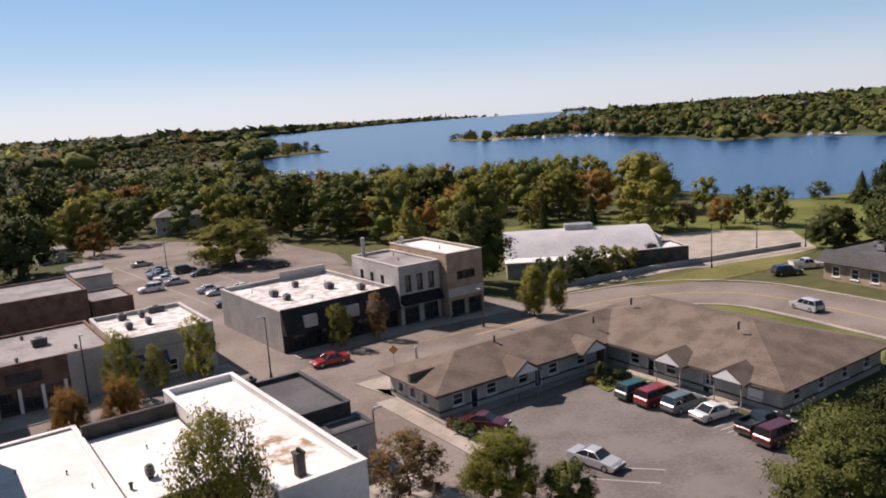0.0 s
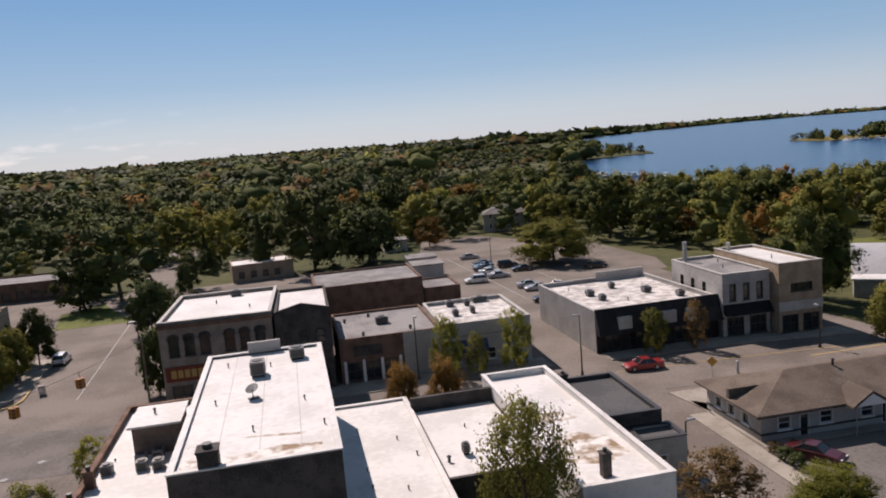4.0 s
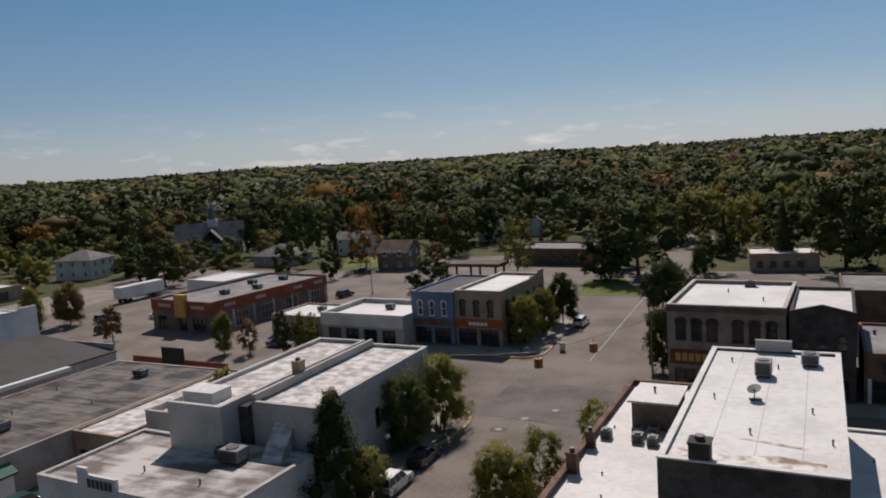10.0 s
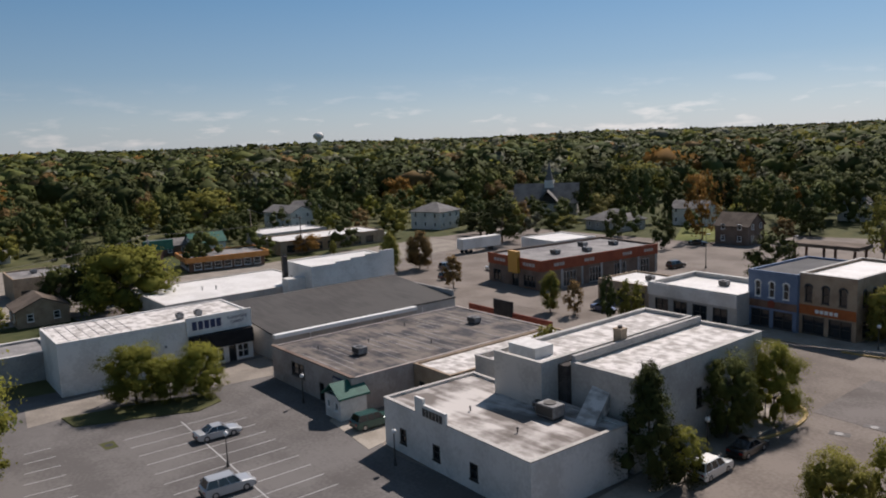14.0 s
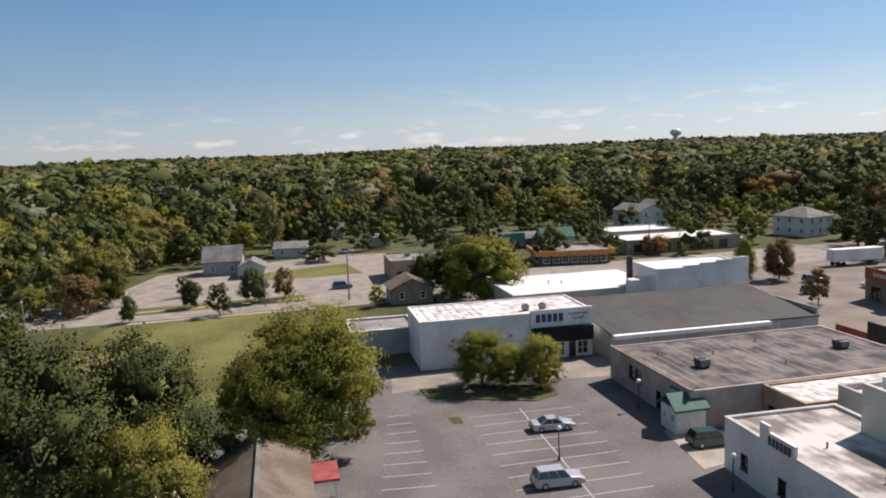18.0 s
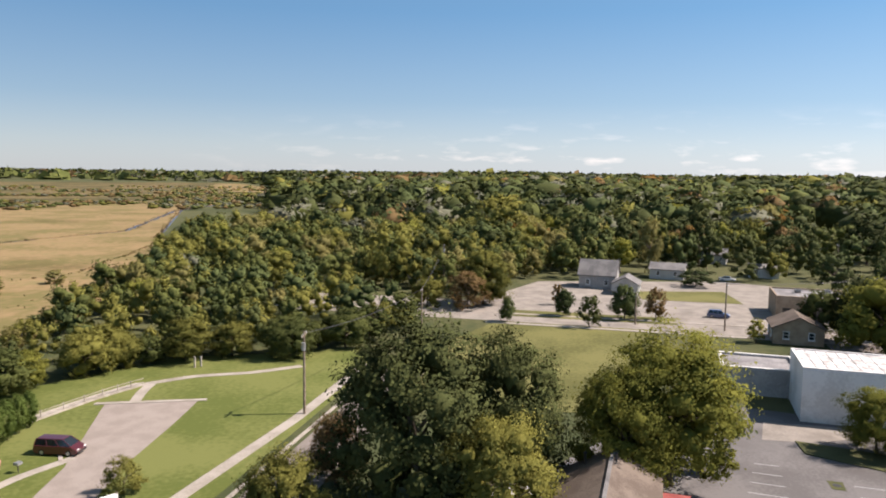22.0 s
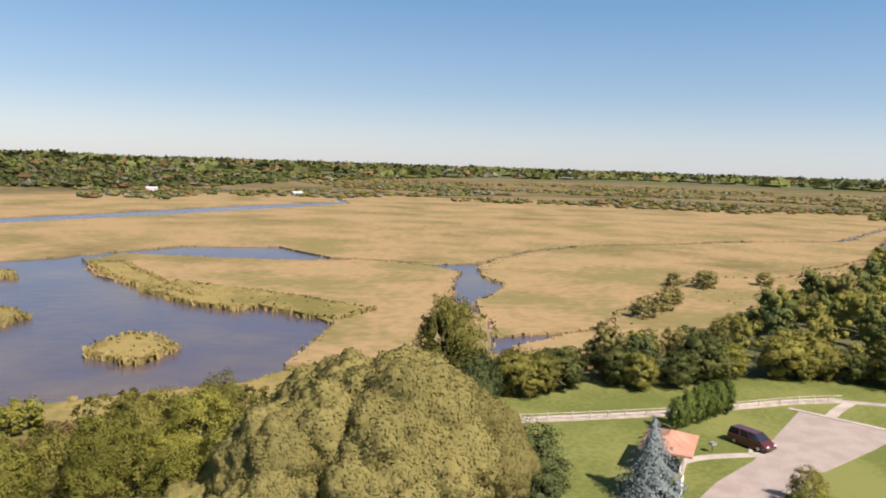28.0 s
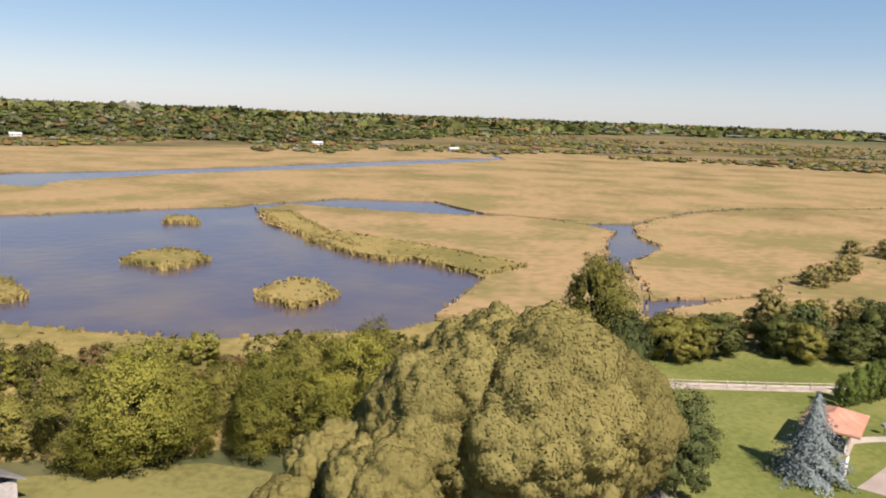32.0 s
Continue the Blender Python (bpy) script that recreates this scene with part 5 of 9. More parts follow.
def car(kind, colour, x, y, a, where="parked on the asphalt", z=0.05, group="parked cars"):
    m, c = car_meshes(kind), CARS[kind]
    L, W = c["l"] / 2, c["w"] / 2
    ob = thing("pickup_truck" if kind == "pickup" else ("minivan" if kind == "van" else "car"), pose(x, y, z, 0, 0, a) @ Matrix.Scale(0.92, 4), f"{colour} {WORDS[kind]} {where}", "car" if kind != "pickup" else "truck", group)
    for name, me in [("body", m["body"]), ("roof", m["roof"])] + [("pillar", q) for q in m["pillars"]]:
        p = part(name, me, None, ob)
        if not p.material_slots:
            me.materials.append(PAINTS["grey"])
        p.material_slots[0].link = "OBJECT"
        p.material_slots[0].material = PAINTS[colour]
    part("cabin_glass", m["windows"], None, ob)
    for sx in (-1, 1):
        for sy in (-1, 1):
            w = part("wheel", m["tyre"], None, ob, at=pose(sx * L * 0.60, sy * (W - 0.1), 0.33))
            part("rim", m["rim"], None, w)
    for sy in (-1, 1):
        part("headlight", m["head"], None, ob, at=pose(L - 0.03, sy * W * 0.66, c["hood"] - 0.26))
        part("tail_light", m["tail"], None, ob, at=pose(-L + 0.03, sy * W * 0.7, c["boot"] - 0.25))
    part("bumper", m["bumper"], None, ob, at=pose(L - 0.02, 0, 0.42))
    part("bumper", m["bumper"], None, ob, at=pose(-L + 0.02, 0, 0.42))
    return ob


def lettering(words, size, material, parent, at, name="lettering"):
    cu = bpy.data.curves.new(name, "FONT")
    cu.body, cu.size, cu.extrude, cu.align_x, cu.align_y = words, size, 0.02, "CENTER", "CENTER"
    cu.materials.append(material)
    ob = new(name, cu)
    ob.parent, ob.matrix_basis = parent, at @ pose(0, 0, 0, 90, 0, 0)
    return ob


def bars(n, u0, u1, z0, z1, material, parent, at, name="lettering"):
    """Writing too small to read, as plain bars."""
    bm = bmesh.new()
    w = (u1 - u0) / n
    for i in range(n):
        box(u0 + i * w + w * 0.12, u0 + (i + 1) * w - w * 0.12, -0.04, 0, z0, z1, bm)
    return part(name, bm, material, parent, at=at)


def awning(parent, at, u0, u1, z0, z1, out, material):
    bm = bmesh.new()
    v = [bm.verts.new(p) for p in ((u0, 0, z1), (u1, 0, z1), (u1, -out, z0), (u0, -out, z0), (u0, 0, z0 - 0.05), (u1, 0, z0 - 0.05), (u1, -out, z0 - 0.25), (u0, -out, z0 - 0.25))]
    for f in ((0, 3, 2, 1), (3, 7, 6, 2), (0, 4, 7, 3), (1, 2, 6, 5)):
        bm.faces.new([v[i] for i in f])
    return part("awning", bm, material, parent, at=at)

# ---- the town ----
awning_blue = mat("awning_blue", (0.02, 0.05, 0.13), (0.03, 0.07, 0.18), 1.0, 0.8, 10.0, 0.1)
awning_black = mat("awning_black", (0.012, 0.012, 0.014), (0.02, 0.02, 0.022), 1.0, 0.8, 10.0, 0.1)
awning_orange = mat("awning_orange", (0.30, 0.09, 0.03), (0.38, 0.12, 0.04), 1.0, 0.8, 10.0, 0.1)
sign_red = mat("sign_red", (0.16, 0.04, 0.025), (0.22, 0.06, 0.035), 1.0, 0.6, 8.0, 0.05)
sign_yellow = plain("sign_yellow", (0.45, 0.28, 0.08), 0.6)
sign_navy = plain("sign_navy", (0.02, 0.03, 0.09), 0.5)
green_metal = mat("green_metal", (0.02, 0.09, 0.07), (0.03, 0.12, 0.09), 1.0, 0.5, 8.0, 0.05)
red_metal = mat("red_metal", (0.24, 0.06, 0.055), (0.32, 0.09, 0.08), 1.0, 0.6, 8.0, 0.05)
orange_roof = mat("orange_roof", (0.46, 0.20, 0.06), (0.55, 0.26, 0.09), 0.6, 0.8, 6.0, 0.15)
rust_roof = mat("rust_roof", (0.29, 0.15, 0.10), (0.38, 0.21, 0.145), 0.6, 0.85, 6.0, 0.2)
stain_tan = mat("roof_stain", (0.27, 0.19, 0.12), (0.72, 0.69, 0.65), 0.55, 0.8, 1.6, 0.2)

# the near shop row
shop_a = building("shop_building", "tall brick shop building with a white membrane roof", -5.2, 4.2, 40.3, 64.7, 11.0, dark_brick, white_roof, 0.15, -3, white_roof,
                  [("S", 2.9, 5.2, 6.4, 8.7, "arch", trim_dark, 1)] + row("N", 1.6, 2.1, 4, 1.1, 6.2, 8.6) + row("N", 2.4, 4.6, 2, 3.4, 0.4, 3.0))
part("sign_panel", box(3.4, 6.1, -0.2, 0.1, 11.0, 11.9), grey_wall, shop_a, "grey sign panel seen from behind", at=face_pose("N", 9.4, 24.4) @ pose(0, 0.3, 0))
chimney(-3.6, 41.1, 10.6, 1.1, 1.3, dark_brick, -3)
roof_unit(-0.6, 57.8, 10.85, 1.4, 1.7, 1.5, -3)
roof_unit(2.6, 61.2, 10.85, 1.5, 1.5, 1.2, -3)
for _v in ((-2.9, 61.3), (-1.2, 45.8), (0.4, 59.8), (2.3, 50.2), (-3.6, 52.0), (3.1, 45.0)):
    vent(*_v, 10.85, 0.35, 0.07)


def dish(x, y, z):
    ob = thing("satellite_dish", pose(x, y, z, 0, 0, 200) @ Matrix.Scale(0.62, 4), "grey satellite dish on a roof mount", "satellite dish")
    bm = bmesh.new()
    bmesh.ops.create_cone(bm, cap_ends=True, segments=18, radius1=0.15, radius2=0.75, depth=0.22, matrix=pose(0, 0, 1.15, 60, 0, 0))
    part("bowl", bm, steel, ob)
    part("mast", rod((0, 0, 0), (0, 0.1, 1.1), 0.06, None, 8), trim_dark, ob)
    part("mount", box(-0.7, 0.5, -0.35, 0.35, 0, 0.14), trim_dark, ob)
    part("feed_arm", rod((0, 0.1, 1.0), (0, -0.75, 1.35), 0.025, None, 5), trim_dark, ob)
    return ob


dish(-1.1, 52.2, 10.85)
_p = frayed([(-4.6, 41.5), (3.2, 40.9), (3.3, 42.3), (1.0, 42.9), (-1.5, 42.1), (-4.5, 43.0)], 0.5, 4, 0.6)
part("roof_patch", slab([(x + 0.5, y - 52.5) for x, y in _p], 10.85, 10.857), stain_tan, shop_a, "stained worn strip of roof membrane", at=pose(0, 0, 0))

for _u in (-2.3, 0.1, 2.5):
    part("roof_seam", box(_u, _u + 0.05, -11.8, 11.8, 10.85, 10.856), light_wall, shop_a, "welded membrane seam")
_p = frayed([(-4.4, -1.8), (-0.5, -1.2), (3.9, -2.0), (4.0, -1.7), (0.0, -0.9), (-4.3, -1.5)], 0.5, 14, 0.5)
part("roof_patch", slab(_p, 10.85, 10.855), stain_tan, shop_a, "brown crack line in the membrane", at=pose(0, -6.6, 0))

shop_b = building("shop_building", "lower corner shop building with a white roof and dark parapet", -12.4, -5.3, 36, 66, 7.4, brown_brick, white_roof, 0.4, -3, brown_brick,
                  row("W", 3, 4.2, 7, 1.3, 4.2, 6.2) + row("N", 1.5, 2.0, 3, 1.0, 4.2, 6.2) + row("W", 5, 8, 3, 4.0, 0.5, 2.9))
_hut = part("roof_hut", box(-1.6, 1.6, -2.1, 2.1, 6.9, 9.1), brown_front, shop_b, "dark brown roof hut", at=pose(0.5, 6.3, 0))
part("hut_roof", box(-1.85, 1.85, -2.4, 2.3, 9.1, 9.25), white_roof, _hut)
for _x, _y in ((-9.1, 53.9), (-8.0, 54.2), (-8.9, 52.6), (-7.8, 52.3), (-11.2, 52.9)):
    roof_unit(_x, _y, 6.8, 0.95, 0.95, 1.1, -3)
chimney(-12.1, 46.4, 6.8, 0.7, 1.5, brown_brick, -3)
chimney(-11.9, 50.9, 6.8, 0.6, 1.3, brown_brick, -3)
vent(-8.3, 57.4, 9.3, 0.4, 0.12)
for _v in ((-10.2, 46.5), (-9.6, 43.2), (-11.0, 55.0)):
    vent(*_v, 6.8, 0.4, 0.07)

building("shop_building", "single-storey shop with a plain white membrane roof", 4.25, 11.2, 40, 64.3, 5.0, light_wall, white_roof, 0.12, -3, white_paint, row("N", 1.8, 3.3, 2, 2.6, 0.4, 2.8))
for _v in ((6.5, 58.0), (9.2, 55.1), (6.1, 50.3), (6.0, 47.4), (8.2, 46.3), (10.0, 51.6)):
    vent(*_v, 4.88, 0.3, 0.07)
shop_c2 = building("shop_building", "small shop with a white roof and dark street front", 11.25, 18.6, 46.5, 60.7, 4.85, dark_brick, white_roof, 0.1, -3, None, row("S", 1.6, 2.4, 3, 1.1, 1.0, 2.6))
part("front_parapet", box(0, 7.35, -0.35, 0.05, 4.6, 5.9), dark_brick, shop_c2, at=face_pose("N", 7.35, 14.2))
roof_unit(13.4, 50.4, 4.75, 0.7, 0.7, 1.1, -3)
vent(11.9, 49.6, 4.75, 0.55, 0.16)
vent(14.8, 55.5, 4.75, 0.3, 0.07)
shop_d = building("shop_building", "white-painted shop with a worn white parapet roof", 18.35, 24.5, 39.5, 63.7, 6.0, white_paint, white_roof, 0.5, -3, white_paint,
                  [("S", 3.2, 4.7, 2.2, 3.9, "window", trim_white, 1), ("S", 1.0, 1.9, 0.0, 2.1, "door", trim_white)] + row("E", 4, 6, 4, 1.1, 1.4, 2.9) + row("N", 1.6, 2.9, 2, 2.2, 0.4, 2.8))
_p = frayed([(-2.2, -7.4), (0.4, -8.6), (2.3, -7.8), (2.4, -4.6), (0.6, -2.6), (-1.2, -3.6), (-2.4, -5.4)], 1.2, 8, 0.7)
part("roof_patch", slab(_p, 5.5, 5.506), stain_tan, shop_d, "peeling brown patch of old roofing", at=pose(0, 0, 0))
_p = frayed([(-2.2, 0.5), (-0.4, -0.4), (1.3, 0.3), (0.8, 1.9), (-1.4, 2.0)], 1.0, 9, 0.7)
part("roof_patch", slab(_p, 5.5, 5.506), stain_tan, shop_d, "brown roof stain", at=pose(0, 0, 0))
chimney(20.2, 41.6, 5.5, 0.6, 1.5, dark_brick, -3)
building("shop_building", "low annex with a dark grey flat roof", 25.3, 31, 52.5, 63, 4.6, dark_brick, dark_roof, 0.3, -5, trim_dark, row("E", 2, 3, 3, 1.2, 1.0, 2.6))
chimney(26.3, 62.2, 4.2, 0.7, 1.1, dark_brick, -5)
building("shop_building", "small low grey annex beside the alley", 27.2, 31, 49.4, 52.4, 3.5, light_wall, dark_roof, 0.2, -5, trim_dark, [("E", 0.6, 1.5, 0.0, 2.1, "door", trim_dark), ("S", 1.2, 2.2, 1.0, 2.2, "window", trim_white)])
_h = thing("shed", pose(19.3, 37.2, 0, 0, 0, 87), "small white lean-to with a grey gabled roof", "shed")
shell(_h, -2.2, 2.2, -1.7, 1.7, 3.0, white_paint, [("E", 1.0, 1.9, 1.0, 2.2, "window")])
part("roof", gable_roof(4.4, 3.4, 3.0, 4.3, 0.3), shingle_grey, _h)

# across the main street
shop_f = building("shop_building", "black mansard-fronted store with a ribbed concrete side wall", 40, 56.7, 82.3, 102.5, 5.3, grey_wall, worn_roof, 0.5, -2, light_wall,
                  row("S", 2.2, 3.1, 5, 1.9, 0.3, 2.5, "window", trim_dark, 1), faces={"S": black_panel, "W": light_wall})
_bm = bmesh.new()
for u0, u1 in ((-0.1, 16.8),):
    v = [_bm.verts.new(p) for p in ((u0, -0.12, 5.6), (u1, -0.12, 5.6), (u1, -1.3, 2.5), (u0, -1.3, 2.5), (u0, 0.1, 2.5), (u1, 0.1, 2.5), (u0, 0.1, 5.6), (u1, 0.1, 5.6))]
    for f in ((0, 3, 2, 1), (3, 4, 5, 2), (0, 6, 4, 3), (1, 2, 5, 7), (0, 1, 7, 6)):
        _bm.faces.new([v[i] for i in f])
part("mansard", _bm, black_panel, shop_f, "sloping black panelled mansard", at=face_pose("S", 16.7, 20.2))
for _u in (3.4, 9.4, 12.6):
    part("dormer_window", box(_u - 0.9, _u + 0.9, -1.1, -0.3, 3.0, 4.5), light_wall, shop_f, "pale boxed window in the mansard", at=face_pose("S", 16.7, 20.2))
for i in range(26):
    part("rib", box(0.5 + i * 0.75, 0.62 + i * 0.75, -0.06, 0.02, 0, 5.2), light_wall, shop_f, at=face_pose("W", 16.7, 20.2))
part("back_parapet", box(9, 16.7, 0.0, 0.35, 4.8, 6.2), light_wall, shop_f, at=face_pose("N", 16.7, 20.2) @ pose(-9, 0, 0))
for _x, _y, _s in ((44.2, 93.6, 1.3), (44.4, 90.2, 1.1), (51.6, 91.4, 1.4), (54.0, 86.8, 1.2), (49.0, 96.5, 1.0)):
    roof_unit(_x, _y, 4.8, _s, _s, 1.0, -2)
for _v in ((47, 88), (50, 99), (43, 98), (53, 95)):
    vent(*_v, 4.8, 0.5, 0.08)
shop_g = building("shop_building", "two-storey grey shop building with tall upper windows", 56.8, 63.3, 80.5, 94, 8.2, grey_wall, grey_roof, 0.3, -5, light_wall,
                  row("S", 1.4, 1.85, 3, 0.9, 4.7, 6.9, "window", trim_dark) + row("S", 1.7, 3.1, 2, 2.3, 0.3, 2.6, "window", trim_dark, 2) + row("W", 3, 3, 3, 0.9, 4.9, 6.6, "window", trim_dark))
awning(shop_g, face_pose("S", 6.5, 13.5), 0.1, 6.4, 3.2, 4.3, 0.9, awning_black)
shop_g2 = building("shop_building", "taller two-storey brown-grey shop building", 63.4, 69.4, 78.3, 93.5, 9.1, tan_brick, white_roof, 0.3, -5, light_wall,
                   [("S", 1.6, 4.6, 5.4, 6.5, "window", trim_dark, 2)] + row("S", 1.5, 2.9, 2, 2.2, 0.3, 2.5, "window", trim_dark, 1))
part("band", box(0, 6, -0.08, 0.02, 3.0, 4.2), light_wall, shop_g2, at=face_pose("S", 6, 15.2))
for _x, _y, _h in ((58.8, 93, 3.0), (65.5, 92.6, 2.2)):
    _c = thing("flue_stack", pose(_x, _y, 7.8), "tall pale metal flue on a roof", "chimney", "flues")
    part("pipe", rod((0, 0, 0), (0, 0, _h), 0.28, None, 10), light_wall, _c)
    part("collar", rod((0, 0, 0), (0, 0, 0.25), 0.45, None, 10), steel, _c)
vent(60, 86, 7.9), vent(66, 84, 8.8), vent(62, 90, 7.9)
shop_k = building("shop_building", "brick building with six round-arched upper windows", -10.4, 2.0, 86.5, 103, 10.0, arch_brick, white_roof, 0.4, -5, light_wall,
                  [("S", u - 0.6, u + 0.6, 6.0, 8.5, "arch", trim_dark) for u in (1.5, 3.2, 4.9, 7.6, 9.3, 11.0)] + row("S", 1.9, 2.9, 4, 2.3, 0.3, 2.7, "window", trim_dark, 1) + row("W", 2, 2.8, 5, 0.9, 5.9, 8.0, "arch", trim_dark))
part("sign_band", box(0.3, 5.8, -0.15, 0.0, 3.2, 4.9), sign_red, shop_k, "red shop sign band", at=face_pose("S", 12.4, 16.5))
bars(6, 0.8, 5.2, 3.6, 4.5, sign_yellow, shop_k, face_pose("S", 12.4, 16.5) @ pose(0, -0.15, 0))
part("cornice", box(-0.15, 12.55, -0.3, 0.0, 9.3, 9.75), brown_brick, shop_k, at=face_pose("S", 12.4, 16.5))
roof_unit(-2.6, 101.2, 9.6, 1.8, 1.2, 1.0, -5)
vent(-5, 97, 9.6), vent(-1, 92, 9.6)
shop_k2 = building("shop_building", "dark brick building with a low gabled parapet", 2.1, 8.4, 85.9, 101.5, 9.6, dark_brick, white_roof, 0.4, -4, None,
                   [("S", u - 0.55, u + 0.55, 5.6, 7.3, "arch", trim_dark) for u in (1.3, 3.15, 5.0)] + row("S", 1.7, 2.9, 2, 2.3, 0.3, 2.6, "window", trim_dark, 1))
_bm = bmesh.new()
prism([(0, 9.55), (6.3, 9.55), (6.3, 9.75), (3.15, 10.5), (0, 9.75)], -0.35, 0.02, _bm)
part("gable_parapet", _bm, dark_brick, shop_k2, at=face_pose("S", 6.3, 15.6) @ pose(0, 0, 0, 90, 0, 0))
shop_j = building("shop_building", "low brown shop with a grey roof and white-posted front", 9, 21.2, 86.2, 100.7, 5.4, brown_brick, grey_roof, 0.3, -3, None, row("S", 1.6, 2.2, 5, 1.7, 0.3, 2.5, "window", trim_dark, 1))
for _u in (0.5, 2.7, 4.9, 7.1):
    part("post", box(_u - 0.16, _u + 0.16, -0.18, 0.02, 0, 2.7), trim_white, shop_j, "white front post", at=face_pose("S", 12.2, 14.5))
part("sign_panel", box(1.6, 5.0, -0.14, 0.0, 3.2, 4.4), dark_brick, shop_j, at=face_pose("S", 12.2, 14.5))
part("grey_front", box(7.6, 12.2, -0.12, 0.0, 0.0, 5.3), light_wall, shop_j, "pale grey front panel", at=face_pose("S", 12.2, 14.5))
roof_unit(15.0, 93.4, 5.1, 2.0, 1.5, 1.2, -3)
for _v in ((11.8, 88.2), (17.7, 88.6), (10.6, 96.4), (14.0, 98.0)):
    roof_unit(*_v, 5.1, 0.55, 0.55, 0.5, -3)
shop_jr = building("shop_building", "low grey shop with dark blue awnings", 21.25, 32.3, 84.8, 98.5, 5.7, light_wall, worn_roof, 0.4, -4, light_wall,
                   row("S", 1.6, 2.2, 3, 1.1, 0.9, 2.4) + [("S", 8.4, 9.4, 0.0, 2.2, "door", trim_white)] + row("E", 3, 4, 3, 1.0, 1.0, 2.4))
for _u in (0.9, 3.4):
    awning(shop_jr, face_pose("S", 11.05, 13.7), _u, _u + 2.1, 2.5, 3.6, 0.9, awning_blue)
part("stripe", box(0, 11.05, -0.03, 0.0, 4.0, 4.25), grey_wall, shop_jr, at=face_pose("S", 11.05, 13.7))
_bm = bmesh.new()
for i in range(24):
    a0, a1 = i * math.pi / 12, (i + 1) * math.pi / 12
    rod((9.7 + 0.75 * math.cos(a0), -0.04, 3.7 + 0.75 * math.sin(a0)), (9.7 + 0.75 * math.cos(a1), -0.04, 3.7 + 0.75 * math.sin(a1)), 0.06, None, 5, _bm)
part("round_emblem", _bm, sign_navy, shop_jr, "round dark painted emblem", at=face_pose("S", 11.05, 13.7))
part("emblem_centre", box(9.3, 10.1, -0.03, 0.0, 3.3, 4.1), sign_navy, shop_jr, at=face_pose("S", 11.05, 13.7))
for _x, _y, _w in ((25.0, 96.6, 1.3), (27.2, 96.0, 0.9), (29.4, 97.2, 2.6), (24.2, 91.0, 1.0), (26.6, 91.4, 0.8)):
    roof_unit(_x, _y, 5.3, _w, 1.1, 1.0, -4)
building("shop_building", "long dark shed behind the shops", 22.0, 33, 101, 106, 3.4, dark_brick, dark_roof, 0.2, -4)
building("shop_building", "brown brick hall with a grey flat roof", 9, 26, 115.5, 130, 6.6, brown_brick, grey_roof, 0.3, -3, None, row("E", 3, 4, 3, 1.2, 1.2, 2.6, "window", trim_dark))
building("shop_building", "lower brown brick wing with a grey roof", 3.0, 8.9, 110.5, 121, 6.0, brown_brick, grey_roof, 0.3, -3)
building("shop_building", "small grey flat-roofed building", 26.5, 32.5, 117, 126, 4.2, brown_brick, grey_roof, 0.3, -3)
building("shop_building", "low building with a pale flat roof among trees", -5, 8.5, 172, 182, 3.9, tan_brick, white_roof, 0.3, 4, None, row("S", 2, 2.6, 4, 1.3, 0.9, 2.3, "window", trim_dark))
for _x, _y in ((40.5, 150), (41.5, 160), (42.5, 194)):
    _h = thing("shed", pose(_x - 6, _y, 0, 0, 0, -5), "small grey storage shed beside the car park", "shed", "sheds")
    part("wall", box(-3, 3, -3, 3, -0.2, 2.8), light_wall, _h)
    part("roof", box(-3.3, 3.3, -3.3, 3.3, 2.8, 3.1), grey_roof, _h)
    part("door", box(2.98, 3.04, -1.2, 1.2, 0, 2.2), trim_white, _h)
part("sign_board", box(0, 1.5, 0, 0.1, 0.5, 1.5), trim_white, thing("notice_board", pose(58.5, 99, 0), "pale utility box behind the shops", "box"))

# the corner across the cross street
shop_l = building("shop_building", "blue-painted corner shop building with white window hoods", -50.3, -43, 102, 117.5, 8.2, blue_paint, dark_roof, 0.3, -6, None,
                  [("S", u - 0.45, u + 0.45, 4.5, 6.8, "arch", trim_white) for u in (1.5, 3.6, 5.7)] + row("S", 1.9, 3.4, 2, 2.8, 0.3, 2.7, "window", trim_dark, 1))
part("cornice", box(0, 7.3, -0.12, 0, 7.7, 8.0), blue_paint, shop_l, at=face_pose("S", 7.3, 15.5))
part("front_band", box(0, 7.3, -0.06, 0, 3.0, 4.0), brown_brick, shop_l, at=face_pose("S", 7.3, 15.5))
part("emblem", rod((3.6, -0.16, 3.6), (3.6, -0.06, 3.6), 0.55, None, 14), sign_red, shop_l, at=face_pose("S", 7.3, 15.5))
shop_l2 = building("shop_building", "brown brick corner shop building with arched windows", -42.95, -35.3, 101.8, 118.5, 8.4, tan_brick, white_roof, 0.35, -6, light_wall,
                   [("S", u - 0.5, u + 0.5, 4.6, 7.0, "arch", trim_dark) for u in (1.3, 3.6, 5.9)] + row("S", 2.0, 3.6, 2, 3.0, 0.3, 2.7, "window", trim_dark, 1) + row("E", 2.0, 2.6, 6, 0.9, 4.6, 6.8, "arch", trim_dark) + row("E", 3, 5, 3, 2.6, 0.4, 2.6, "window", trim_dark))
part("front_band", box(0, 7.65, -0.06, 0, 2.9, 4.2), awning_orange, shop_l2, "orange-red painted front band", at=face_pose("S", 7.65, 16.7))
bars(5, 2.2, 5.4, 3.2, 3.7, trim_white, shop_l2, face_pose("S", 7.65, 16.7) @ pose(0, -0.06, 0))
for i in range(3):
    part("parapet_step", box(11.5 + i * 1.7, 16.7, 0, 0.3, 8.4 + i * 0.28, 8.68 + i * 0.28), tan_brick, shop_l2, at=face_pose("E", 7.65, 16.7))
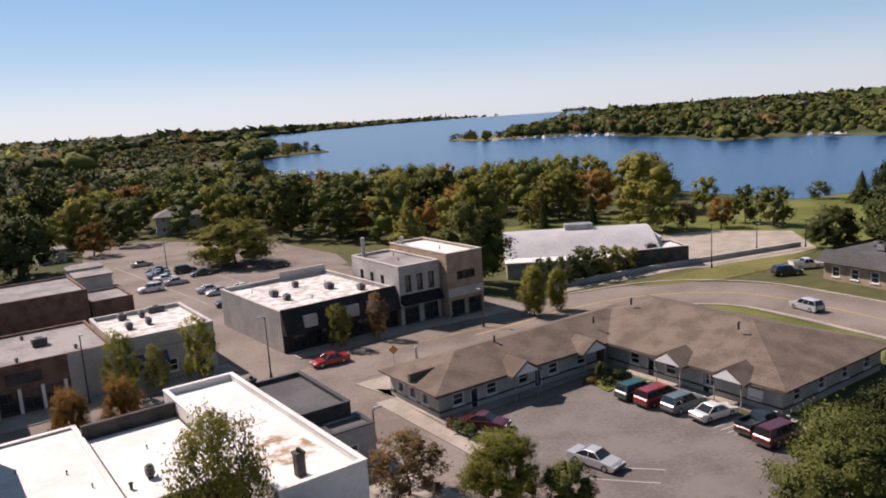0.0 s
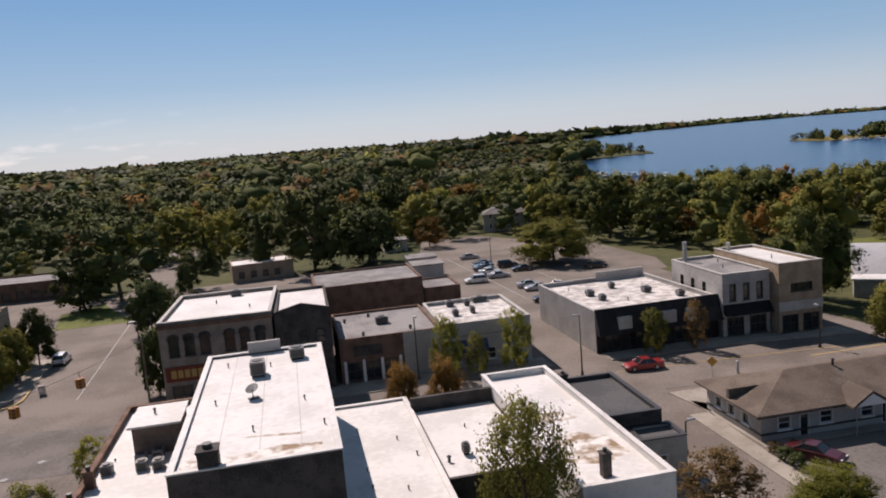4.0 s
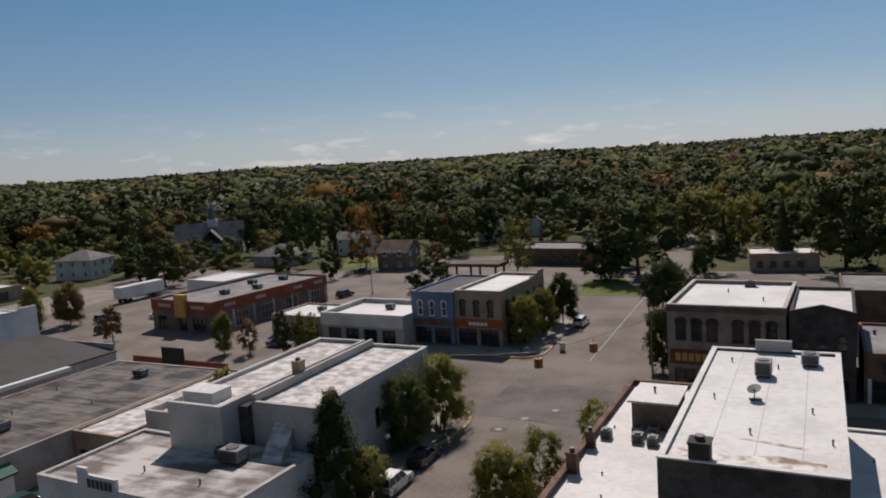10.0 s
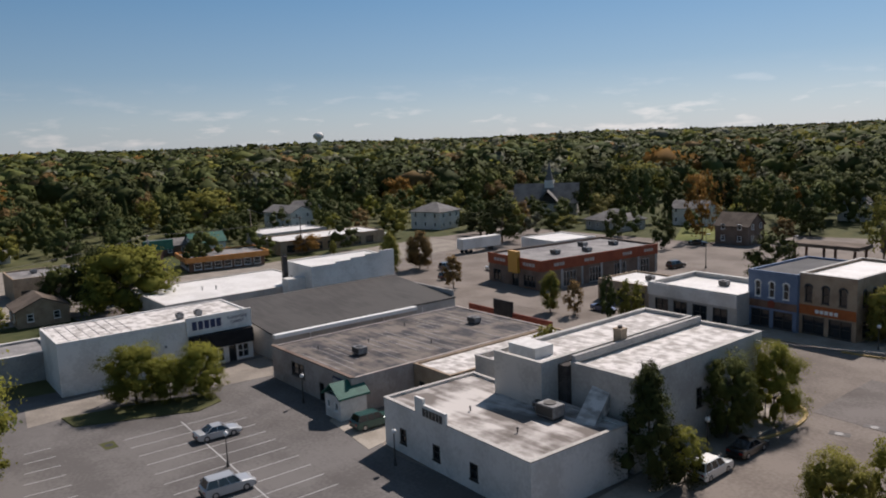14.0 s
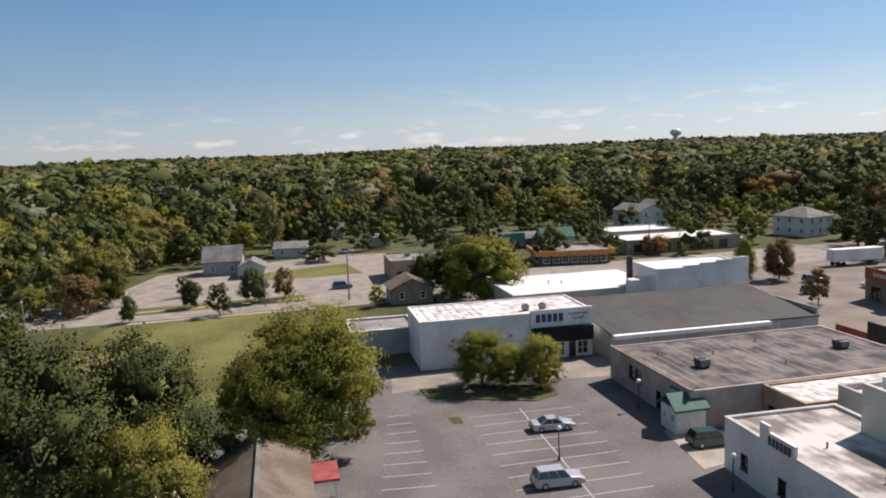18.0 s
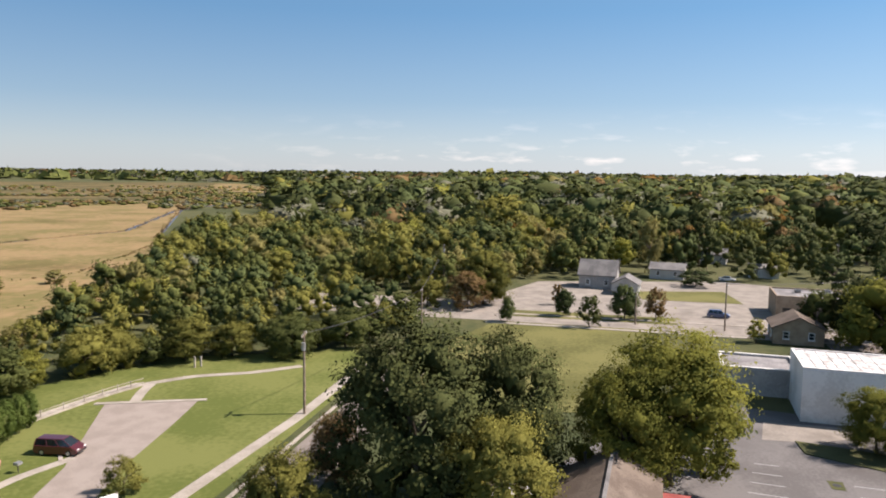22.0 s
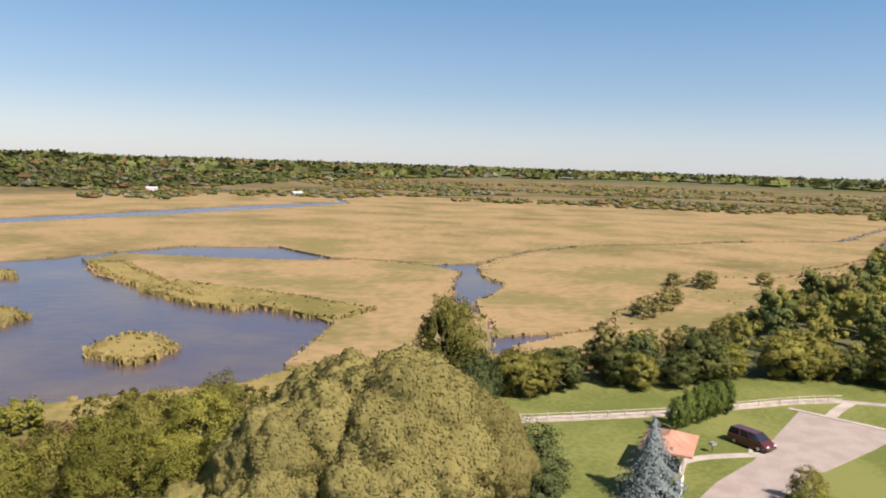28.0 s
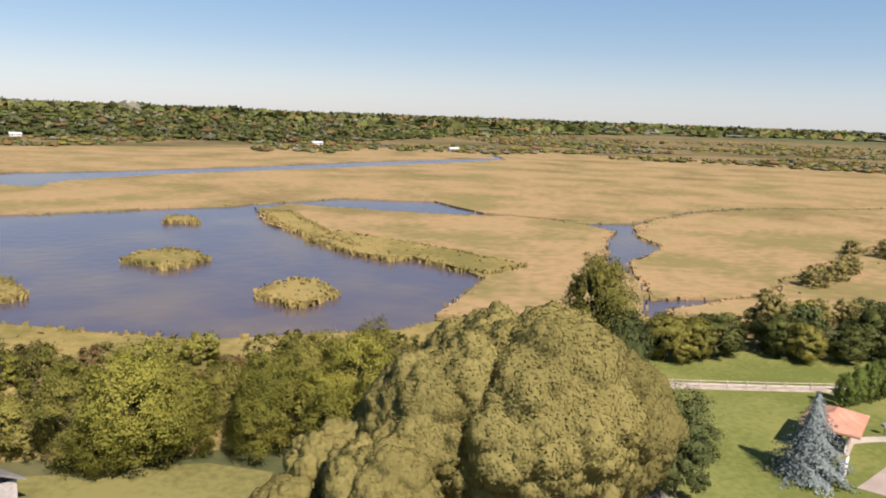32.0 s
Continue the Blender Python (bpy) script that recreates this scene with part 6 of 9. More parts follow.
shop_l3 = building("shop_building", "low white shop building beside the blue one", -66, -50.6, 100, 112, 4.8, light_wall, white_roof, 0.7, -5, white_paint, row("S", 2.5, 3.4, 4, 2.4, 0.3, 2.5, "window", trim_dark, 1))
part("fascia", box(0, 15.4, -0.25, 0, 2.9, 4.7), white_paint, shop_l3, "white fascia", at=face_pose("S", 15.4, 12))
roof_unit(-57.5, 107.5, 4.1, 1.8, 1.3, 1.1, -5)
building("shop_building", "low shop with a pale roof", -78, -66.2, 103, 113, 3.6, tan_brick, white_roof, 0.3, -5, None, row("S", 2, 3.4, 3, 2.2, 0.3, 2.4, "window", trim_dark))
roof_unit(-71, 108, 3.3, 1.8, 1.2, 1.1, -5)

# the grey block by the cross street
shop_m = building("shop_building", "grey two-storey block with a pale roof", -41, -34.2, 50.5, 71, 8.2, light_wall, worn_roof, 0.25, -2, light_wall,
                  row("E", 9.5, 6.2, 2, 0.8, 3.4, 5.2, "window", trim_dark) + row("N", 1.7, 3.2, 2, 2.4, 0.4, 2.8))
shop_m2 = building("shop_building", "grey two-storey block with a roof box", -48, -42, 48, 71.3, 8.5, light_wall, worn_roof, 0.3, -2, light_wall, row("N", 1.6, 2.8, 2, 2.0, 0.4, 2.8))
part("link_wall", box(0, 1.02, -19, 0.2, -0.2, 8.0), dark_brick, shop_m2, "dark recessed wall between the blocks", at=pose(3.0, 9.5, 0))
part("roof_box", box(-1.7, 1.7, -1.2, 1.2, 8.0, 9.2), white_roof, shop_m2, "white boxed skylight curb", at=pose(-0.6, -9.2, 0))
chimney(-41.5, 58.2, 7.8, 0.9, 1.9, tan_brick, -2)
part("party_parapet", box(-0.2, 0.2, -10, 10, 8.0, 8.8), grey_wall, shop_m, at=pose(-3.3, 0, 0))
building("shop_building", "long low white-roofed wing with raised parapets", -56, -48.2, 53, 72, 5.4, light_wall, worn_roof, 0.5, -2, grey_wall, row("S", 1.5, 2.4, 3, 1.1, 1.2, 2.6, "window", trim_dark))
for _v in ((-53.5, 57), (-51.8, 58.5), (-50, 64)):
    vent(*_v, 4.9, 0.5, 0.1)
roof_unit(-55.2, 63.5, 4.9, 1.3, 0.9, 0.9, -2)
shop_m4 = building("shop_building", "low white store wing with a worn roof", -54.5, -34.9, 39.2, 50.1, 4.6, white_paint, streaked_roof, 0.15, -4, light_wall, row("S", 3, 5, 3, 1.0, 1.0, 2.4, "window", trim_dark))
part("sign_parapet", box(5.2, 9.6, -0.12, 0.12, 4.4, 5.6), white_paint, shop_m4, "raised sign parapet", at=face_pose("S", 19.6, 10.9))
part("sign_step", box(5.2, 6.4, -0.13, 0.13, 5.6, 6.1), white_paint, shop_m4, at=face_pose("S", 19.6, 10.9))
bars(6, 6.3, 9.2, 4.6, 5.3, trim_dark, shop_m4, face_pose("S", 19.6, 10.9) @ pose(0, -0.12, 0))
roof_unit(-40.6, 46.9, 4.45, 2.6, 1.9, 1.5, -2)
roof_unit(-42.6, 47.6, 4.45, 1.0, 0.9, 0.9, -2)
vent(-46.6, 43.2, 4.45, 0.5, 0.1)
vent(-40.2, 42.4, 4.45, 0.5, 0.1)
_d = thing("stair_cover", pose(-37.4, 47.2, 0, 0, 0, 100), "weathered pale sloping stair cover against the wall", "stair cover")
_bm = bmesh.new()
v = [_bm.verts.new(p) for p in ((-4, -0.9, 0.1), (4, -0.9, 5.6), (4, 0.9, 5.6), (-4, 0.9, 0.1), (-4, -0.9, 1.4), (4, -0.9, 7.0), (4, 0.9, 7.0), (-4, 0.9, 1.4))]
for f in ((3, 2, 1, 0), (4, 5, 6, 7), (0, 1, 5, 4), (1, 2, 6, 5), (2, 3, 7, 6), (3, 0, 4, 7)):
    _bm.faces.new([v[i] for i in f])
part("cover", _bm, worn_roof, _d)
part("support", box(3.5, 3.8, -0.8, 0.8, 0, 5.4), wood, _d)

# the western stores
shop_n = building("shop_building", "wide store with a patched tar roof and brown edge", -81, -62.8, 42.5, 72, 4.0, pink_wall, tar_roof, 0.12, -2.5, None,
                  [("S", 5, 8, 1.6, 3.2, "window", trim_dark, 1), ("S", 11.4, 12.4, 0, 2.1, "door", trim_dark)])
part("coping", box(-0.1, 18.3, -0.1, 0.35, 4.0, 4.14), brown_front, shop_n, "brown metal roof edge", at=face_pose("S", 18.2, 29.5))
part("sign_frame", box(14.6, 17.6, -0.16, 0.0, 2.2, 3.5), sign_navy, shop_n, at=face_pose("S", 18.2, 29.5))
part("sign_face", box(14.75, 17.45, -0.2, -0.16, 2.35, 3.35), light_wall, shop_n, "pale blank sign face", at=face_pose("S", 18.2, 29.5))
_rng = random.Random(61)
for i in range(24):
    _u, _v = _rng.uniform(-8.6, 2.0), -13.8 + i * 1.17
    part("roof_seam", box(_u, min(8.7, _u + _rng.uniform(4, 12)), _v, _v + 0.13, 3.88, 3.89), grey_roof, shop_n)
roof_unit(-70.5, 48.2, 3.9, 1.9, 1.5, 1.2, -2.5)
roof_unit(-71.0, 67.0, 3.9, 2.0, 1.4, 1.1, -2.5)
for _v in ((-76, 46), (-74, 52), (-68, 57), (-77, 60)):
    vent(*_v, 3.9, 0.5, 0.08)
_k = thing("entrance_kiosk", pose(-64.2, 41.8, 0, 0, 0, -2.5), "small white entrance porch with a green gabled roof", "porch")
shell(_k, -1.5, 1.5, -1.6, 1.6, 2.5, white_paint, [("S", 0.4, 1.0, 1.0, 1.9, "window"), ("S", 1.9, 2.6, 1.0, 1.9, "window")])
part("roof", gable_roof(3.2, 3.0, 2.5, 3.8, 0.3), green_metal, _k, "green metal roof", at=pose(0, 0, 0, 0, 0, 90))
building("shop_building", "narrow tan connecting wing", -62.6, -56.2, 50, 72, 3.9, tan_brick, worn_roof, 0.2, -2.5, None, [("S", 1.0, 2.0, 0, 2.1, "door", trim_dark), ("S", 3.0, 4.6, 1.2, 2.4, "window", trim_dark)])
_b = thing("billboard", pose(-71, 74, 0, 0, 0, -4), "dark billboard seen from behind at the roof edge", "billboard")
part("panel", box(-3.4, 0.5, -0.12, 0.12, 2.2, 5.6), black_panel, _b)
part("rail", box(-9, 8, -0.1, 0.1, 3.0, 4.1), sign_red, _b, "dark red low board")
for _u in (-8, -3, 0.2, 7):
    part("post", box(_u - 0.1, _u + 0.1, 0.12, 0.3, 0, 4.0), trim_dark, _b)

store = building("furniture_store", "white-walled furniture store with a black awning", -103.3, -92.8, 22.2, 46, 6.5, white_paint, worn_roof, 0.15, -4, None,
                 [("E", 18.2, 19.8, 0.3, 2.2, "window", trim_white, 1), ("E", 20.4, 21.4, 0.0, 2.2, "door", trim_dark), ("E", 21.6, 23.2, 0.3, 2.2, "window", trim_white, 1)])
_e = face_pose("E", 10.5, 23.8)
part("sign_band", box(15.0, 23.7, -0.35, 0.0, 4.5, 6.9), white_paint, store, "white sign band", at=_e)
part("canopy", box(15.2, 23.6, -1.0, 0.0, 2.5, 4.4), awning_black, store, "black box canopy", at=_e)
bars(5, 15.6, 19.6, 5.2, 6.3, sign_navy, store, _e @ pose(0, -0.35, 0), "shop_name")
lettering("FURNITURE", 0.52, sign_navy, store, _e @ pose(21.7, -0.38, 6.05))
lettering("CARPET", 0.52, sign_navy, store, _e @ pose(21.7, -0.38, 5.45))
for i in range(7):
    part("wall_lamp", box(2.2 + i * 2.0, 2.4 + i * 2.0, -0.2, 0.0, 3.6, 3.85), trim_dark, store, at=_e) if i % 2 else None
for i in range(8):
    part("roof_seam", box(-5.0, 5.0, -11.6 + i * 1.2, -11.52 + i * 1.2, 6.35, 6.38), grey_roof, store)
roof_unit(-95.2, 37.2, 6.35, 1.1, 1.1, 1.0, -4)
roof_unit(-95.0, 39.6, 6.35, 1.1, 1.1, 1.0, -4)
_f = building("store_wing", "low grey wing with a pale band beside the store", -112, -103.5, 14.5, 24, 3.6, grey_wall, grey_roof, 0.25, -4, white_paint)


def lean_roof(name, label, x0, x1, y0, y1, z_low, z_high, wall_mat, roof_mat, a):
    """A long building whose roof falls towards its eastern side."""
    w, d = x1 - x0, y1 - y0
    ob = thing(name, pose((x0 + x1) / 2, (y0 + y1) / 2, 0, 0, 0, a), label, "warehouse")
    part("wall", box(w / 2 - 0.3, w / 2, -d / 2, d / 2, -0.2, z_low), wall_mat, ob)
    part("wall", box(-w / 2, -w / 2 + 0.3, -d / 2, d / 2, -0.2, z_high), wall_mat, ob)
    for y in (-d / 2, d / 2 - 0.3):
        bm = bmesh.new()
        prism([(-w / 2 + 0.3, -0.2), (w / 2 - 0.3, -0.2), (w / 2 - 0.3, z_low), (-w / 2 + 0.3, z_high)], -0.3, 0.0, bm)
        part("wall", bm, wall_mat, ob, at=pose(0, y, 0, 90, 0, 0))
    bm = bmesh.new()
    prism([(-w / 2 - 0.1, z_high), (w / 2 + 0.15, z_low), (w / 2 + 0.15, z_low + 0.2), (-w / 2 - 0.1, z_high + 0.2)], -d - 0.1, 0.1, bm)
    part("roof", bm, roof_mat, ob, at=pose(0, -d / 2, 0, 90, 0, 0))
    part("gutter", box(w / 2 + 0.15, w / 2 + 1.0, -d / 2, d / 2 - 8, z_low - 0.4, z_low + 0.12), trim_white, ob, "white eaves ledge")
    return ob


_w = lean_roof("warehouse", "long warehouse with a dark grey sloping roof", -104.5, -87.2, 47, 78, 3.5, 5.0, light_wall, shed_roof, -3.5)
for _y in (-10, 2, 9):
    part("downpipe", rod((8.85, _y, 0), (8.85, _y, 3.2), 0.06, None, 6), trim_white, _w)
part("mural_wall", box(-8, 8, 15.6, 15.9, 0, 4.6), grey_wall, _w, "blotched painted end wall")
_t = building("warehouse", "tall white warehouse with a stepped parapet", -116, -106.2, 64.8, 81.0, 8.2, white_paint, white_roof, 0.2, -5, None, [("S", 1.6, 2.5, 4.6, 5.8, "window", trim_dark)])
part("hoist_house", box(-2.0, 0.3, -3.2, 0, 3.6, 6.2), white_paint, _t, "small white hoist house", at=pose(2.2, -8.1, 0))
for i in range(4):
    part("parapet_step", box(4.55, 4.9, -3.4 + i * 2.9, 8.1, 8.2 + i * 0.28, 8.48 + i * 0.28), white_paint, _t)
chimney(-113.5, 63.2, 4.0, 0.8, 5.4, dark_brick, -5)
_l = building("warehouse", "long low white-roofed building behind the store", -132, -113.5, 43, 70, 4.5, light_wall, white_roof, 0.15, -3)
for _v in ((-122, 52), (-121, 54), (-117, 66)):
    vent(*_v, 4.35, 0.8, 0.12)

_o = building("store_building", "store with an orange band round its walls", -103.5, -87.5, 103, 133.5, 5.6, brown_front, grey_roof, 0.4, -9, None,
              [("S", 1.5, 4.0, 0.4, 2.6, "window", trim_dark, 1), ("S", 7.5, 9.5, 0.0, 2.6, "door", trim_dark), ("S", 11, 14.5, 0.4, 2.6, "window", trim_dark, 2)] + row("E", 7, 6.5, 4, 3.2, 0.2, 3.0, "window", grey_wall, 3))
part("orange_band", box(-0.05, 16.05, -0.15, 0.0, 3.6, 5.65), orange_paint, _o, "orange painted band", at=face_pose("S", 16, 30.5))
part("orange_band", box(0, 30.5, -0.15, 0.0, 3.6, 5.65), orange_paint, _o, "orange painted band", at=face_pose("E", 16, 30.5))
part("sign_tower", box(7.2, 10.0, -0.7, 0.1, 2.7, 6.8), yellow_paint, _o, "yellow entrance tower", at=face_pose("S", 16, 30.5))
bars(4, 2.0, 5.6, 4.3, 4.9, light_wall, _o, face_pose("S", 16, 30.5) @ pose(0, -0.15, 0))
bars(4, 11.0, 14.6, 4.3, 4.9, light_wall, _o, face_pose("S", 16, 30.5) @ pose(0, -0.15, 0))
for _u in (3.0, 10.5, 20.5, 26.5):
    bars(4, _u, _u + 2.6, 4.3, 4.9, light_wall, _o, face_pose("E", 16, 30.5) @ pose(0, -0.15, 0))
for i in range(6):
    part("pilaster", box(4.8 + i * 5, 5.3 + i * 5, -0.1, 0.0, 0, 3.6), grey_wall, _o, at=face_pose("E", 16, 30.5))
for _x, _y in ((-95, 112), (-97, 123), (-92, 118), (-93, 128)):
    roof_unit(_x, _y, 5.2, 2.2, 1.6, 1.1, -9)
building("store_building", "white flat-roofed building behind the store", -116, -104.5, 125, 137, 5.4, white_paint, white_roof, 0.2, -9)


# the motel
def motel():
    ob = thing("motel", pose(61, 49.8, 0, 0, 0, -4.2), "L-shaped grey motel with a brown shingled hip roof", "motel")
    shell(ob, -21.3, -0.8, 0.9, 9.6, 2.7, light_wall, row("S", 2.2, 4.0, 5, 1.3, 0.9, 2.1, "window", trim_dark) + row("S", 4.1, 8.0, 2, 0.95, 0.0, 2.1, "door", trim_dark) + row("W", 2.0, 2.2, 3, 1.2, 0.9, 2.0, "window", trim_dark), skip="E")
    shell(ob, 0.9, 17.8, -19.4, 9.6, 2.7, light_wall, row("W", 12.5, 4.6, 4, 1.3, 0.9, 2.1, "window", trim_dark) + row("W", 14.6, 6.6, 2, 0.95, 0.0, 2.1, "door", trim_dark) + row("S", 2.2, 4.0, 4, 1.2, 0.9, 2.1, "window", trim_dark))
    # dark band round the walls
    for x0, x1, y0, y1 in ((-21.36, -0.5, 0.84, 0.9), (0.84, 0.9, -19.4, 0.9), (0.84, 17.86, -19.46, -19.4), (-21.36, -21.3, 0.84, 9.6)):
        part("wall_band", box(x0, x1, y0, y1, 0.62, 0.8), trim_dark, ob)
    part("roof", hip_roof(32.0, 8.7, 2.75, 4.55, 0.85, 10.8), shingle, ob, at=pose(-5.3, 5.25, 0))
    part("roof", hip_roof(16.9, 29.0, 2.75, 5.4, 0.9, 6.0), shingle, ob, at=pose(9.35, -4.9, 0))
    part("fascia", box(-22.2, -0.2, -0.02, 0.04, 2.5, 2.76), shingle, ob)
    part("fascia", box(-0.02, 0.04, -20.2, 0.2, 2.5, 2.76), shingle, ob)

    def porch(x, y, a):
        p = part("porch", gable_roof(2.6, 3.4, 2.7, 3.9, 0.2), shingle, ob, at=pose(x, y, 0, 0, 0, a))
        bm = bmesh.new()
        prism([(-1.5, 2.65), (1.5, 2.65), (0, 3.65)], 0, 0.06, bm)
        part("gable_panel", bm, trim_white, p, "white gable panel", at=pose(-1.42, 0, 0, 90, 0, -90))
        for s in (-1, 1):
            part("post", box(-1.3, -1.22, s * 1.4 - 0.04, s * 1.4 + 0.04, 0, 2.7), grey_wall, p)

    porch(-12.0, 0.6, 90)
    porch(-2.6, 0.6, 90)
    porch(0.6, -8.4, 0)
    porch(0.6, -15.0, 0)
    part("cupola", box(-22.0, -18.6, 4.6, 5.0, 2.6, 3.7), shingle, ob)
    part("notice", box(0.80, 0.84, -17.6, -16.2, 1.1, 1.9), trim_white, ob, "small white notice on the wall")
    return ob


motel()
for _x, _y, _z in ((66.5, 38.0, 5.2), (50.0, 55.5, 4.4), (62.0, 52.5, 4.3), (68.0, 52.0, 5.2)):
    vent(_x, _y, _z, 0.8, 0.16)
_q = thing("quonset_hall", pose(103, 91, 0, 0, 0, -41), "low hall with a white curved metal roof", "hall")
_bm = bmesh.new()
_arc = [(-9.5 + 19 * i / 16, 2.9 + 3.0 * math.sin(math.pi * i / 16)) for i in range(17)]
prism([(x, z) for x, z in [(-9.5, 2.6)] + [(9.5, 2.6)] + _arc[::-1]], -13, 13, _bm)
part("roof", _bm, metal_roof, _q, at=pose(0, 0, 0, 90, 0, 90))
part("wall", box(-12.8, 12.8, -9.3, 9.3, -0.2, 2.7), grey_wall, _q)
part("lean_to", box(-13.2, 6, -13.2, -9.3, -0.2, 2.6), grey_wall, _q)
part("lean_to_roof", box(-13.5, 6.2, -13.5, -9.5, 2.6, 2.85), white_roof, _q)
part("roof_unit", box(-2.0, 3.0, -1.2, 1.2, 5.7, 6.8, bevel=0.06), steel, _q)
part("gable_panel", box(12.8, 14.5, -4, 8, 2.5, 4.2), white_paint, _q)
building("hall_annex", "dark low annex with a white roof beside the curved hall", 102, 112.5, 74.5, 81, 3.3, dark_brick, white_roof, 0.25, -30, light_wall)
roof_unit(106, 77, 3.1, 2.2, 1.4, 1.0, -30)
roof_unit(109, 78.5, 3.1, 1.4, 1.2, 0.9, -30)
_k = thing("bank_building", pose(117, 44.5, 0, 0, 0, -12), "small tan building with a dark slate mansard roof", "building")
shell(_k, -6.2, 6.2, -5, 5, 2.8, tan_brick, row("W", 2, 3, 3, 1.3, 0.6, 2.2, "window", trim_dark) + row("S", 2, 3, 4, 1.3, 0.6, 2.2, "window", trim_dark))
_bm = bmesh.new()
_lo, _hi = [_bm.verts.new(p) for p in ((-7, -5.8, 2.7), (7, -5.8, 2.7), (7, 5.8, 2.7), (-7, 5.8, 2.7))], [_bm.verts.new(p) for p in ((-6.1, -4.9, 4.6), (6.1, -4.9, 4.6), (6.1, 4.9, 4.6), (-6.1, 4.9, 4.6))]
for i in range(4):
    _bm.faces.new((_lo[i], _lo[(i + 1) % 4], _hi[(i + 1) % 4], _hi[i]))
_bm.faces.new(_lo[::-1])
part("mansard", _bm, dark_roof, _k)
part("roof", box(-6, 6, -4.8, 4.8, 3.9, 4.2), dark_roof, _k)
roof_unit(116, 44, 4.2, 2.0, 1.5, 1.2, -12)
roof_unit(119, 46, 4.2, 1.4, 1.2, 1.0, -12)

# houses and the far edge of town
house("white house with a grey hipped roof", -184, 158, 12, 10, 5.6, 10, white_paint, shingle_grey, 2.6, True)
house("long white two-storey house with a grey roof", -232, 132, 16, 9, 5.5, 5, white_paint, shingle_grey)
house("white house behind the store lot", -120, 205, 11, 8, 5.0, 8, white_paint, shingle_grey)
house("grey low house with a pyramid roof", -133, 184, 13, 11, 3.0, -8, light_wall, shingle_grey, 3.0, True)
house("brown-grey house among trees", -90.5, 176, 8.5, 8, 4.6, 0, brown_front, shingle, 3.0)
house("white-gabled house with a dark roof", -86, 237, 10, 8, 4.6, 100, white_paint, shingle_grey, 3.4)
house("white house beside the dark one", -74, 250, 9, 7, 4.0, 95, white_paint, shingle_grey, 2.6)
house("grey house with a steep roof beside the lots", -195.5, -4.2, 9, 8, 3.4, 84, grey_wall, shingle_grey, 3.6)
house("low wing of the grey house", -187, 2.5, 7, 6, 2.6, -6, light_wall, shingle_grey, 1.8)
house("grey cottage behind the lots", -218, 14, 9, 7, 2.8, 80, light_wall, shingle_grey, 1.6)
house("white garage with two doors", -230, 41, 8, 7, 2.8, 80, white_paint, shingle_grey, 0.9)
house("brown low house across the street", -202, 79, 14, 7, 2.8, 82, brown_brick, shingle_grey, 1.6)
house("house near the car park", 74, 213, 12, 9, 5.2, -20, light_wall, shingle_grey, 2.4, True)
house("grey house in the wood", -198, -52, 12, 8, 3.2, 20, grey_wall, shingle_grey, 2.2)
house("white house among western trees", -250, 150, 10, 8, 5.0, 20, white_paint, shingle_grey)
house("pale house among western trees", -262, 30, 10, 8, 3.2, 80, light_wall, shingle_grey, 1.8)
_h = house("tan house with dark gable trim", -141, 31, 8, 8, 2.9, -4, tan_brick, shingle, 2.0)
_s = building("shop_building", "tan flat-roofed shop with clutter on its roof", -174, -161, 32, 46, 4.8, tan_brick, grey_roof, 0.3, -4, None, row("E", 2, 3, 4, 1.6, 0.8, 2.4, "window", trim_dark))
for _x, _y in ((-169, 37), (-166, 42), (-170, 43)):
    roof_unit(_x, _y, 4.5, 2.0, 1.4, 0.9, -4)
_s = thing("diner", pose(-171.0, 78.5, 0, 0, 0, -12), "low flat-roofed diner with a bright orange fascia", "diner")
shell(_s, -5.5, 5.5, -8.8, 8.8, 2.5, brown_brick, row("E", 2, 2.3, 7, 1.7, 0.5, 2.1, "window", trim_dark) + row("S", 2, 2.6, 4, 1.7, 0.5, 2.1, "window", trim_dark))
part("roof", box(-6.2, 6.2, -9.4, 9.4, 2.5, 3.1), grey_roof, _s)
for _b in ((6.2, 6.5, -9.7, 9.7), (-6.5, -6.2, -9.7, 9.7), (-6.2, 6.2, -9.7, -9.4), (-6.2, 6.2, 9.4, 9.7)):
    part("fascia", box(*_b, 2.3, 3.5), orange_roof, _s, "bright orange fascia board")
_s = thing("pole_sign", pose(-168.5, 62.5, 0, 0, 0, -4), "brick sign pillar with a green top", "sign")
part("pillar", box(-0.7, 0.7, -0.7, 0.7, 0, 6.0), brown_brick, _s)
part("sign_panel", box(-0.5, 0.5, -3.2, 3.2, 6.0, 8.2), green_metal, _s)
house("white-gabled shop with a green roof", -197, 86, 9, 7, 3.2, 82, white_paint, green_metal, 2.4)
building("shop_building", "low pink-tan shop row", -186, -172, 96, 128, 3.6, tan_brick, white_roof, 0.3, -4, None, row("E", 3, 4, 7, 2.4, 0.5, 2.4, "window", trim_dark))
building("shop_building", "low shop with a white flat roof", -206, -192, 102, 122, 3.6, light_wall, white_roof, 0.3, -4)
_t = thing("trailer", pose(-135, 130, 0, 0, 0, 84), "long white box trailer parked at the lot", "trailer")
part("box", box(-6, 6, -1.25, 1.25, 1.1, 3.7, bevel=0.05), white_paint, _t)
part("landing_leg", box(3.6, 3.8, -0.9, 0.9, 0, 1.1), trim_dark, _t)
for _x in (-4.6, -3.4):
    for _y in (-1.0, 1.0):
        part("wheel", rod((_x, _y - 0.14, 0.5), (_x, _y + 0.14, 0.5), 0.5, None, 14), car_rubber, _t)
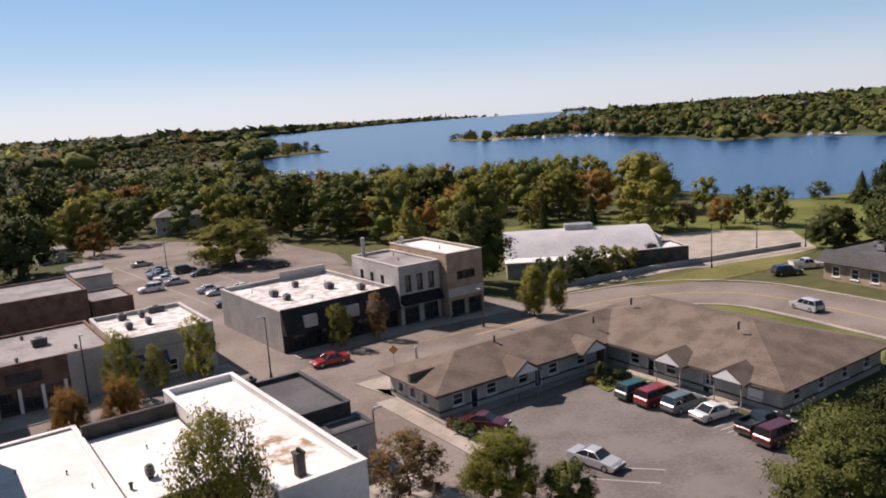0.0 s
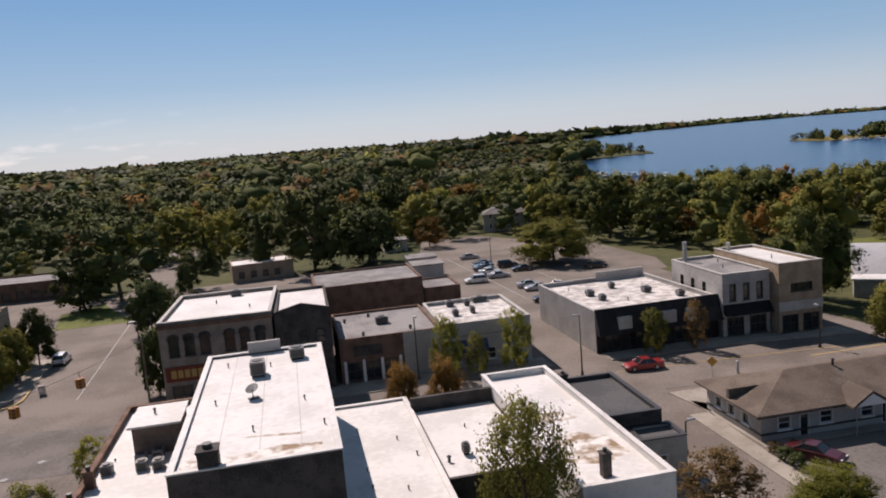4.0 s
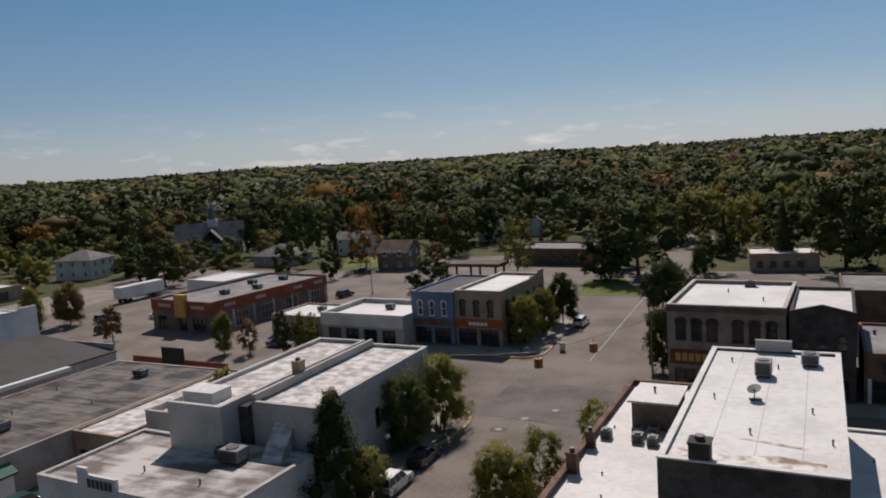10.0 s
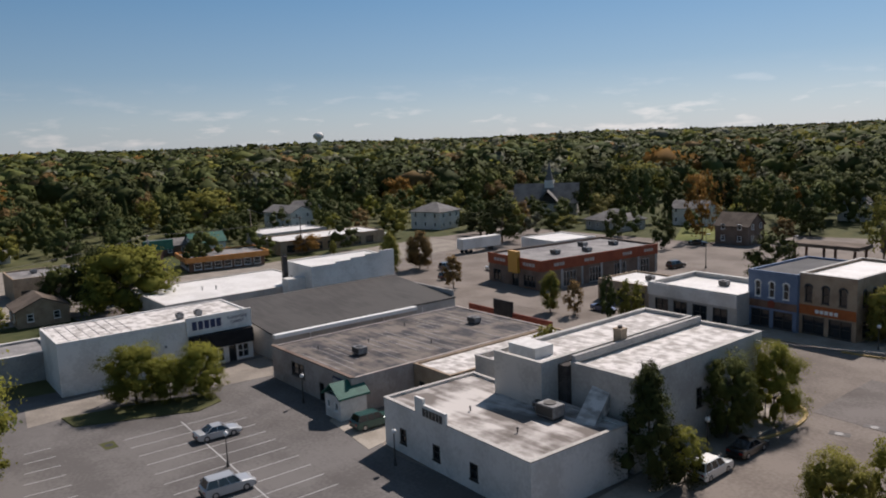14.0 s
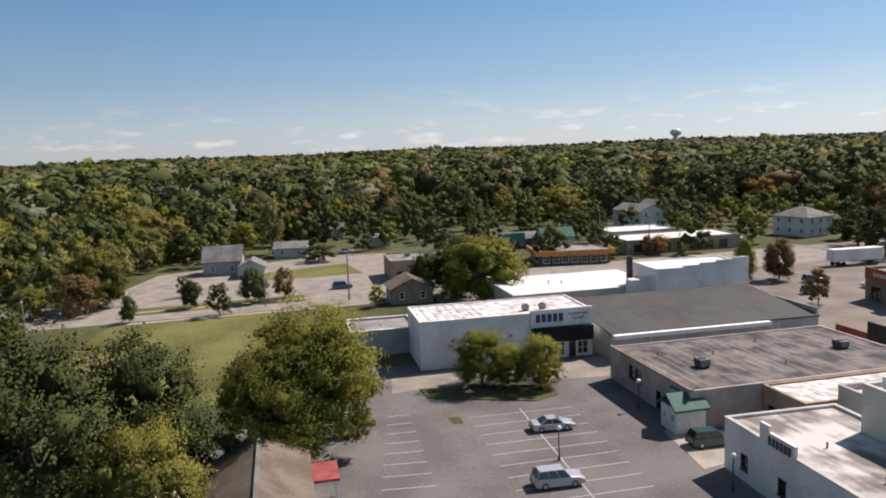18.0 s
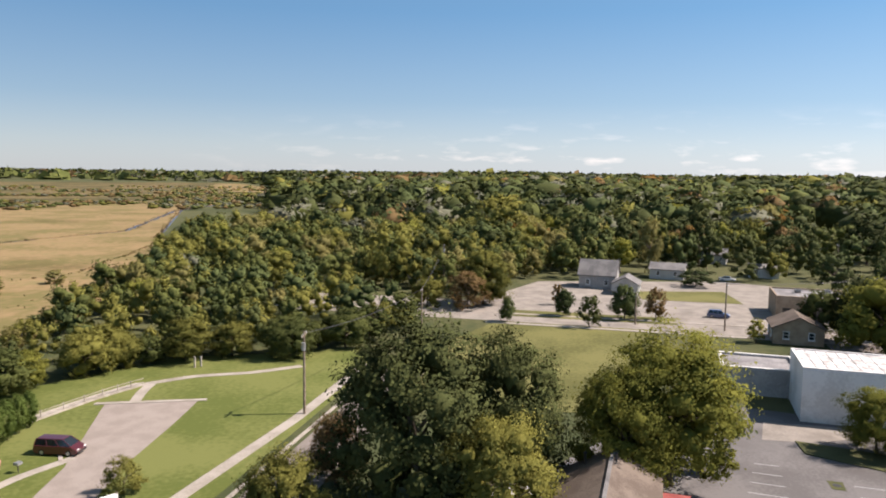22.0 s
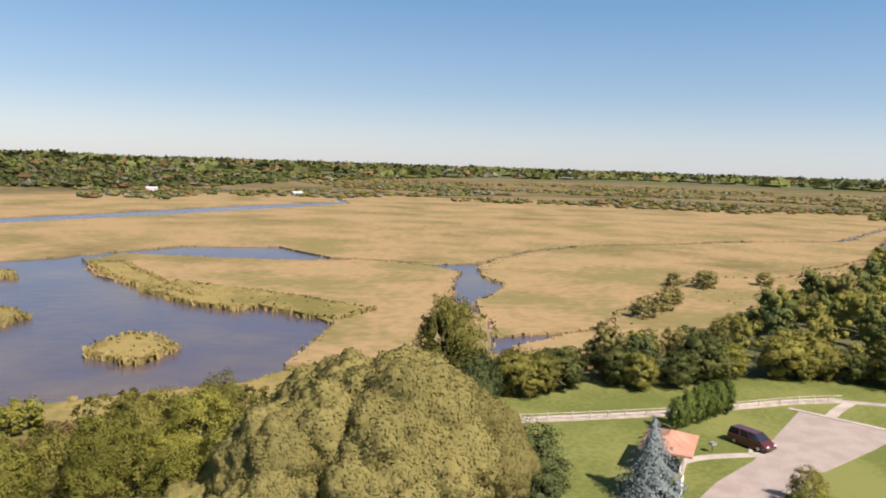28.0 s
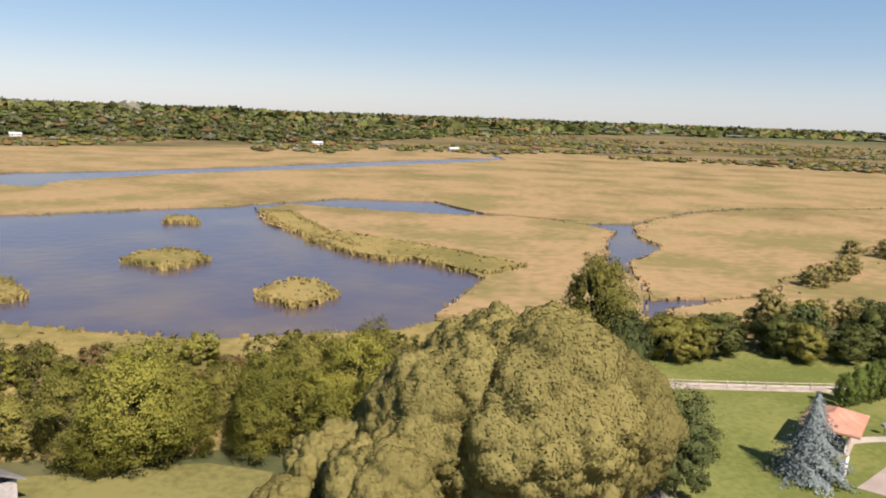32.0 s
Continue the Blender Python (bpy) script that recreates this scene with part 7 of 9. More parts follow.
_g = building("office_building", "long low building with a brown roof edge", -60, -40, 181, 195, 4.2, brown_brick, grey_roof, 0.4, -6, None, row("S", 2, 3, 6, 1.8, 0.6, 2.4, "window", trim_dark))
_c = thing("drive_canopy", pose(-62, 158, 0, 0, 0, -4), "flat brown drive-through canopy on posts", "canopy")
part("roof", box(-7, 7, -3, 3, 3.6, 4.3), shingle, _c)
for _x in (-6, 0, 6):
    for _y in (-2.4, 2.4):
        part("post", box(_x - 0.2, _x + 0.2, _y - 0.2, _y + 0.2, 0, 3.6), brown_brick, _c)


def church():
    ob = thing("church", pose(-180, 208, 0, 0, 0, 35), "grey-roofed church with a slender white steeple", "church")
    part("wall", box(-11, 11, -6, 6, -0.2, 4.2), light_wall, ob)
    part("roof", gable_roof(22, 12, 4.2, 11.0, 0.6), shingle_grey, ob)
    part("transept", box(-3, 5, -10, 10, -0.2, 4.2), light_wall, ob)
    part("roof", gable_roof(20, 8, 4.2, 9.0, 0.5), shingle_grey, ob, at=pose(1, 0, 0, 0, 0, 90))
    part("steeple_base", box(-1.6, 1.6, -1.6, 1.6, 8.0, 12.0), white_paint, ob, at=pose(1, 0, 0))
    part("spire", rod((1, 0, 12), (1, 0, 18.5), 1.5, 0.05, 8), shingle_grey, ob)
    for s in (-1, 1):
        for i in range(5):
            part("window", box(-9 + i * 4.2, -7.8 + i * 4.2, s * 6.05 - 0.06, s * 6.05 + 0.06, 1.2, 3.4), glass, ob)
    return ob


church()
house("church hall with a dark steep roof", -196, 214, 14, 9, 3.4, 30, light_wall, shingle_grey, 4.2)


def water_tower():
    x, y = -1050.0, 662.0
    ob = thing("water_tower", pose(x, y, float(rise(x, y))), "white round water tower above the woods", "water tower")
    bm = bmesh.new()
    bmesh.ops.create_uvsphere(bm, u_segments=28, v_segments=16, radius=1.0)
    for v in bm.verts:
        v.co = Vector((v.co.x * 8.6, v.co.y * 8.6, 30 + v.co.z * 6.2))
    part("tank", bm, white_paint, ob)
    part("stem", rod((0, 0, 0), (0, 0, 25), 2.2, 1.8, 16), white_paint, ob)
    part("skirt", rod((0, 0, 20), (0, 0, 25.5), 1.9, 4.6, 16), white_paint, ob)
    return ob


water_tower()

# the house below the maples
def near_house():
    ob = thing("house", pose(-56.3, 0.3, 0, 0, 0, -3), "house with a grey-brown gabled roof and red metal porch", "house")
    shell(ob, -7, 6.5, -3.6, 3.6, 3.4, light_wall, row("N", 2, 3, 4, 1.0, 1.0, 2.2) + row("S", 2, 3, 4, 1.0, 1.0, 2.2))
    for x in (-7, 6.3):
        bm = bmesh.new()
        prism([(-3.6, 3.4), (3.6, 3.4), (0, 5.5)], 0, 0.2, bm)
        part("gable", bm, light_wall, ob, at=pose(x + (0.2 if x < 0 else 0), 0, 0, 90, 0, 90))
    part("roof", gable_roof(13.5, 7.2, 3.4, 5.7, 0.5), shingle, ob)
    part("ridge_cap", box(-7.5, 7.0, -0.15, 0.15, 5.66, 5.76), shingle_grey, ob)
    part("porch_roof", box(-5.2, -1.5, 3.9, 6.2, 2.9, 3.1), red_metal, ob, "red metal porch roof")
    for x in (-5.0, -1.7):
        part("porch_post", box(x - 0.07, x + 0.07, 5.9, 6.05, 0, 2.9), trim_white, ob)
    return ob


near_house()
_n = building("shed", "small shed with a flat white roof", -61.5, -56, -9.5, -5.0, 3.0, light_wall, white_roof, 0.05, -3)
for _x, _y, _z in ((-62.4, -1.6, 4.5), (-61.0, 0.9, 5.2)):
    vent(_x, _y, _z, 1.2, 0.16)
_s = thing("shed", pose(19.5, -53.5, 0, 0, 0, 140), "grey boarded shed with a shingled roof by the thicket", "shed")
shell(_s, -3.5, 3.5, -2.6, 2.6, 2.3, grey_wall, [("S", 2.5, 3.6, 0.9, 1.8, "window")])
part("roof", gable_roof(7, 5.2, 2.3, 4.0, 0.4), shingle_grey, _s)

# low growth between the thicket and the pond
_rng = random.Random(77)
for _i in range(170):
    _x, _y = _rng.uniform(-32, 50), _rng.uniform(-84, -60)
    _w = _rng.uniform(2.2, 5.0)
    tree(_x, _y, _w * _rng.uniform(0.7, 1.15), _w, _rng.choice((L_YELLOW, L_BROWN, L_WILLOW, L_LIME, L_YELLOW, L_WILLOW)), _rng.choice(("round", "airy", "airy")), 1, rnd=_rng, group="shore shrubs", label="low loose shrub of the pond shore")
# single trees: x, y, height, crown width, foliage, shape, level of detail
PLANTED = [
    (14.7, 41.7, 13.0, 7.4, L_YELLOW, "weeping", 3), (15.6, 37.2, 4.2, 4.4, L_BROWN, "round", 0), (18.0, 38.4, 5.6, 4.4, L_DARK, "round", 0), (11.6, 39.4, 3.0, 3.0, L_GREEN, "round", 0), (33, 36.5, 6.2, 6.5, L_LIME, "round", 0), (36.2, 33.2, 3.8, 4.2, L_MAPLE, "round", 0), (29.5, 43, 5.0, 6.4, L_BROWN, "airy", 0),
    (12.0, 66.5, 8.0, 4.0, L_ORANGE, "round", 0), (16.2, 66.5, 7.8, 4.0, L_ORANGE, "round", 0), (20.5, 81.8, 8.0, 4.0, L_LIME, "airy", 0), (24, 81.5, 5.5, 2.8, L_YELLOW, "airy", 0), (28.5, 81, 8.0, 4.2, L_LIME, "airy", 0),
    (45.5, 79, 6.0, 3.4, L_YELLOW, "airy", 0), (51, 78.6, 6.5, 3.0, L_BROWN, "airy", 0),
    (62, 148, 10.0, 18.0, L_GREEN, "round", 0), (45.5, 192, 9.0, 9.0, L_ORANGE, "round", 0), (77.5, 90, 15.0, 12.5, L_DARK, "round", 0),
    (71, 70.5, 7.0, 5.0, L_YELLOW, "column", 0), (75, 70, 6.0, 3.8, L_YELLOW, "column", 0),
    (42.5, 17.5, 9.4, 9.5, L_MAPLE, "round", 0), (48.5, 20, 7.6, 8, L_MAPLE, "round", 0), (54, 18.5, 8, 9, L_DARK, "round", 0), (62, 18, 6.5, 8, L_DARK, "round", 0), (46, 13, 8, 8, L_MAPLE, "round", 0),
    (83, 22, 9, 8, L_GREEN, "column", 0), (80, 14, 9, 9, L_DARK, "round", 0), (72, 22, 5, 5, L_GREEN, "round", 1),
    (119, 40, 13, 12, L_DARK, "round", 0), (127, 44, 15, 13, L_DARK, "round", 0), (134, 50, 13, 12, L_GREEN, "round", 1), (125, 35, 14, 12, L_DARK, "cone", 1), (112, 26, 12, 11, L_GREEN, "round", 1), (138, 40, 14, 13, L_GREEN, "round", 1),
    (136, 99, 12.4, 15.5, L_GREEN, "round", 0), (141, 93, 6.4, 6.1, L_BROWN, "round", 0), (146, 88, 7.3, 6.6, L_ORANGE, "round", 0), (171, 108, 9.0, 7.7, L_GREEN, "round", 1), (154, 87, 9.1, 7.1, L_DARK, "round", 0), (153, 80, 9.4, 9.0, L_DARK, "round", 0), (197, 91, 5.1, 6.6, L_DARK, "round", 1),
    (193, 79, 8.1, 9.1, L_DARK, "cone", 1), (134, 59, 8.4, 9.4, L_DARK, "round", 0), (145, 54, 16.9, 8.1, L_DARK, "round", 0), (138, 117, 7.5, 6.5, L_DARK, "cone", 0), (125, 120, 8.6, 4.4, L_DARK, "cone", 0), (140, 148, 14.2, 14.3, L_GREEN, "round", 1), (139, 128, 14.3, 15.7, L_GREEN, "round", 1),
    (118, 151, 15.3, 18.4, L_DARK, "round", 1), (112, 158, 15.5, 14.0, L_GREEN, "round", 1), (167, 137, 8.8, 6.9, L_DARK, "cone", 1), (169, 132, 8.3, 5.8, L_DARK, "cone", 1), (128, 127, 8.5, 7.2, L_GREEN, "round", 0), (87, 236, 18.9, 24.0, L_DARK, "round", 1), (81, 191, 11.8, 14.9, L_GREEN, "round", 1),
    (87, 171, 17.8, 16.8, L_MAPLE, "round", 1), (91, 155, 13.7, 14.4, L_MAPLE, "round", 0), (102, 160, 8.3, 13.7, L_ORANGE, "round", 1), (83, 279, 11.7, 16.2, L_ORANGE, "round", 1), (48, 225, 15.7, 16.5, L_DARK, "round", 1), (27, 178, 14.4, 17.3, L_GREEN, "round", 0),
    # the cross street
    (-141.1, 144.6, 13, 12.5, L_DARK, "round", 0), (-155.6, 202.7, 16.8, 13, L_DARK, "round", 1), (-160.8, 221.9, 17, 12, L_DARK, "round", 1), (-112.9, 179.8, 13.2, 3.7, L_DARK, "column", 1), (-82, 196.2, 8.1, 8, L_DARK, "round", 1), (-168.6, 158, 6.7, 7.6, L_DARK, "round", 1), (-134.1, 198.5, 19, 12.2, L_GREEN, "round", 1), (-205.5, 200.6, 18, 17, L_MAPLE, "round", 1), (-96.2, 191, 14, 8, L_DARK, "round", 1), (-125.5, 233.4, 15.5, 10, L_DARK, "round", 1), (-213, 216, 20, 17, L_DARK, "round", 1),
    (-33.0, 50.2, 10.2, 6.8, L_DARK, "pointed", 4), (-32.8, 62.5, 8.4, 6.0, L_MAPLE, "round", 0), (-31.6, 69.2, 8.4, 5.8, L_LIME, "round", 0), (-30.9, 52.0, 4.8, 3.6, L_LIME, "airy", 0),
    (-18.6, 50.2, 7.2, 5.6, L_YELLOW, "round", 0), (-16.6, 54.6, 7.0, 4.2, L_LIME, "airy", 0), (-14.9, 66.4, 5.6, 4.0, L_LIME, "airy", 0),
    (-33.5, 104, 8, 5.8, L_YELLOW, "round", 0), (-32.5, 110, 8, 5.4, L_YELLOW, "round", 0), (-31.5, 118, 9, 5.8, L_DARK, "round", 0), (-12.5, 93, 9, 5, L_GREEN, "round", 0), (-12.5, 103, 7.5, 4.5, L_YELLOW, "round", 1),
    (-17, 128, 10, 8, L_GREEN, "round", 0),
    # the west
    (-84.5, 27.3, 7.4, 8.4, L_LIME, "round", 4), (-83, 30.5, 5.5, 5.0, L_LIME, "round", 4), (-81.6, 33.6, 6.8, 6.4, L_LIME, "round", 4),
    (-58, -15, 17.5, 16.5, L_DARK, "round", 0), (-64, -8.5, 15.5, 12, L_DARK, "round", 0), (-55, -7.5, 11, 9, L_YELLOW, "round", 0), (-50, -23, 8.5, 7, L_YELLOW, "round", 0), (-63, -24, 7, 6, L_BROWN, "round", 0),
    (-70.4, 5.8, 15.5, 15.0, L_LIME, "round", 0), (-66, 1.5, 13, 11, L_LIME, "round", 0), (-76, 9, 11, 9, L_GREEN, "round", 1),
    (-131, 43, 13.5, 17, L_LIME, "round", 0), (-140, 41, 13, 11, L_DARK, "round", 0), (-146, 36, 9, 8, L_MAPLE, "round", 0), (-146, 50, 11, 9, L_GREEN, "round", 1),
    (-152, -10, 6, 4.5, L_GREEN, "round", 0), (-152, 2, 7.5, 6, L_GREEN, "round", 0), (-153, 8, 7, 5, L_BROWN, "round", 1), (-165, -12, 5, 3.2, L_BROWN, "round", 1), (-137, 24, 4.5, 4, L_YELLOW, "round", 1),
    (-57.5, 66, 6, 5, L_YELLOW, "column", 1), (-78, 90.5, 6.5, 4.2, L_YELLOW, "column", 0), (-74, 91.5, 5.5, 4.0, L_BROWN, "column", 1), (-68, 92, 7.0, 3.5, L_GREEN, "column", 1), (-64.5, 93, 7.0, 5.0, L_YELLOW, "round", 1),
    (-127, 96, 9, 5.5, L_YELLOW, "column", 0), (-105, 94, 7, 5, L_BROWN, "round", 1),
    (-44.3, -47.4, 7.4, 7.6, L_SPRUCE, "cone", 0), (-56, -41, 3.4, 4.0, L_YELLOW, "airy", 0),
    # among the houses
    (-109, 175, 9.0, 3.3, L_DARK, "cone", 1), (-101, 177, 18.9, 10.2, L_ORANGE, "airy", 1), (-171, 248, 17.6, 26.1, L_YELLOW, "round", 1), (-87, 205, 14.3, 12.2, L_GREEN, "round", 1), (-82, 182, 6.6, 6.4, L_BROWN, "round", 1), (-55, 167, 14.4, 8.9, L_YELLOW, "airy", 0), (-147, 289, 18.5, 9.0, L_ORANGE, "airy", 1), (-157, 152, 7.7, 13.1, L_DARK, "round", 1),
    (-177, 179, 8.4, 13.8, L_DARK, "round", 1), (-279, 256, 14.0, 15.6, L_BROWN, "round", 1), (-268, 272, 16.8, 18.2, L_DARK, "round", 1), (-158, 214, 11.7, 13.3, L_DARK, "round", 1), (-179, 211, 6.9, 6.6, L_DARK, "cone", 1), (-149, 179, 4.1, 11.7, L_YELLOW, "round", 1), (-27, 166, 19.3, 22.2, L_GREEN, "round", 0), (-19, 221, 16.5, 19.4, L_YELLOW, "round", 1),
    (-11, 193, 10.1, 8.5, L_DARK, "cone", 1), (-8, 204, 15.2, 10.9, L_YELLOW, "round", 1), (2, 179, 14.8, 9.6, L_DARK, "cone", 0), (14, 176, 21.2, 20.7, L_DARK, "round", 0), (28, 173, 14.8, 13.7, L_GREEN, "round", 0), (43, 225, 18.2, 14.6, L_DARK, "round", 1), (-18, 145, 6.6, 6.5, L_GREEN, "round", 0), (-14, 163, 7.3, 3.9, L_GREEN, "round", 0),
    (-161, -28, 12.7, 12.9, L_YELLOW, "round", 0), (-154, -30, 8.4, 9.5, L_BROWN, "airy", 0), (-155, -39, 6.6, 8.1, L_YELLOW, "round", 0), (-143, -20, 5.1, 3.4, L_GREEN, "round", 0), (-177, -54, 17.7, 15.2, L_YELLOW, "round", 0), (-206, -71, 12.8, 14.9, L_DARK, "round", 1), (-276, -112, 15.3, 16.3, L_DARK, "round", 1), (-274, -33, 11.7, 20.2, L_ORANGE, "round", 1),
    (-231, -9, 19.1, 15.9, L_GREEN, "round", 1), (-226, 9, 17.9, 9.4, L_WILLOW, "round", 1), (-276, -43, 22.7, 22.9, L_YELLOW, "round", 1), (-248, 25, 19.7, 12.5, L_DARK, "round", 1), (-203, 20, 4.8, 10.3, L_GREEN, "round", 1), (-273, 80, 16.6, 19.4, L_DARK, "round", 1), (-268, 97, 11.8, 9.1, L_YELLOW, "round", 1), (-261, 87, 13.6, 7.4, L_DARK, "cone", 1),
    (-243, 107, 15.7, 23.1, L_YELLOW, "round", 1), (-249, 125, 6.7, 7.1, L_DARK, "round", 1), (-267, 144, 17.6, 20.7, L_GREEN, "round", 1), (-275, 170, 20.3, 17.7, L_DARK, "round", 1), (-270, 186, 19.3, 22.4, L_GREEN, "round", 1), (-171, 102, 5.3, 8.3, L_ORANGE, "round", 1), (-160, 103, 4.1, 3.0, L_YELLOW, "column", 1), (-127, 104, 9.0, 6.8, L_BROWN, "round", 0),
    (-202, 52, 11.2, 10.5, L_GREEN, "round", 1), (-284, 45, 15.6, 11.9, L_YELLOW, "round", 1), (-280, 56, 16.7, 12.9, L_GREEN, "round", 1),
    # the riverside thicket
    (-19, -45.5, 17.0, 17, L_WILLOW, "round", 3), (-12.5, -46, 14, 12, L_WILLOW, "round", 3), (-25.5, -46, 14, 11, L_WILLOW, "round", 3), (-8, -41.5, 9.5, 9, L_WILLOW, "round", 3), (-6.0, -47.5, 8.0, 7.5, L_WILLOW, "round", 3), (-2.5, -44.5, 5.5, 6.5, L_WILLOW, "round", 3), (-11, -52, 9.0, 8.0, L_WILLOW, "round", 3), (-18, -54, 14, 12, L_WILLOW, "round", 3),
    (-31.5, -46.5, 9, 6.5, L_GREEN, "round", 0), (-35.5, -69, 15.0, 9, L_YELLOW, "round", 0), (-37, -66, 10, 7, L_GREEN, "round", 0),
    (8.4, -58.5, 10, 9.5, L_LIME, "airy", 4), (7.0, -60, 8.5, 8, L_YELLOW, "round", 0), (12.5, -60, 7.5, 7, L_YELLOW, "airy", 4), (4.6, -60, 7.5, 6, L_LIME, "airy", 4), (18.3, -62, 5.2, 6, L_YELLOW, "airy", 0), (17.5, -72, 6.5, 6, L_YELLOW, "airy", 0), (-2, -62, 8.0, 7.5, L_LIME, "airy", 4), (-4, -60, 6.0, 5.5, L_YELLOW, "airy", 0), (-5.5, -66, 8.5, 6.5, L_YELLOW, "airy", 4),
    (-9.5, -64, 9, 7.5, L_LIME, "airy", 4), (1, -70, 5, 5.5, L_BROWN, "airy", 0), (-12, -70, 8, 7, L_YELLOW, "airy", 4), (23, -69, 6.5, 6, L_YELLOW, "airy", 0), (29, -74, 7, 7, L_BROWN, "airy", 0), (36, -70, 8, 8, L_GREEN, "airy", 0), (44, -76, 7, 7, L_YELLOW, "airy", 0), (14, -66, 6.5, 6, L_LIME, "airy", 0), (25, -62, 6, 6.5, L_YELLOW, "airy", 0), (1.5, -64, 6.5, 6, L_YELLOW, "airy", 4), (-1, -58.5, 6.5, 6, L_LIME, "airy", 4), (-6.2, -60.5, 7, 6, L_LIME, "airy", 4), (-7, -55.5, 7, 6.5, L_LIME, "airy", 4), (10.5, -58, 6, 5.5, L_LIME, "airy", 4), (-11.5, -58, 8, 7, L_LIME, "airy", 4), (31, -64, 7.5, 7, L_LIME, "airy", 0),
]
EAST_TONE = {L_DARK: L_MAPLE, L_GREEN: L_YELLOW}
for _x, _y, _h, _w, _m, _s, _lv in PLANTED:
    _m = EAST_TONE.get(_m, _m) if _x > 60 and _y > 60 and _s != "cone" else _m
    tree(_x, _y, _h, _w, _m, _s, 1 if _lv == 0 and math.hypot(_x, _y) > 165 else (4 if _lv == 0 and math.hypot(_x, _y) < 80 and _h > 5 and _s == "round" else _lv))

WOOD_EAST = [(70, 208), (82, 174), (83, 142), (84, 122), (88, 112), (112, 118), (140, 112), (182, 112), (188, 128), (215, 170), (196, 215), (150, 235), (150, 320), (182, 380), (205, 470), (160, 480), (60, 310), (50, 230)]
WOOD_RIVER = [(-44, -77), (-70, -77), (-95, -70), (-103, -54), (-118, -42), (-140, -38), (-152, -62), (-172, -62), (-168, -28), (-205, -24), (-232, 0), (-262, 40), (-420, 40), (-540, -200), (-470, -285), (-274, -178), (-244, -150), (-160, -112), (-124, -98), (-96, -87), (-76, -83), (-60, -80), (-42, -78)]
CLEAR = [[(-106, 156), (-60, 140), (-34, 140), (-30, 200), (-62, 250), (-110, 196)], [(-170, 140), (-62, 90), (-60, 150), (-105, 190), (-190, 205), (-215, 170)], [(-245, 100), (-165, 60), (-165, 160), (-230, 175)], [(-216, -24), (-140, -24), (-140, 100), (-240, 95), (-222, 30)], [(-28, 100), (-10, 100), (-8, 215), (-26, 215)]]


def pick_foliage(rng, x, y):
    if x > 60:
        return rng.choices(WOOD_SLOTS, [16, 8, 26, 6, 2, 4, 30, 8, 0])[0]
    south = y < 0
    # away from the south the mix is darkened to paint in backlit shade
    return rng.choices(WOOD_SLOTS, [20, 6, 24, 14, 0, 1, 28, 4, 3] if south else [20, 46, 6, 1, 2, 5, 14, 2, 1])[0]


def plant_wood(rng, box4, cell, test, tall, single, label):
    """A wood: trees nearer than 'single' metres stand as things, the rest as one mass."""
    x0, x1, y0, y1 = box4
    rest = []
    for i in range(int((x1 - x0) / cell)):
        for j in range(int((y1 - y0) / cell)):
            x, y = x0 + (i + rng.random()) * cell, y0 + (j + rng.random()) * cell
            if not test(x, y):
                continue
            h = tall(x, y) * rng.uniform(0.78, 1.08) * (0.75 if rng.random() < 0.2 else 1)
            w, m = h * rng.uniform(0.75, 1.15), pick_foliage(rng, x, y)
            if math.hypot(x, y) < single:
                tree(x, y, h, w, m, "cone" if rng.random() < 0.04 else "round", 1, rnd=rng, group="trees of the wood")
            else:
                rest.append((x, y, h, w, m))
    if rest:
        joined_trees("woods", rest, label)


def in_any(x, y, outlines):
    return any(bool(inside(np.array(x), np.array(y), o)) for o in outlines)


def apart(x, y, gap):
    """True where no single tree stands within the gap."""
    return all(math.hypot(x - q[0], y - q[1]) > gap for q in PLANTED)


_rng = random.Random(21)
plant_wood(_rng, (45, 240, 105, 330), 10.5, lambda x, y: in_any(x, y, [WOOD_EAST]) and apart(x, y, 7), lambda x, y: min(16, 28.5 - 0.062 * math.hypot(x, y)), 150, "mixed green trees between the town and the lake")
plant_wood(_rng, (-300, -40, -190, 45), 7.8, lambda x, y: in_any(x, y, [WOOD_RIVER]) and math.hypot(x, y) < 300, lambda x, y: (4.6 if x > -105 else 6.6) + 1.5 * noise.noise((x * 0.03, y * 0.03, 0)) + 0.025 * math.hypot(x, y), 108, "mixed green trees along the marsh shore")
plant_wood(_rng, (-230, 60, 195, 330), 12.0, lambda x, y: math.hypot(x, y) < 330 and y > 205 - 0.1 * x and not in_any(x, y, CLEAR + [WOOD_EAST]) and apart(x, y, 8), lambda x, y: 14.5, 200, "mixed green trees among the houses")
plant_wood(_rng, (-330, -160, -30, 240), 13.5, lambda x, y: 205 < math.hypot(x, y) < 330 and not in_any(x, y, CLEAR + [WOOD_RIVER]) and apart(x, y, 8), lambda x, y: 13.5, 205, "mixed green trees among the western houses")


def free_spot(x, y, gap):
    """True where neither a street, a yard of asphalt nor a building stands within the gap."""
    if any(math.hypot(x - a, y - b) < r + gap for a, b, r in FOOT):
        return False
    return not in_any(x, y, ROADS)


plant_wood(_rng, (-260, 60, -25, 260), 12.0, lambda x, y: 118 < math.hypot(x, y) < 330 and in_any(x, y, CLEAR) and free_spot(x, y, 2.5) and apart(x, y, 7), lambda x, y: 10.0, 165, "garden trees among the houses of the town")


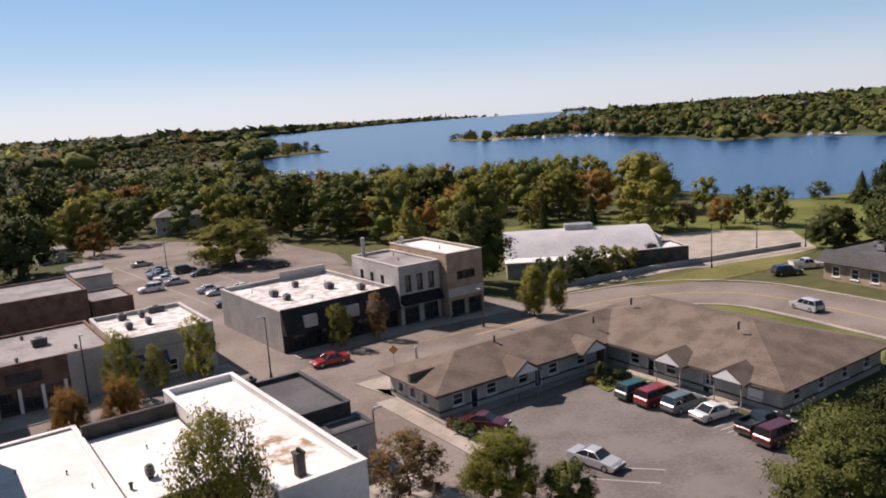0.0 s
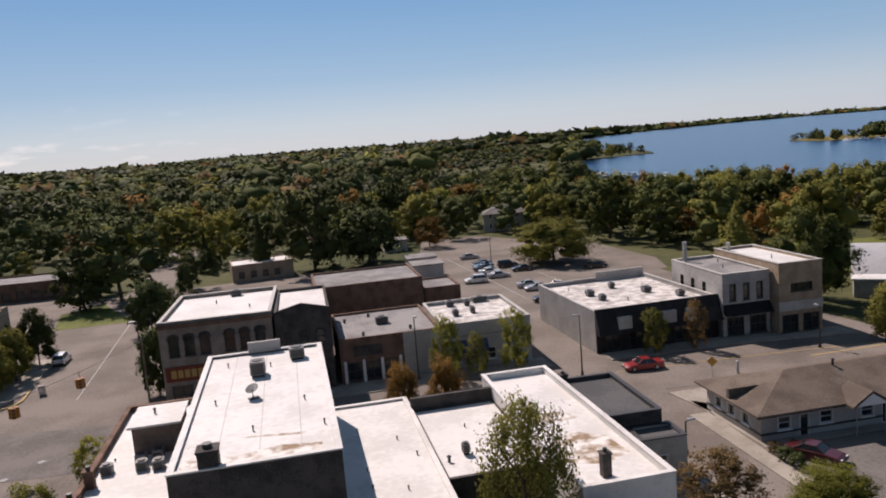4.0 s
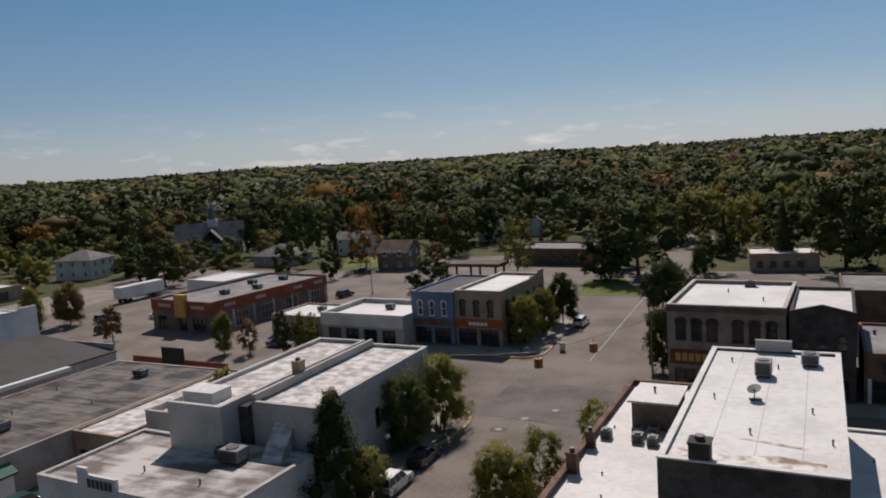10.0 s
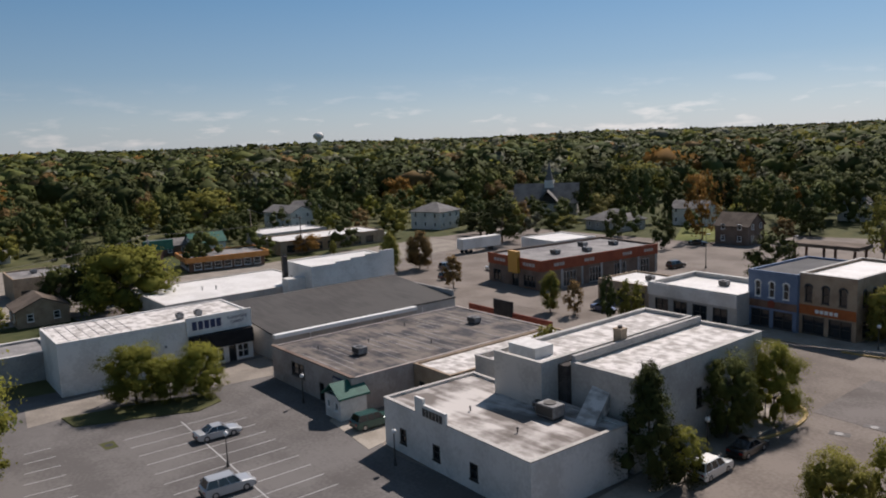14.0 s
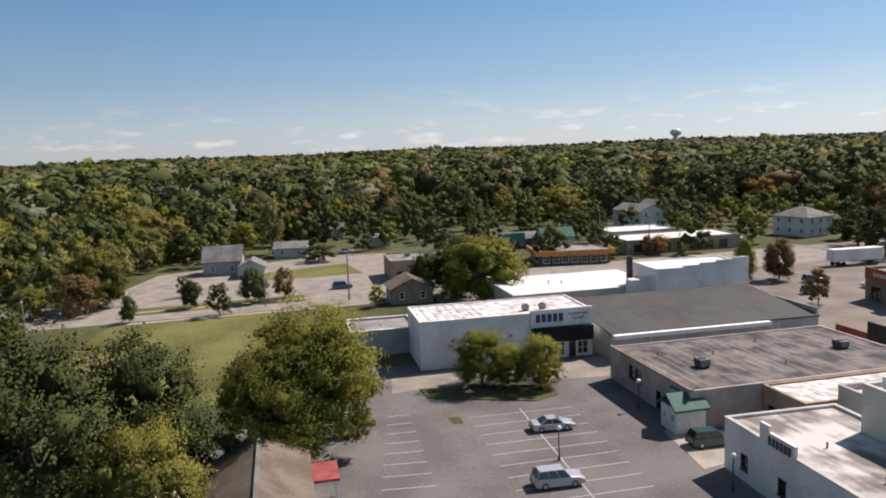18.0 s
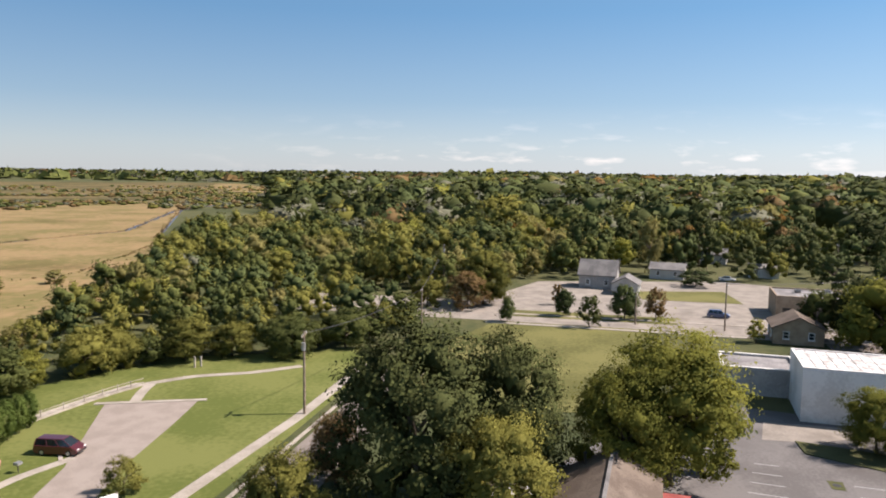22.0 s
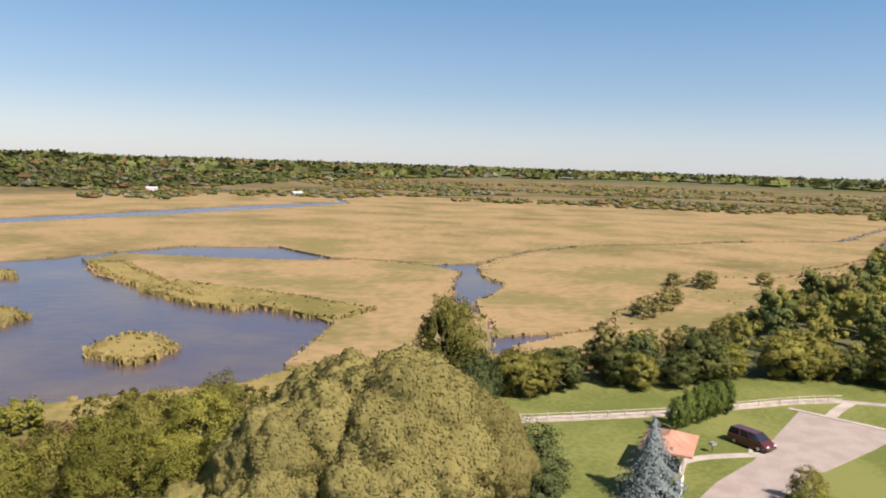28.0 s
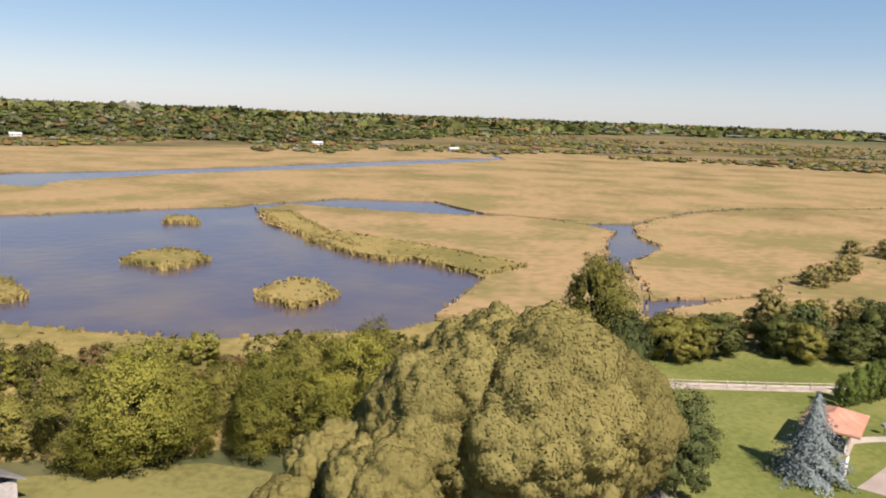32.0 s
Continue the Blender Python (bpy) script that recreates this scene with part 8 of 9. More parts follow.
# bushes that close the wood's edge towards the lawn, and willow scrub towards the marsh
for _edge, _kinds, _tall in (([(-40, -77), (-50, -76.5), (-60, -76), (-70, -73.8), (-82, -72), (-93, -68), (-101, -59), (-107, -49), (-117, -42), (-138, -36)], (L_MAPLE, L_YELLOW, L_YELLOW, L_MAPLE, L_LIME), (4.2, 7.0)),
                             ([(-46, -80), (-62, -83), (-96, -91), (-124, -103), (-160, -118), (-244, -155)], (L_WILLOW, L_WILLOW, L_YELLOW, L_GREEN), (2.5, 4.5))):
    for (_x0, _y0), (_x1, _y1) in zip(_edge, _edge[1:]):
        _n = int(math.hypot(_x1 - _x0, _y1 - _y0) / (4.0 if _tall[1] > 6 else 2.9))
        for _i in range(_n):
            _h = _rng.uniform(*_tall)
            _f = (_i + _rng.random()) / _n
            tree(_x0 + (_x1 - _x0) * _f + _rng.uniform(-1.5, 1.5), _y0 + (_y1 - _y0) * _f + _rng.uniform(-1.5, 1.5), _h, _h * _rng.uniform(1.0, 1.4), _rng.choice(_kinds), "round", 0 if _tall[1] > 6 and _x0 > -110 else 1, rnd=_rng, group="bushes at the wood's edge", label="dense leafy bush at the edge of the wood")


# default palette leans dark: backlit shade of the woods put into the foliage
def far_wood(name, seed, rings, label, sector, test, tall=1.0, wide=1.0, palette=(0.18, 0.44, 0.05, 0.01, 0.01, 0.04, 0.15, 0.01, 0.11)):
    """Woods too far off to tell the trees apart singly: crowns of loose sprays over the land."""
    rng = np.random.default_rng(seed)
    for r0, r1, cell, n_cards, size in rings:
        a0, a1 = radians(sector[0]), radians(sector[1])
        n = int((r1 ** 2 - r0 ** 2) * (a1 - a0) / 2 / cell ** 2)
        r, a = np.sqrt(rng.uniform(r0 ** 2, r1 ** 2, n)), rng.uniform(a0, a1, n)
        x, y = r * np.cos(a), r * np.sin(a)
        ok = test(x, y)
        x, y = x[ok], y[ok]
        n = len(x)
        if not n:
            continue
        h = rng.uniform(8, 18, n) * tall * np.where((np.degrees(a[ok]) < 80) & (r[ok] < 640), 0.6, 1.0)
        h *= np.where(rng.random(n) < 0.06, 1.25, 1.0)
        w = h * rng.uniform(0.5, 0.78, n) * max(1, cell / 16) * wide
        bv, bf = BALLS[1]
        mid, half = np.stack([x, y, rise(x, y) + h * 0.5], -1), np.stack([w, w, h * 0.5], -1)
        swell = np.stack([lumps(rng, bv, 0.4) for _ in range(15)])[rng.integers(0, 15, n)]
        tv = (mid[:, None] + bv[None] * swell[:, :, None] * half[:, None] * (0.7 if cell < 19 else 0.85)).reshape(-1, 3)
        tf = (bf[None] + (np.arange(n) * len(bv))[:, None, None]).reshape(-1, 3)
        # eight boughs to a crown, the sprays loose about them
        up = sphere_points(rng, n * 8, 0.5).reshape(n, 8, 3) * rng.uniform(0.6, 0.8, (n, 8, 1))
        own = rng.normal(0, 0.15, (n * n_cards, 3))
        d = up[np.repeat(np.arange(n), n_cards), rng.integers(0, 8, n * n_cards)] + own + [0, 0, 0.06]
        q = np.repeat(mid, n_cards, 0) + d * np.repeat(half, n_cards, 0)
        qv = cards(rng, q, d + own * 0.5 + [0, 0, 0.1], size * np.repeat(w, n_cards), 0.35)
        # which crown a spray belongs to sets its foliage
        # the ninth palette share is the haze-greyed foliage
        kind = rng.choice(9, n, p=palette)
        me = leafy(name, tv, tf, qv, soft_normals(rng, d + own * 0.1, 0.05), np.r_[np.repeat(kind, len(bf)), np.repeat(kind, n_cards)])
        tagged(new(name, me), label, "woods", kind="stuff")


SHORE = [(205, 460), (125, 430), (150, 640), (250, 1000), (520, 1527), (640, 1700), (620, 1527), (480, 1100), (300, 690), (262, 600)]
WEST_TEST = lambda x, y: ~inside(x, y, LAKE) & ~inside(x, y, MARSH) & ~inside(x, y, SHORE)
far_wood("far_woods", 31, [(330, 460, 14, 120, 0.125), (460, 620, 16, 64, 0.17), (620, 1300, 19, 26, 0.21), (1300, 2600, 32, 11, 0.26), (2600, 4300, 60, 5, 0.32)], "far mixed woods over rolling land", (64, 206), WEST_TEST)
far_wood("far_woods", 32, [(480, 900, 11.5, 18, 0.3), (900, 1400, 17, 10, 0.38), (1400, 3000, 44, 5, 0.5)], "wooded peninsula across the lake", (8, 46), WEST_TEST, 0.8, 1.0, (0.3, 0.46, 0.03, 0.0, 0.0, 0.03, 0.14, 0.0, 0.04))
far_wood("far_woods", 33, [(1800, 5700, 58, 4, 0.5)], "far wooded shore of the lake", (40, 72), WEST_TEST)
far_wood("shore_scrub", 36, [(420, 1600, 12, 6, 0.4)], "low green growth on the marina shore", (62, 78), lambda x, y: inside(x, y, SHORE) & ~inside(x, y, LAKE), 0.3, 1.7)
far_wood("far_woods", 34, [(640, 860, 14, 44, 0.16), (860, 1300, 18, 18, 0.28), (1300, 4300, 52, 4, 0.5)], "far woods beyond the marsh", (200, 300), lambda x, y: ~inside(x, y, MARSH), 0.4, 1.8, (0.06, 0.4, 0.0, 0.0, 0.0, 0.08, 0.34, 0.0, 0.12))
BRUSHY = np.vectorize(lambda x, y: noise.noise((x * 0.008, y * 0.008, 3.0)) > -0.05)
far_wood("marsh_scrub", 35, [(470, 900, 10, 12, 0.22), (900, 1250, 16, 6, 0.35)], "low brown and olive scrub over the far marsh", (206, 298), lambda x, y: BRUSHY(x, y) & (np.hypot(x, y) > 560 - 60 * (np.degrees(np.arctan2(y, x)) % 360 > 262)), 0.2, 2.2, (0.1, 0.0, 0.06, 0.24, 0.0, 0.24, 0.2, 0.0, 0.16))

# ---- cars ----
for _k, _c, _x, _y, _a in (("suv", "green", 56.3, 42.6, -8), ("van", "red", 56.3, 40.2, -8), ("suv", "slate", 56.5, 37.6, -8), ("sedan", "white", 56.6, 34.6, -12), ("pickup", "black", 56.9, 30.3, -10), ("van", "maroon", 55.8, 28.2, -10)):
    car(_k, _c, _x, _y, _a, "parked by the motel wall", group="cars by the motel")
car("sedan", "silver", 42.6, 36.2, -84, "parked in the motel yard")
car("sedan", "maroon", 41.6, 48.0, -62, "parked beside the motel corner")
for _k, _c, _x, _y in (("sedan", "silver", 48.5, 166), ("sedan", "black", 48, 155), ("sedan", "grey", 46.5, 149), ("sedan", "white", 46.3, 144.5), ("sedan", "silver", 46.5, 139.5), ("suv", "black", 52, 149.5), ("sedan", "black", 53, 143.5), ("suv", "white", 41, 137),
                       ("sedan", "silver", 48, 127), ("sedan", "silver", 48.2, 123.6), ("sedan", "white", 52, 123), ("sedan", "black", 53.5, 120.4), ("suv", "black", 46, 114), ("sedan", "black", 66, 136.5), ("sedan", "grey", 47.2, 151.8)):
    car(_k, _c, _x, _y, random.Random(int(_x * 7 + _y)).choice((-6, 174)) + random.Random(int(_y * 3)).uniform(-4, 4), "parked in the large car park", group="cars in the car park")
car("sedan", "red", 41.5, 74.8, 172, "standing on the main street")
car("suv", "silver", 94.2, 44.6, 72, "on the highway bend")
car("suv", "black", 111.4, 56.0, -35, "parked beside the highway")
car("pickup", "white", 117.5, 56.0, -35, "parked beside the tan building")
car("sedan", "white", 110.5, 38.2, 20, "parked beside the tan building")
car("sedan", "silver", -68.6, 29.5, 84, "parked in the marked car park")
car("suv", "green", -59.6, 41.8, 84, "parked on the concrete apron")
car("suv", "silver", -56.6, 24.8, 84, "parked in the marked car park")
car("suv", "white", -30.1, 54.6, 88, "parked at the kerb of the cross street")
car("sedan", "black", -30.0, 60.7, 88, "parked at the kerb of the cross street")
car("suv", "white", -28.4, 117.5, 88, "parked at the kerb of the cross street")
car("pickup", "azure", -19.6, 141.0, 92, "standing on the cross street")
car("suv", "blue", -159.5, 20.5, 84, "parked at the lot's edge")
car("sedan", "white", -217, 29.5, 84, "parked beside the garage")
car("van", "maroon", -62.8, -53.2, 98, "parked on the gravel drive")
for _k, _c, _x, _y, _a in (("suv", "black", -113, 100, 80), ("sedan", "white", -112, 112, -10), ("sedan", "silver", -112, 116, -10), ("suv", "grey", -122, 108, 75), ("suv", "black", -84, 137, 80), ("sedan", "blue", -72, 96.5, -5), ("sedan", "grey", -60, 97, -5), ("suv", "black", -150, 150, 60),
                           ("sedan", "black", -97, 168, 10), ("suv", "grey", -63, 146, 80), ("sedan", "silver", -52, 216, 10), ("sedan", "grey", -46, 222, 10), ("sedan", "white", -205, 72, 80), ("suv", "grey", -190, 40, 80), ("sedan", "silver", -228, 76, 80), ("pickup", "white", -182, 134, 80)):
    car(_k, _c, _x, _y, _a, "parked in a far lot", group="cars in far lots")

# ---- lamps, poles, lights over the crossing ----
for _x, _y, _h, _a in ((34.5, 76, 7.0, 180), (17.2, 83.6, 7.7, -90), (-14.6, 97.0, 8.6, 180), (50.2, 155, 6.0, 0), (109.8, 67.8, 7.5, 200), (33, 52.8, 3.0, 0), (-64, 146, 7, 0), (-79, 140, 7, 0), (63, 72, 5, 90), (134, 64, 5, 0), (128, 70, 4.5, 0)):
    street_lamp(_x, _y, _h, _a)
for _x, _y in ((-32.4, 58.2), (-32.2, 68.5), (-13.8, 62), (-70.7, 40.5), (-61.2, 27), (-33, 100), (-13.4, 91), (-50.5, 37.6), (26.5, 67.2)):
    globe_lamp(_x, _y)
POLES = [(-80.8, -34.8, 9.9, 10, True), (-196, -45, 9.5, 20, True), (-146, 20, 9, 0, False), (-147, 4, 6, 0, False), (-168, 60, 10, 0, True), (-170, 100, 10, 0, False), (-205, 104, 10, 0, False), (-230, 60, 10, 0, False), (-236, 26, 9, 0, False), (-120, -31, 9.5, 10, False)]
for _p in POLES:
    utility_pole(*_p)
for _a, _b in ((0, 9), (9, 1), (4, 5), (5, 6), (2, 4)):
    p, q = POLES[_a], POLES[_b]
    for s in (-0.5, 0.5):
        wire((p[0] + s, p[1], p[2] - 0.2), (q[0] + s, q[1], q[2] - 0.2), 0.9)
signal_yellow = plain("signal_yellow", (0.42, 0.17, 0.02), 0.5)
for _p, _q in (((-13.4, 90.6, 7.6), (-18.5, 82.0, 7.12)), ((-18.5, 82.0, 7.12), (-22.8, 74.8, 7.12)), ((-22.8, 74.8, 7.12), (-34.3, 69.0, 7.7))):
    wire(_p, _q, 0.06)
for _x, _y in ((-13.4, 90.6),):
    _p = thing("signal_pole", pose(_x, _y, 0), "plain dark pole holding the signal cable", "pole", "signal poles")
    part("pole", rod((0, 0, 0), (0, 0, 7.7), 0.13, 0.1, 8), wood, _p)
    part("cap", rod((0, 0, 7.7), (0, 0, 7.8), 0.14, 0.05, 8), trim_dark, _p)
for _x, _y in ((-18.5, 82.0), (-22.8, 74.8)):
    _t = thing("traffic_light", pose(_x, _y, 5.4), "hanging orange-yellow traffic light over the crossing", "traffic light", "traffic lights")
    for i in range(4):
        h = part("signal_head", box(0.14, 0.44, -0.17, 0.17, 0.0, 1.05, bevel=0.03), signal_yellow, _t, at=pose(0, 0, 0, 0, 0, 90 * i + 10))
        for k in range(3):
            part("lens", rod((0.44, 0, 0.2 + 0.33 * k), (0.47, 0, 0.2 + 0.33 * k), 0.12, None, 10), trim_dark, h)
    part("hanger", rod((0, 0, 0.9), (0, 0, 1.75), 0.03, None, 5), trim_dark, _t)
_b = thing("street_bin", pose(-27.3, 101.4, 0.15), "grey street box at the kerb", "bin")
part("body", box(-0.35, 0.35, -0.35, 0.35, 0, 1.0, bevel=0.05), steel, _b)
part("lid", box(-0.4, 0.4, -0.4, 0.4, 1.0, 1.12, bevel=0.03), trim_dark, _b)
_b = thing("road_sign", pose(46.5, 69.0, 0.1), "yellow diamond-shaped road sign on a post", "sign")
part("post", rod((0, 0, 0), (0, 0, 1.9), 0.04, None, 6), steel, _b)
part("plate", box(-0.4, 0.4, -0.02, 0.02, -0.4, 0.4), yellow_paint, _b, at=pose(0, -0.06, 1.6, 0, 45, -35))
_b = thing("bollard", pose(49.4, 68.6, 0.1), "pale concrete post by the motel", "post")
part("post", rod((0, 0, 0), (0, 0, 1.3), 0.16, 0.13, 10), light_wall, _b)
part("cap", rod((0, 0, 1.3), (0, 0, 1.4), 0.17, 0.06, 10), light_wall, _b)

# ---- kerbs, pavements, markings ----
def pavement(name, outline, label="pale concrete pavement with a kerb"):
    return ground_part(name, outline, 0.15, concrete, label, "pavement")


pavement("pavement_row", [(-14, 65.5), (32, 62.5), (32.5, 67.2), (-12, 69.3), (-14.6, 67)])
pavement("pavement_across", [(-11, 82.6), (33, 80.8), (33, 84.5), (-11, 87.2)])
pavement("pavement_across", [(39.9, 79.2), (57, 77.6), (71, 74.5), (71, 78.2), (57, 81.5), (40, 82.3)])
pavement("pavement_corner", [(-60, 97.3), (-36, 97), (-31.5, 98.5), (-29.6, 103), (-29.4, 121), (-35, 121), (-35.2, 102), (-60, 102)])
pavement("pavement_grey_block", [(-56, 71.5), (-34.5, 71.2), (-34, 44), (-30.9, 44), (-30.9, 67), (-32, 71), (-37, 74), (-56, 75)])
pavement("pavement_shop_side", [(-15.5, 36), (-12.6, 36), (-12, 66), (-15, 66)])
pavement("pavement_motel", [(40.2, 63.5), (39.2, 48), (40.6, 48), (40.8, 51.0), (60.8, 49.6), (59.4, 29), (60.9, 28.8), (62, 50), (41, 52.3), (42, 61)])
pavement("pavement_motel_side", [(38.0, 60.2), (37.4, 51.6), (36.9, 44.6), (38.5, 44.8), (39.0, 50.6), (40.1, 60.0)], "wide tan concrete pavement beside the motel")
pavement("pavement_motel_corner", [(39.6, 66.4), (44, 66), (46, 62.5), (40.2, 60)])
ground_part("bed_motel", [(55.2, 45.2), (56.4, 49.0), (60.4, 47.6), (58.2, 45.0)], 0.16, grass, "kerbed planting bed by the motel", "planting bed")
ground_part("bed_west", [(-86.2, 19.8), (-82.4, 20.0), (-77.0, 31.2), (-78.2, 34.4), (-81.4, 35.0), (-84, 29)], 0.12, earth, "planted island of dark ground in the car park", "planting bed")
ground_part("grass_verge", [(-156, -22), (-156, 12), (-149, 12), (-149, -22)], 0.06, dry_grass, "dry grass verge", "lawn")
ground_part("grass_verge", [(-190, 5), (-178, 6), (-178, 28), (-196, 26)], 0.06, dry_grass, "dry grass plot", "lawn")
strip("pavement_west", [(-151.6, -24), (-151.6, 40)], 1.3, 0.09, concrete, "pale footpath through the verge", "pavement")
strip("pavement_west_near", [(-141.5, -24), (-140.5, 40)], 1.4, 0.09, concrete, "pale footpath along the street", "pavement")
strip("pavement_lake", curve_line([(83, 77), (104, 72.6), (113, 69.8), (134, 63.5)]), 1.8, 0.09, concrete, "pale footpath above the highway", "pavement")
strip("wall_lake", curve_line([(84, 79), (104, 74.2), (114, 71.2), (134, 65)]), 0.4, 0.9, grey_wall, "low grey retaining wall", "wall")
ground_part("grass_bend_north", [(92, 70), (101, 69.5), (113, 68), (132, 61), (113, 60), (103, 62)], 0.06, dry_grass, "dry grass bank above the highway", "lawn")
strip("line_highway", curve_line([(60, 70), (80, 68.5), (91, 63.5), (97.5, 55), (97, 44), (94.5, 33), (90, 10)]), 0.28, 0.056, line_yellow, "yellow centre line of the highway", "road marking")
strip("kerb_highway", curve_line([(83, 75), (97, 69), (104.6, 57), (104, 44), (101.5, 32)]), 0.5, 0.14, concrete, "pale kerb of the highway", "kerb")
strip("kerb_highway", curve_line([(84, 62.2), (90.6, 53.5), (90.2, 44), (87.8, 33), (84, 12)]), 0.7, 0.14, concrete, "pale kerb of the highway", "kerb")
strip("line_main", [(-12, 78.6), (33, 76), (60, 72.3), (80, 68.5)], 0.15, 0.05, line_yellow, "yellow centre line of the main street", "road marking")
strip("line_cross", [(-22.5, 97), (-22, 150)], 0.12, 0.052, line_white, "white centre line of the cross street", "road marking")
ground_part("road_patch", [(-30, 74), (-14, 72), (-14, 84), (-29.5, 88)], 0.05, yard_asphalt, "newer darker asphalt of the crossing", "road")
strip("kerb_corner", curve_line([(-31.0, 62), (-29.6, 68), (-30.2, 73), (-33, 75.2), (-37, 75.2)]), 0.35, 0.2, line_yellow, "yellow-painted kerb of the corner", "kerb")
strip("kerb_corner", curve_line([(-29.4, 104), (-29.4, 99), (-31.5, 96.9), (-36, 96.6)]), 0.3, 0.2, line_yellow, "yellow-painted kerb of the corner", "kerb")
for _x, _y in ((-26.0, 70.1), (-21.8, 77.0), (-24.3, 73.8)):
    _m = thing("manhole_patch", pose(_x, _y, 0.05, 0, 0, 15), "small dark patch round a street cover", "street cover", "street covers")
    part("cover", rod((0, 0, 0.0), (0, 0, 0.02), 0.4, None, 14), trim_dark, _m)
    part("tar_patch", slab(frayed([(-0.9, -0.5), (0.9, -0.5), (1.0, 0.5), (-0.8, 0.6)], 0.3, _x, 0.4), 0, 0.008), asphalt_dark, _m)
# parking bays of the western car park
ground_part("road_bay_surface", [(-90, 17), (-78, 18), (-60, 38), (-56, 38), (-36, 38), (-34, -4), (-68, -4), (-88, 8)], 0.032, asphalt_dark, "darker resurfaced car park", "car park")

ground_part("pavement_apron", [(-92.3, 17.6), (-92.4, 25), (-90.6, 47.6), (-82.4, 43.2), (-83.6, 36), (-88.2, 34.5), (-88.6, 26), (-86.2, 22), (-85.8, 16.4)], 0.042, pale_lot, "pale concrete apron before the furniture store", "pavement")


def bay_lines(p, q, p_last, q_last, n):
    """n even bay lines from the line p-q to the line p_last-q_last."""
    for i in range(n):
        u = i / (n - 1)
        ends = [(e[0] + (f[0] - e[0]) * u, e[1] + (f[1] - e[1]) * u) for e, f in ((p, p_last), (q, q_last))]
        ob = new("bay_line", mesh_of("bay_line", ribbon(ends, 0.11, 0.0, 0.04), line_white))
        tagged(ob, "white painted parking bay line", "road marking", "parking bay lines", "structure")


bay_lines((-74.7, 22.5), (-73.9, 34.2), (-51.6, 20.7), (-51.1, 32.0), 10)
bay_lines((-78.3, 14.4), (-78.1, 16.7), (-55.7, 9.2), (-54.8, 14.6), 10)
strip("line_lot", [(-75.4, 28.6), (-51.4, 26.4)], 0.14, 0.044, line_white, "white line down the car park", "road marking")
for i in range(4):
    strip("bay_line", [(54.5, 33.4 - i * 0.7), (57.6, 32.8 - i * 0.7)], 0.12, 0.056, line_white, "white hatching by the motel", "road marking")
strip("bay_line", [(40.5, 38.2), (45.5, 31.8)], 0.12, 0.056, line_white, "white bay line in the motel yard", "road marking")
strip("bay_line", [(39.5, 36.4), (43.5, 30.8)], 0.12, 0.056, line_white, "white bay line in the motel yard", "road marking")
for _p, _q in (((44, 118), (44, 170)), ((55, 126), (55, 158))):
    strip("line_lot", [_p, _q], 0.12, 0.04, line_white, "faint white line in the car park", "road marking")
_m = thing("yard_patch", pose(-74.5, 21.0, 0.04), "round brown drain patch in the car park", "street cover")
part("cover", rod((0, 0, 0.0), (0, 0, 0.02), 0.4, None, 14), trim_dark, _m)
part("soil", slab(frayed([(-1.0, -0.6), (1.0, -0.6), (1.1, 0.5), (-0.9, 0.7)], 0.4, 3, 0.4), 0, 0.012), earth, _m)

# ---- riverside park ----
def fence(line, label, h=1.1, gap=2.0):
    ob = thing("fence", pose(0, 0, 0), label, "fence")
    pts = [Vector((*p, 0)) for p in line]
    for a, b in zip(pts, pts[1:]):
        n = max(1, int((b - a).length / gap))
        for i in range(n):
            p, q = a.lerp(b, i / n), a.lerp(b, (i + 1) / n)
            part("post", rod(p, p + Vector((0, 0, h)), 0.07, None, 5), wood_pale, ob)
            for z in (0.5, 0.95):
                part("rail", rod(p + Vector((0, 0, z)), q + Vector((0, 0, z)), 0.045, None, 4), wood_pale, ob)
    return ob


wood_pale = mat("wood_pale", (0.28, 0.245, 0.205), (0.38, 0.34, 0.29), 1.0, 0.85, 10.0, 0.15)
BOARD = curve_line([(-30, -72.2), (-44, -68.4), (-61.3, -64.4), (-71, -63.2), (-80, -62.0), (-86, -60.4)], 3)
strip("boardwalk", BOARD, 1.35, 0.25, wood_pale, "weathered timber boardwalk", "boardwalk")
fence([(x, y + 0.6) for x, y in BOARD], "weathered timber rail fence beside the boardwalk")
fence([(-28, -40), (-31.5, -50), (-33, -58)], "short timber rail fence by the thicket")
strip("kerb_drive", [(-82.6, -48.6), (-77.4, -60.6)], 0.8, 0.1, concrete, "pale concrete edge of the gravel drive", "kerb")
strip("kerb_drive", [(-61, -51.6), (-65.5, -55.6)], 0.4, 0.1, concrete, "pale concrete edge of the gravel drive", "kerb")
strip("kerb_lane", [(-40, -31.6), (-57, -31.8), (-69, -32), (-90, -32.4)], 0.4, 0.12, concrete, "pale kerb of the lane", "kerb")


def shelter():
    ob = thing("picnic_shelter", pose(-50.9, -52.4, 0, 0, 0, 40), "small picnic shelter with a rust-red roof", "shelter")
    part("floor", box(-2.0, 2.0, -1.6, 1.6, 0, 0.12), concrete, ob)
    for x in (-1.7, 1.7):
        for y in (-1.3, 1.3):
            part("post", box(x - 0.08, x + 0.08, y - 0.08, y + 0.08, 0.1, 2.4), trim_white, ob)
    part("roof", hip_roof(5.0, 3.6, 2.4, 3.4, 0.6), rust_roof, ob, "rust-red shingled roof")
    part("table", box(-0.9, 0.9, -0.4, 0.4, 0.7, 0.78), wood, ob)
    part("back_panel", box(-1.7, 1.7, 1.25, 1.35, 0.1, 1.6), wood, ob)
    return ob


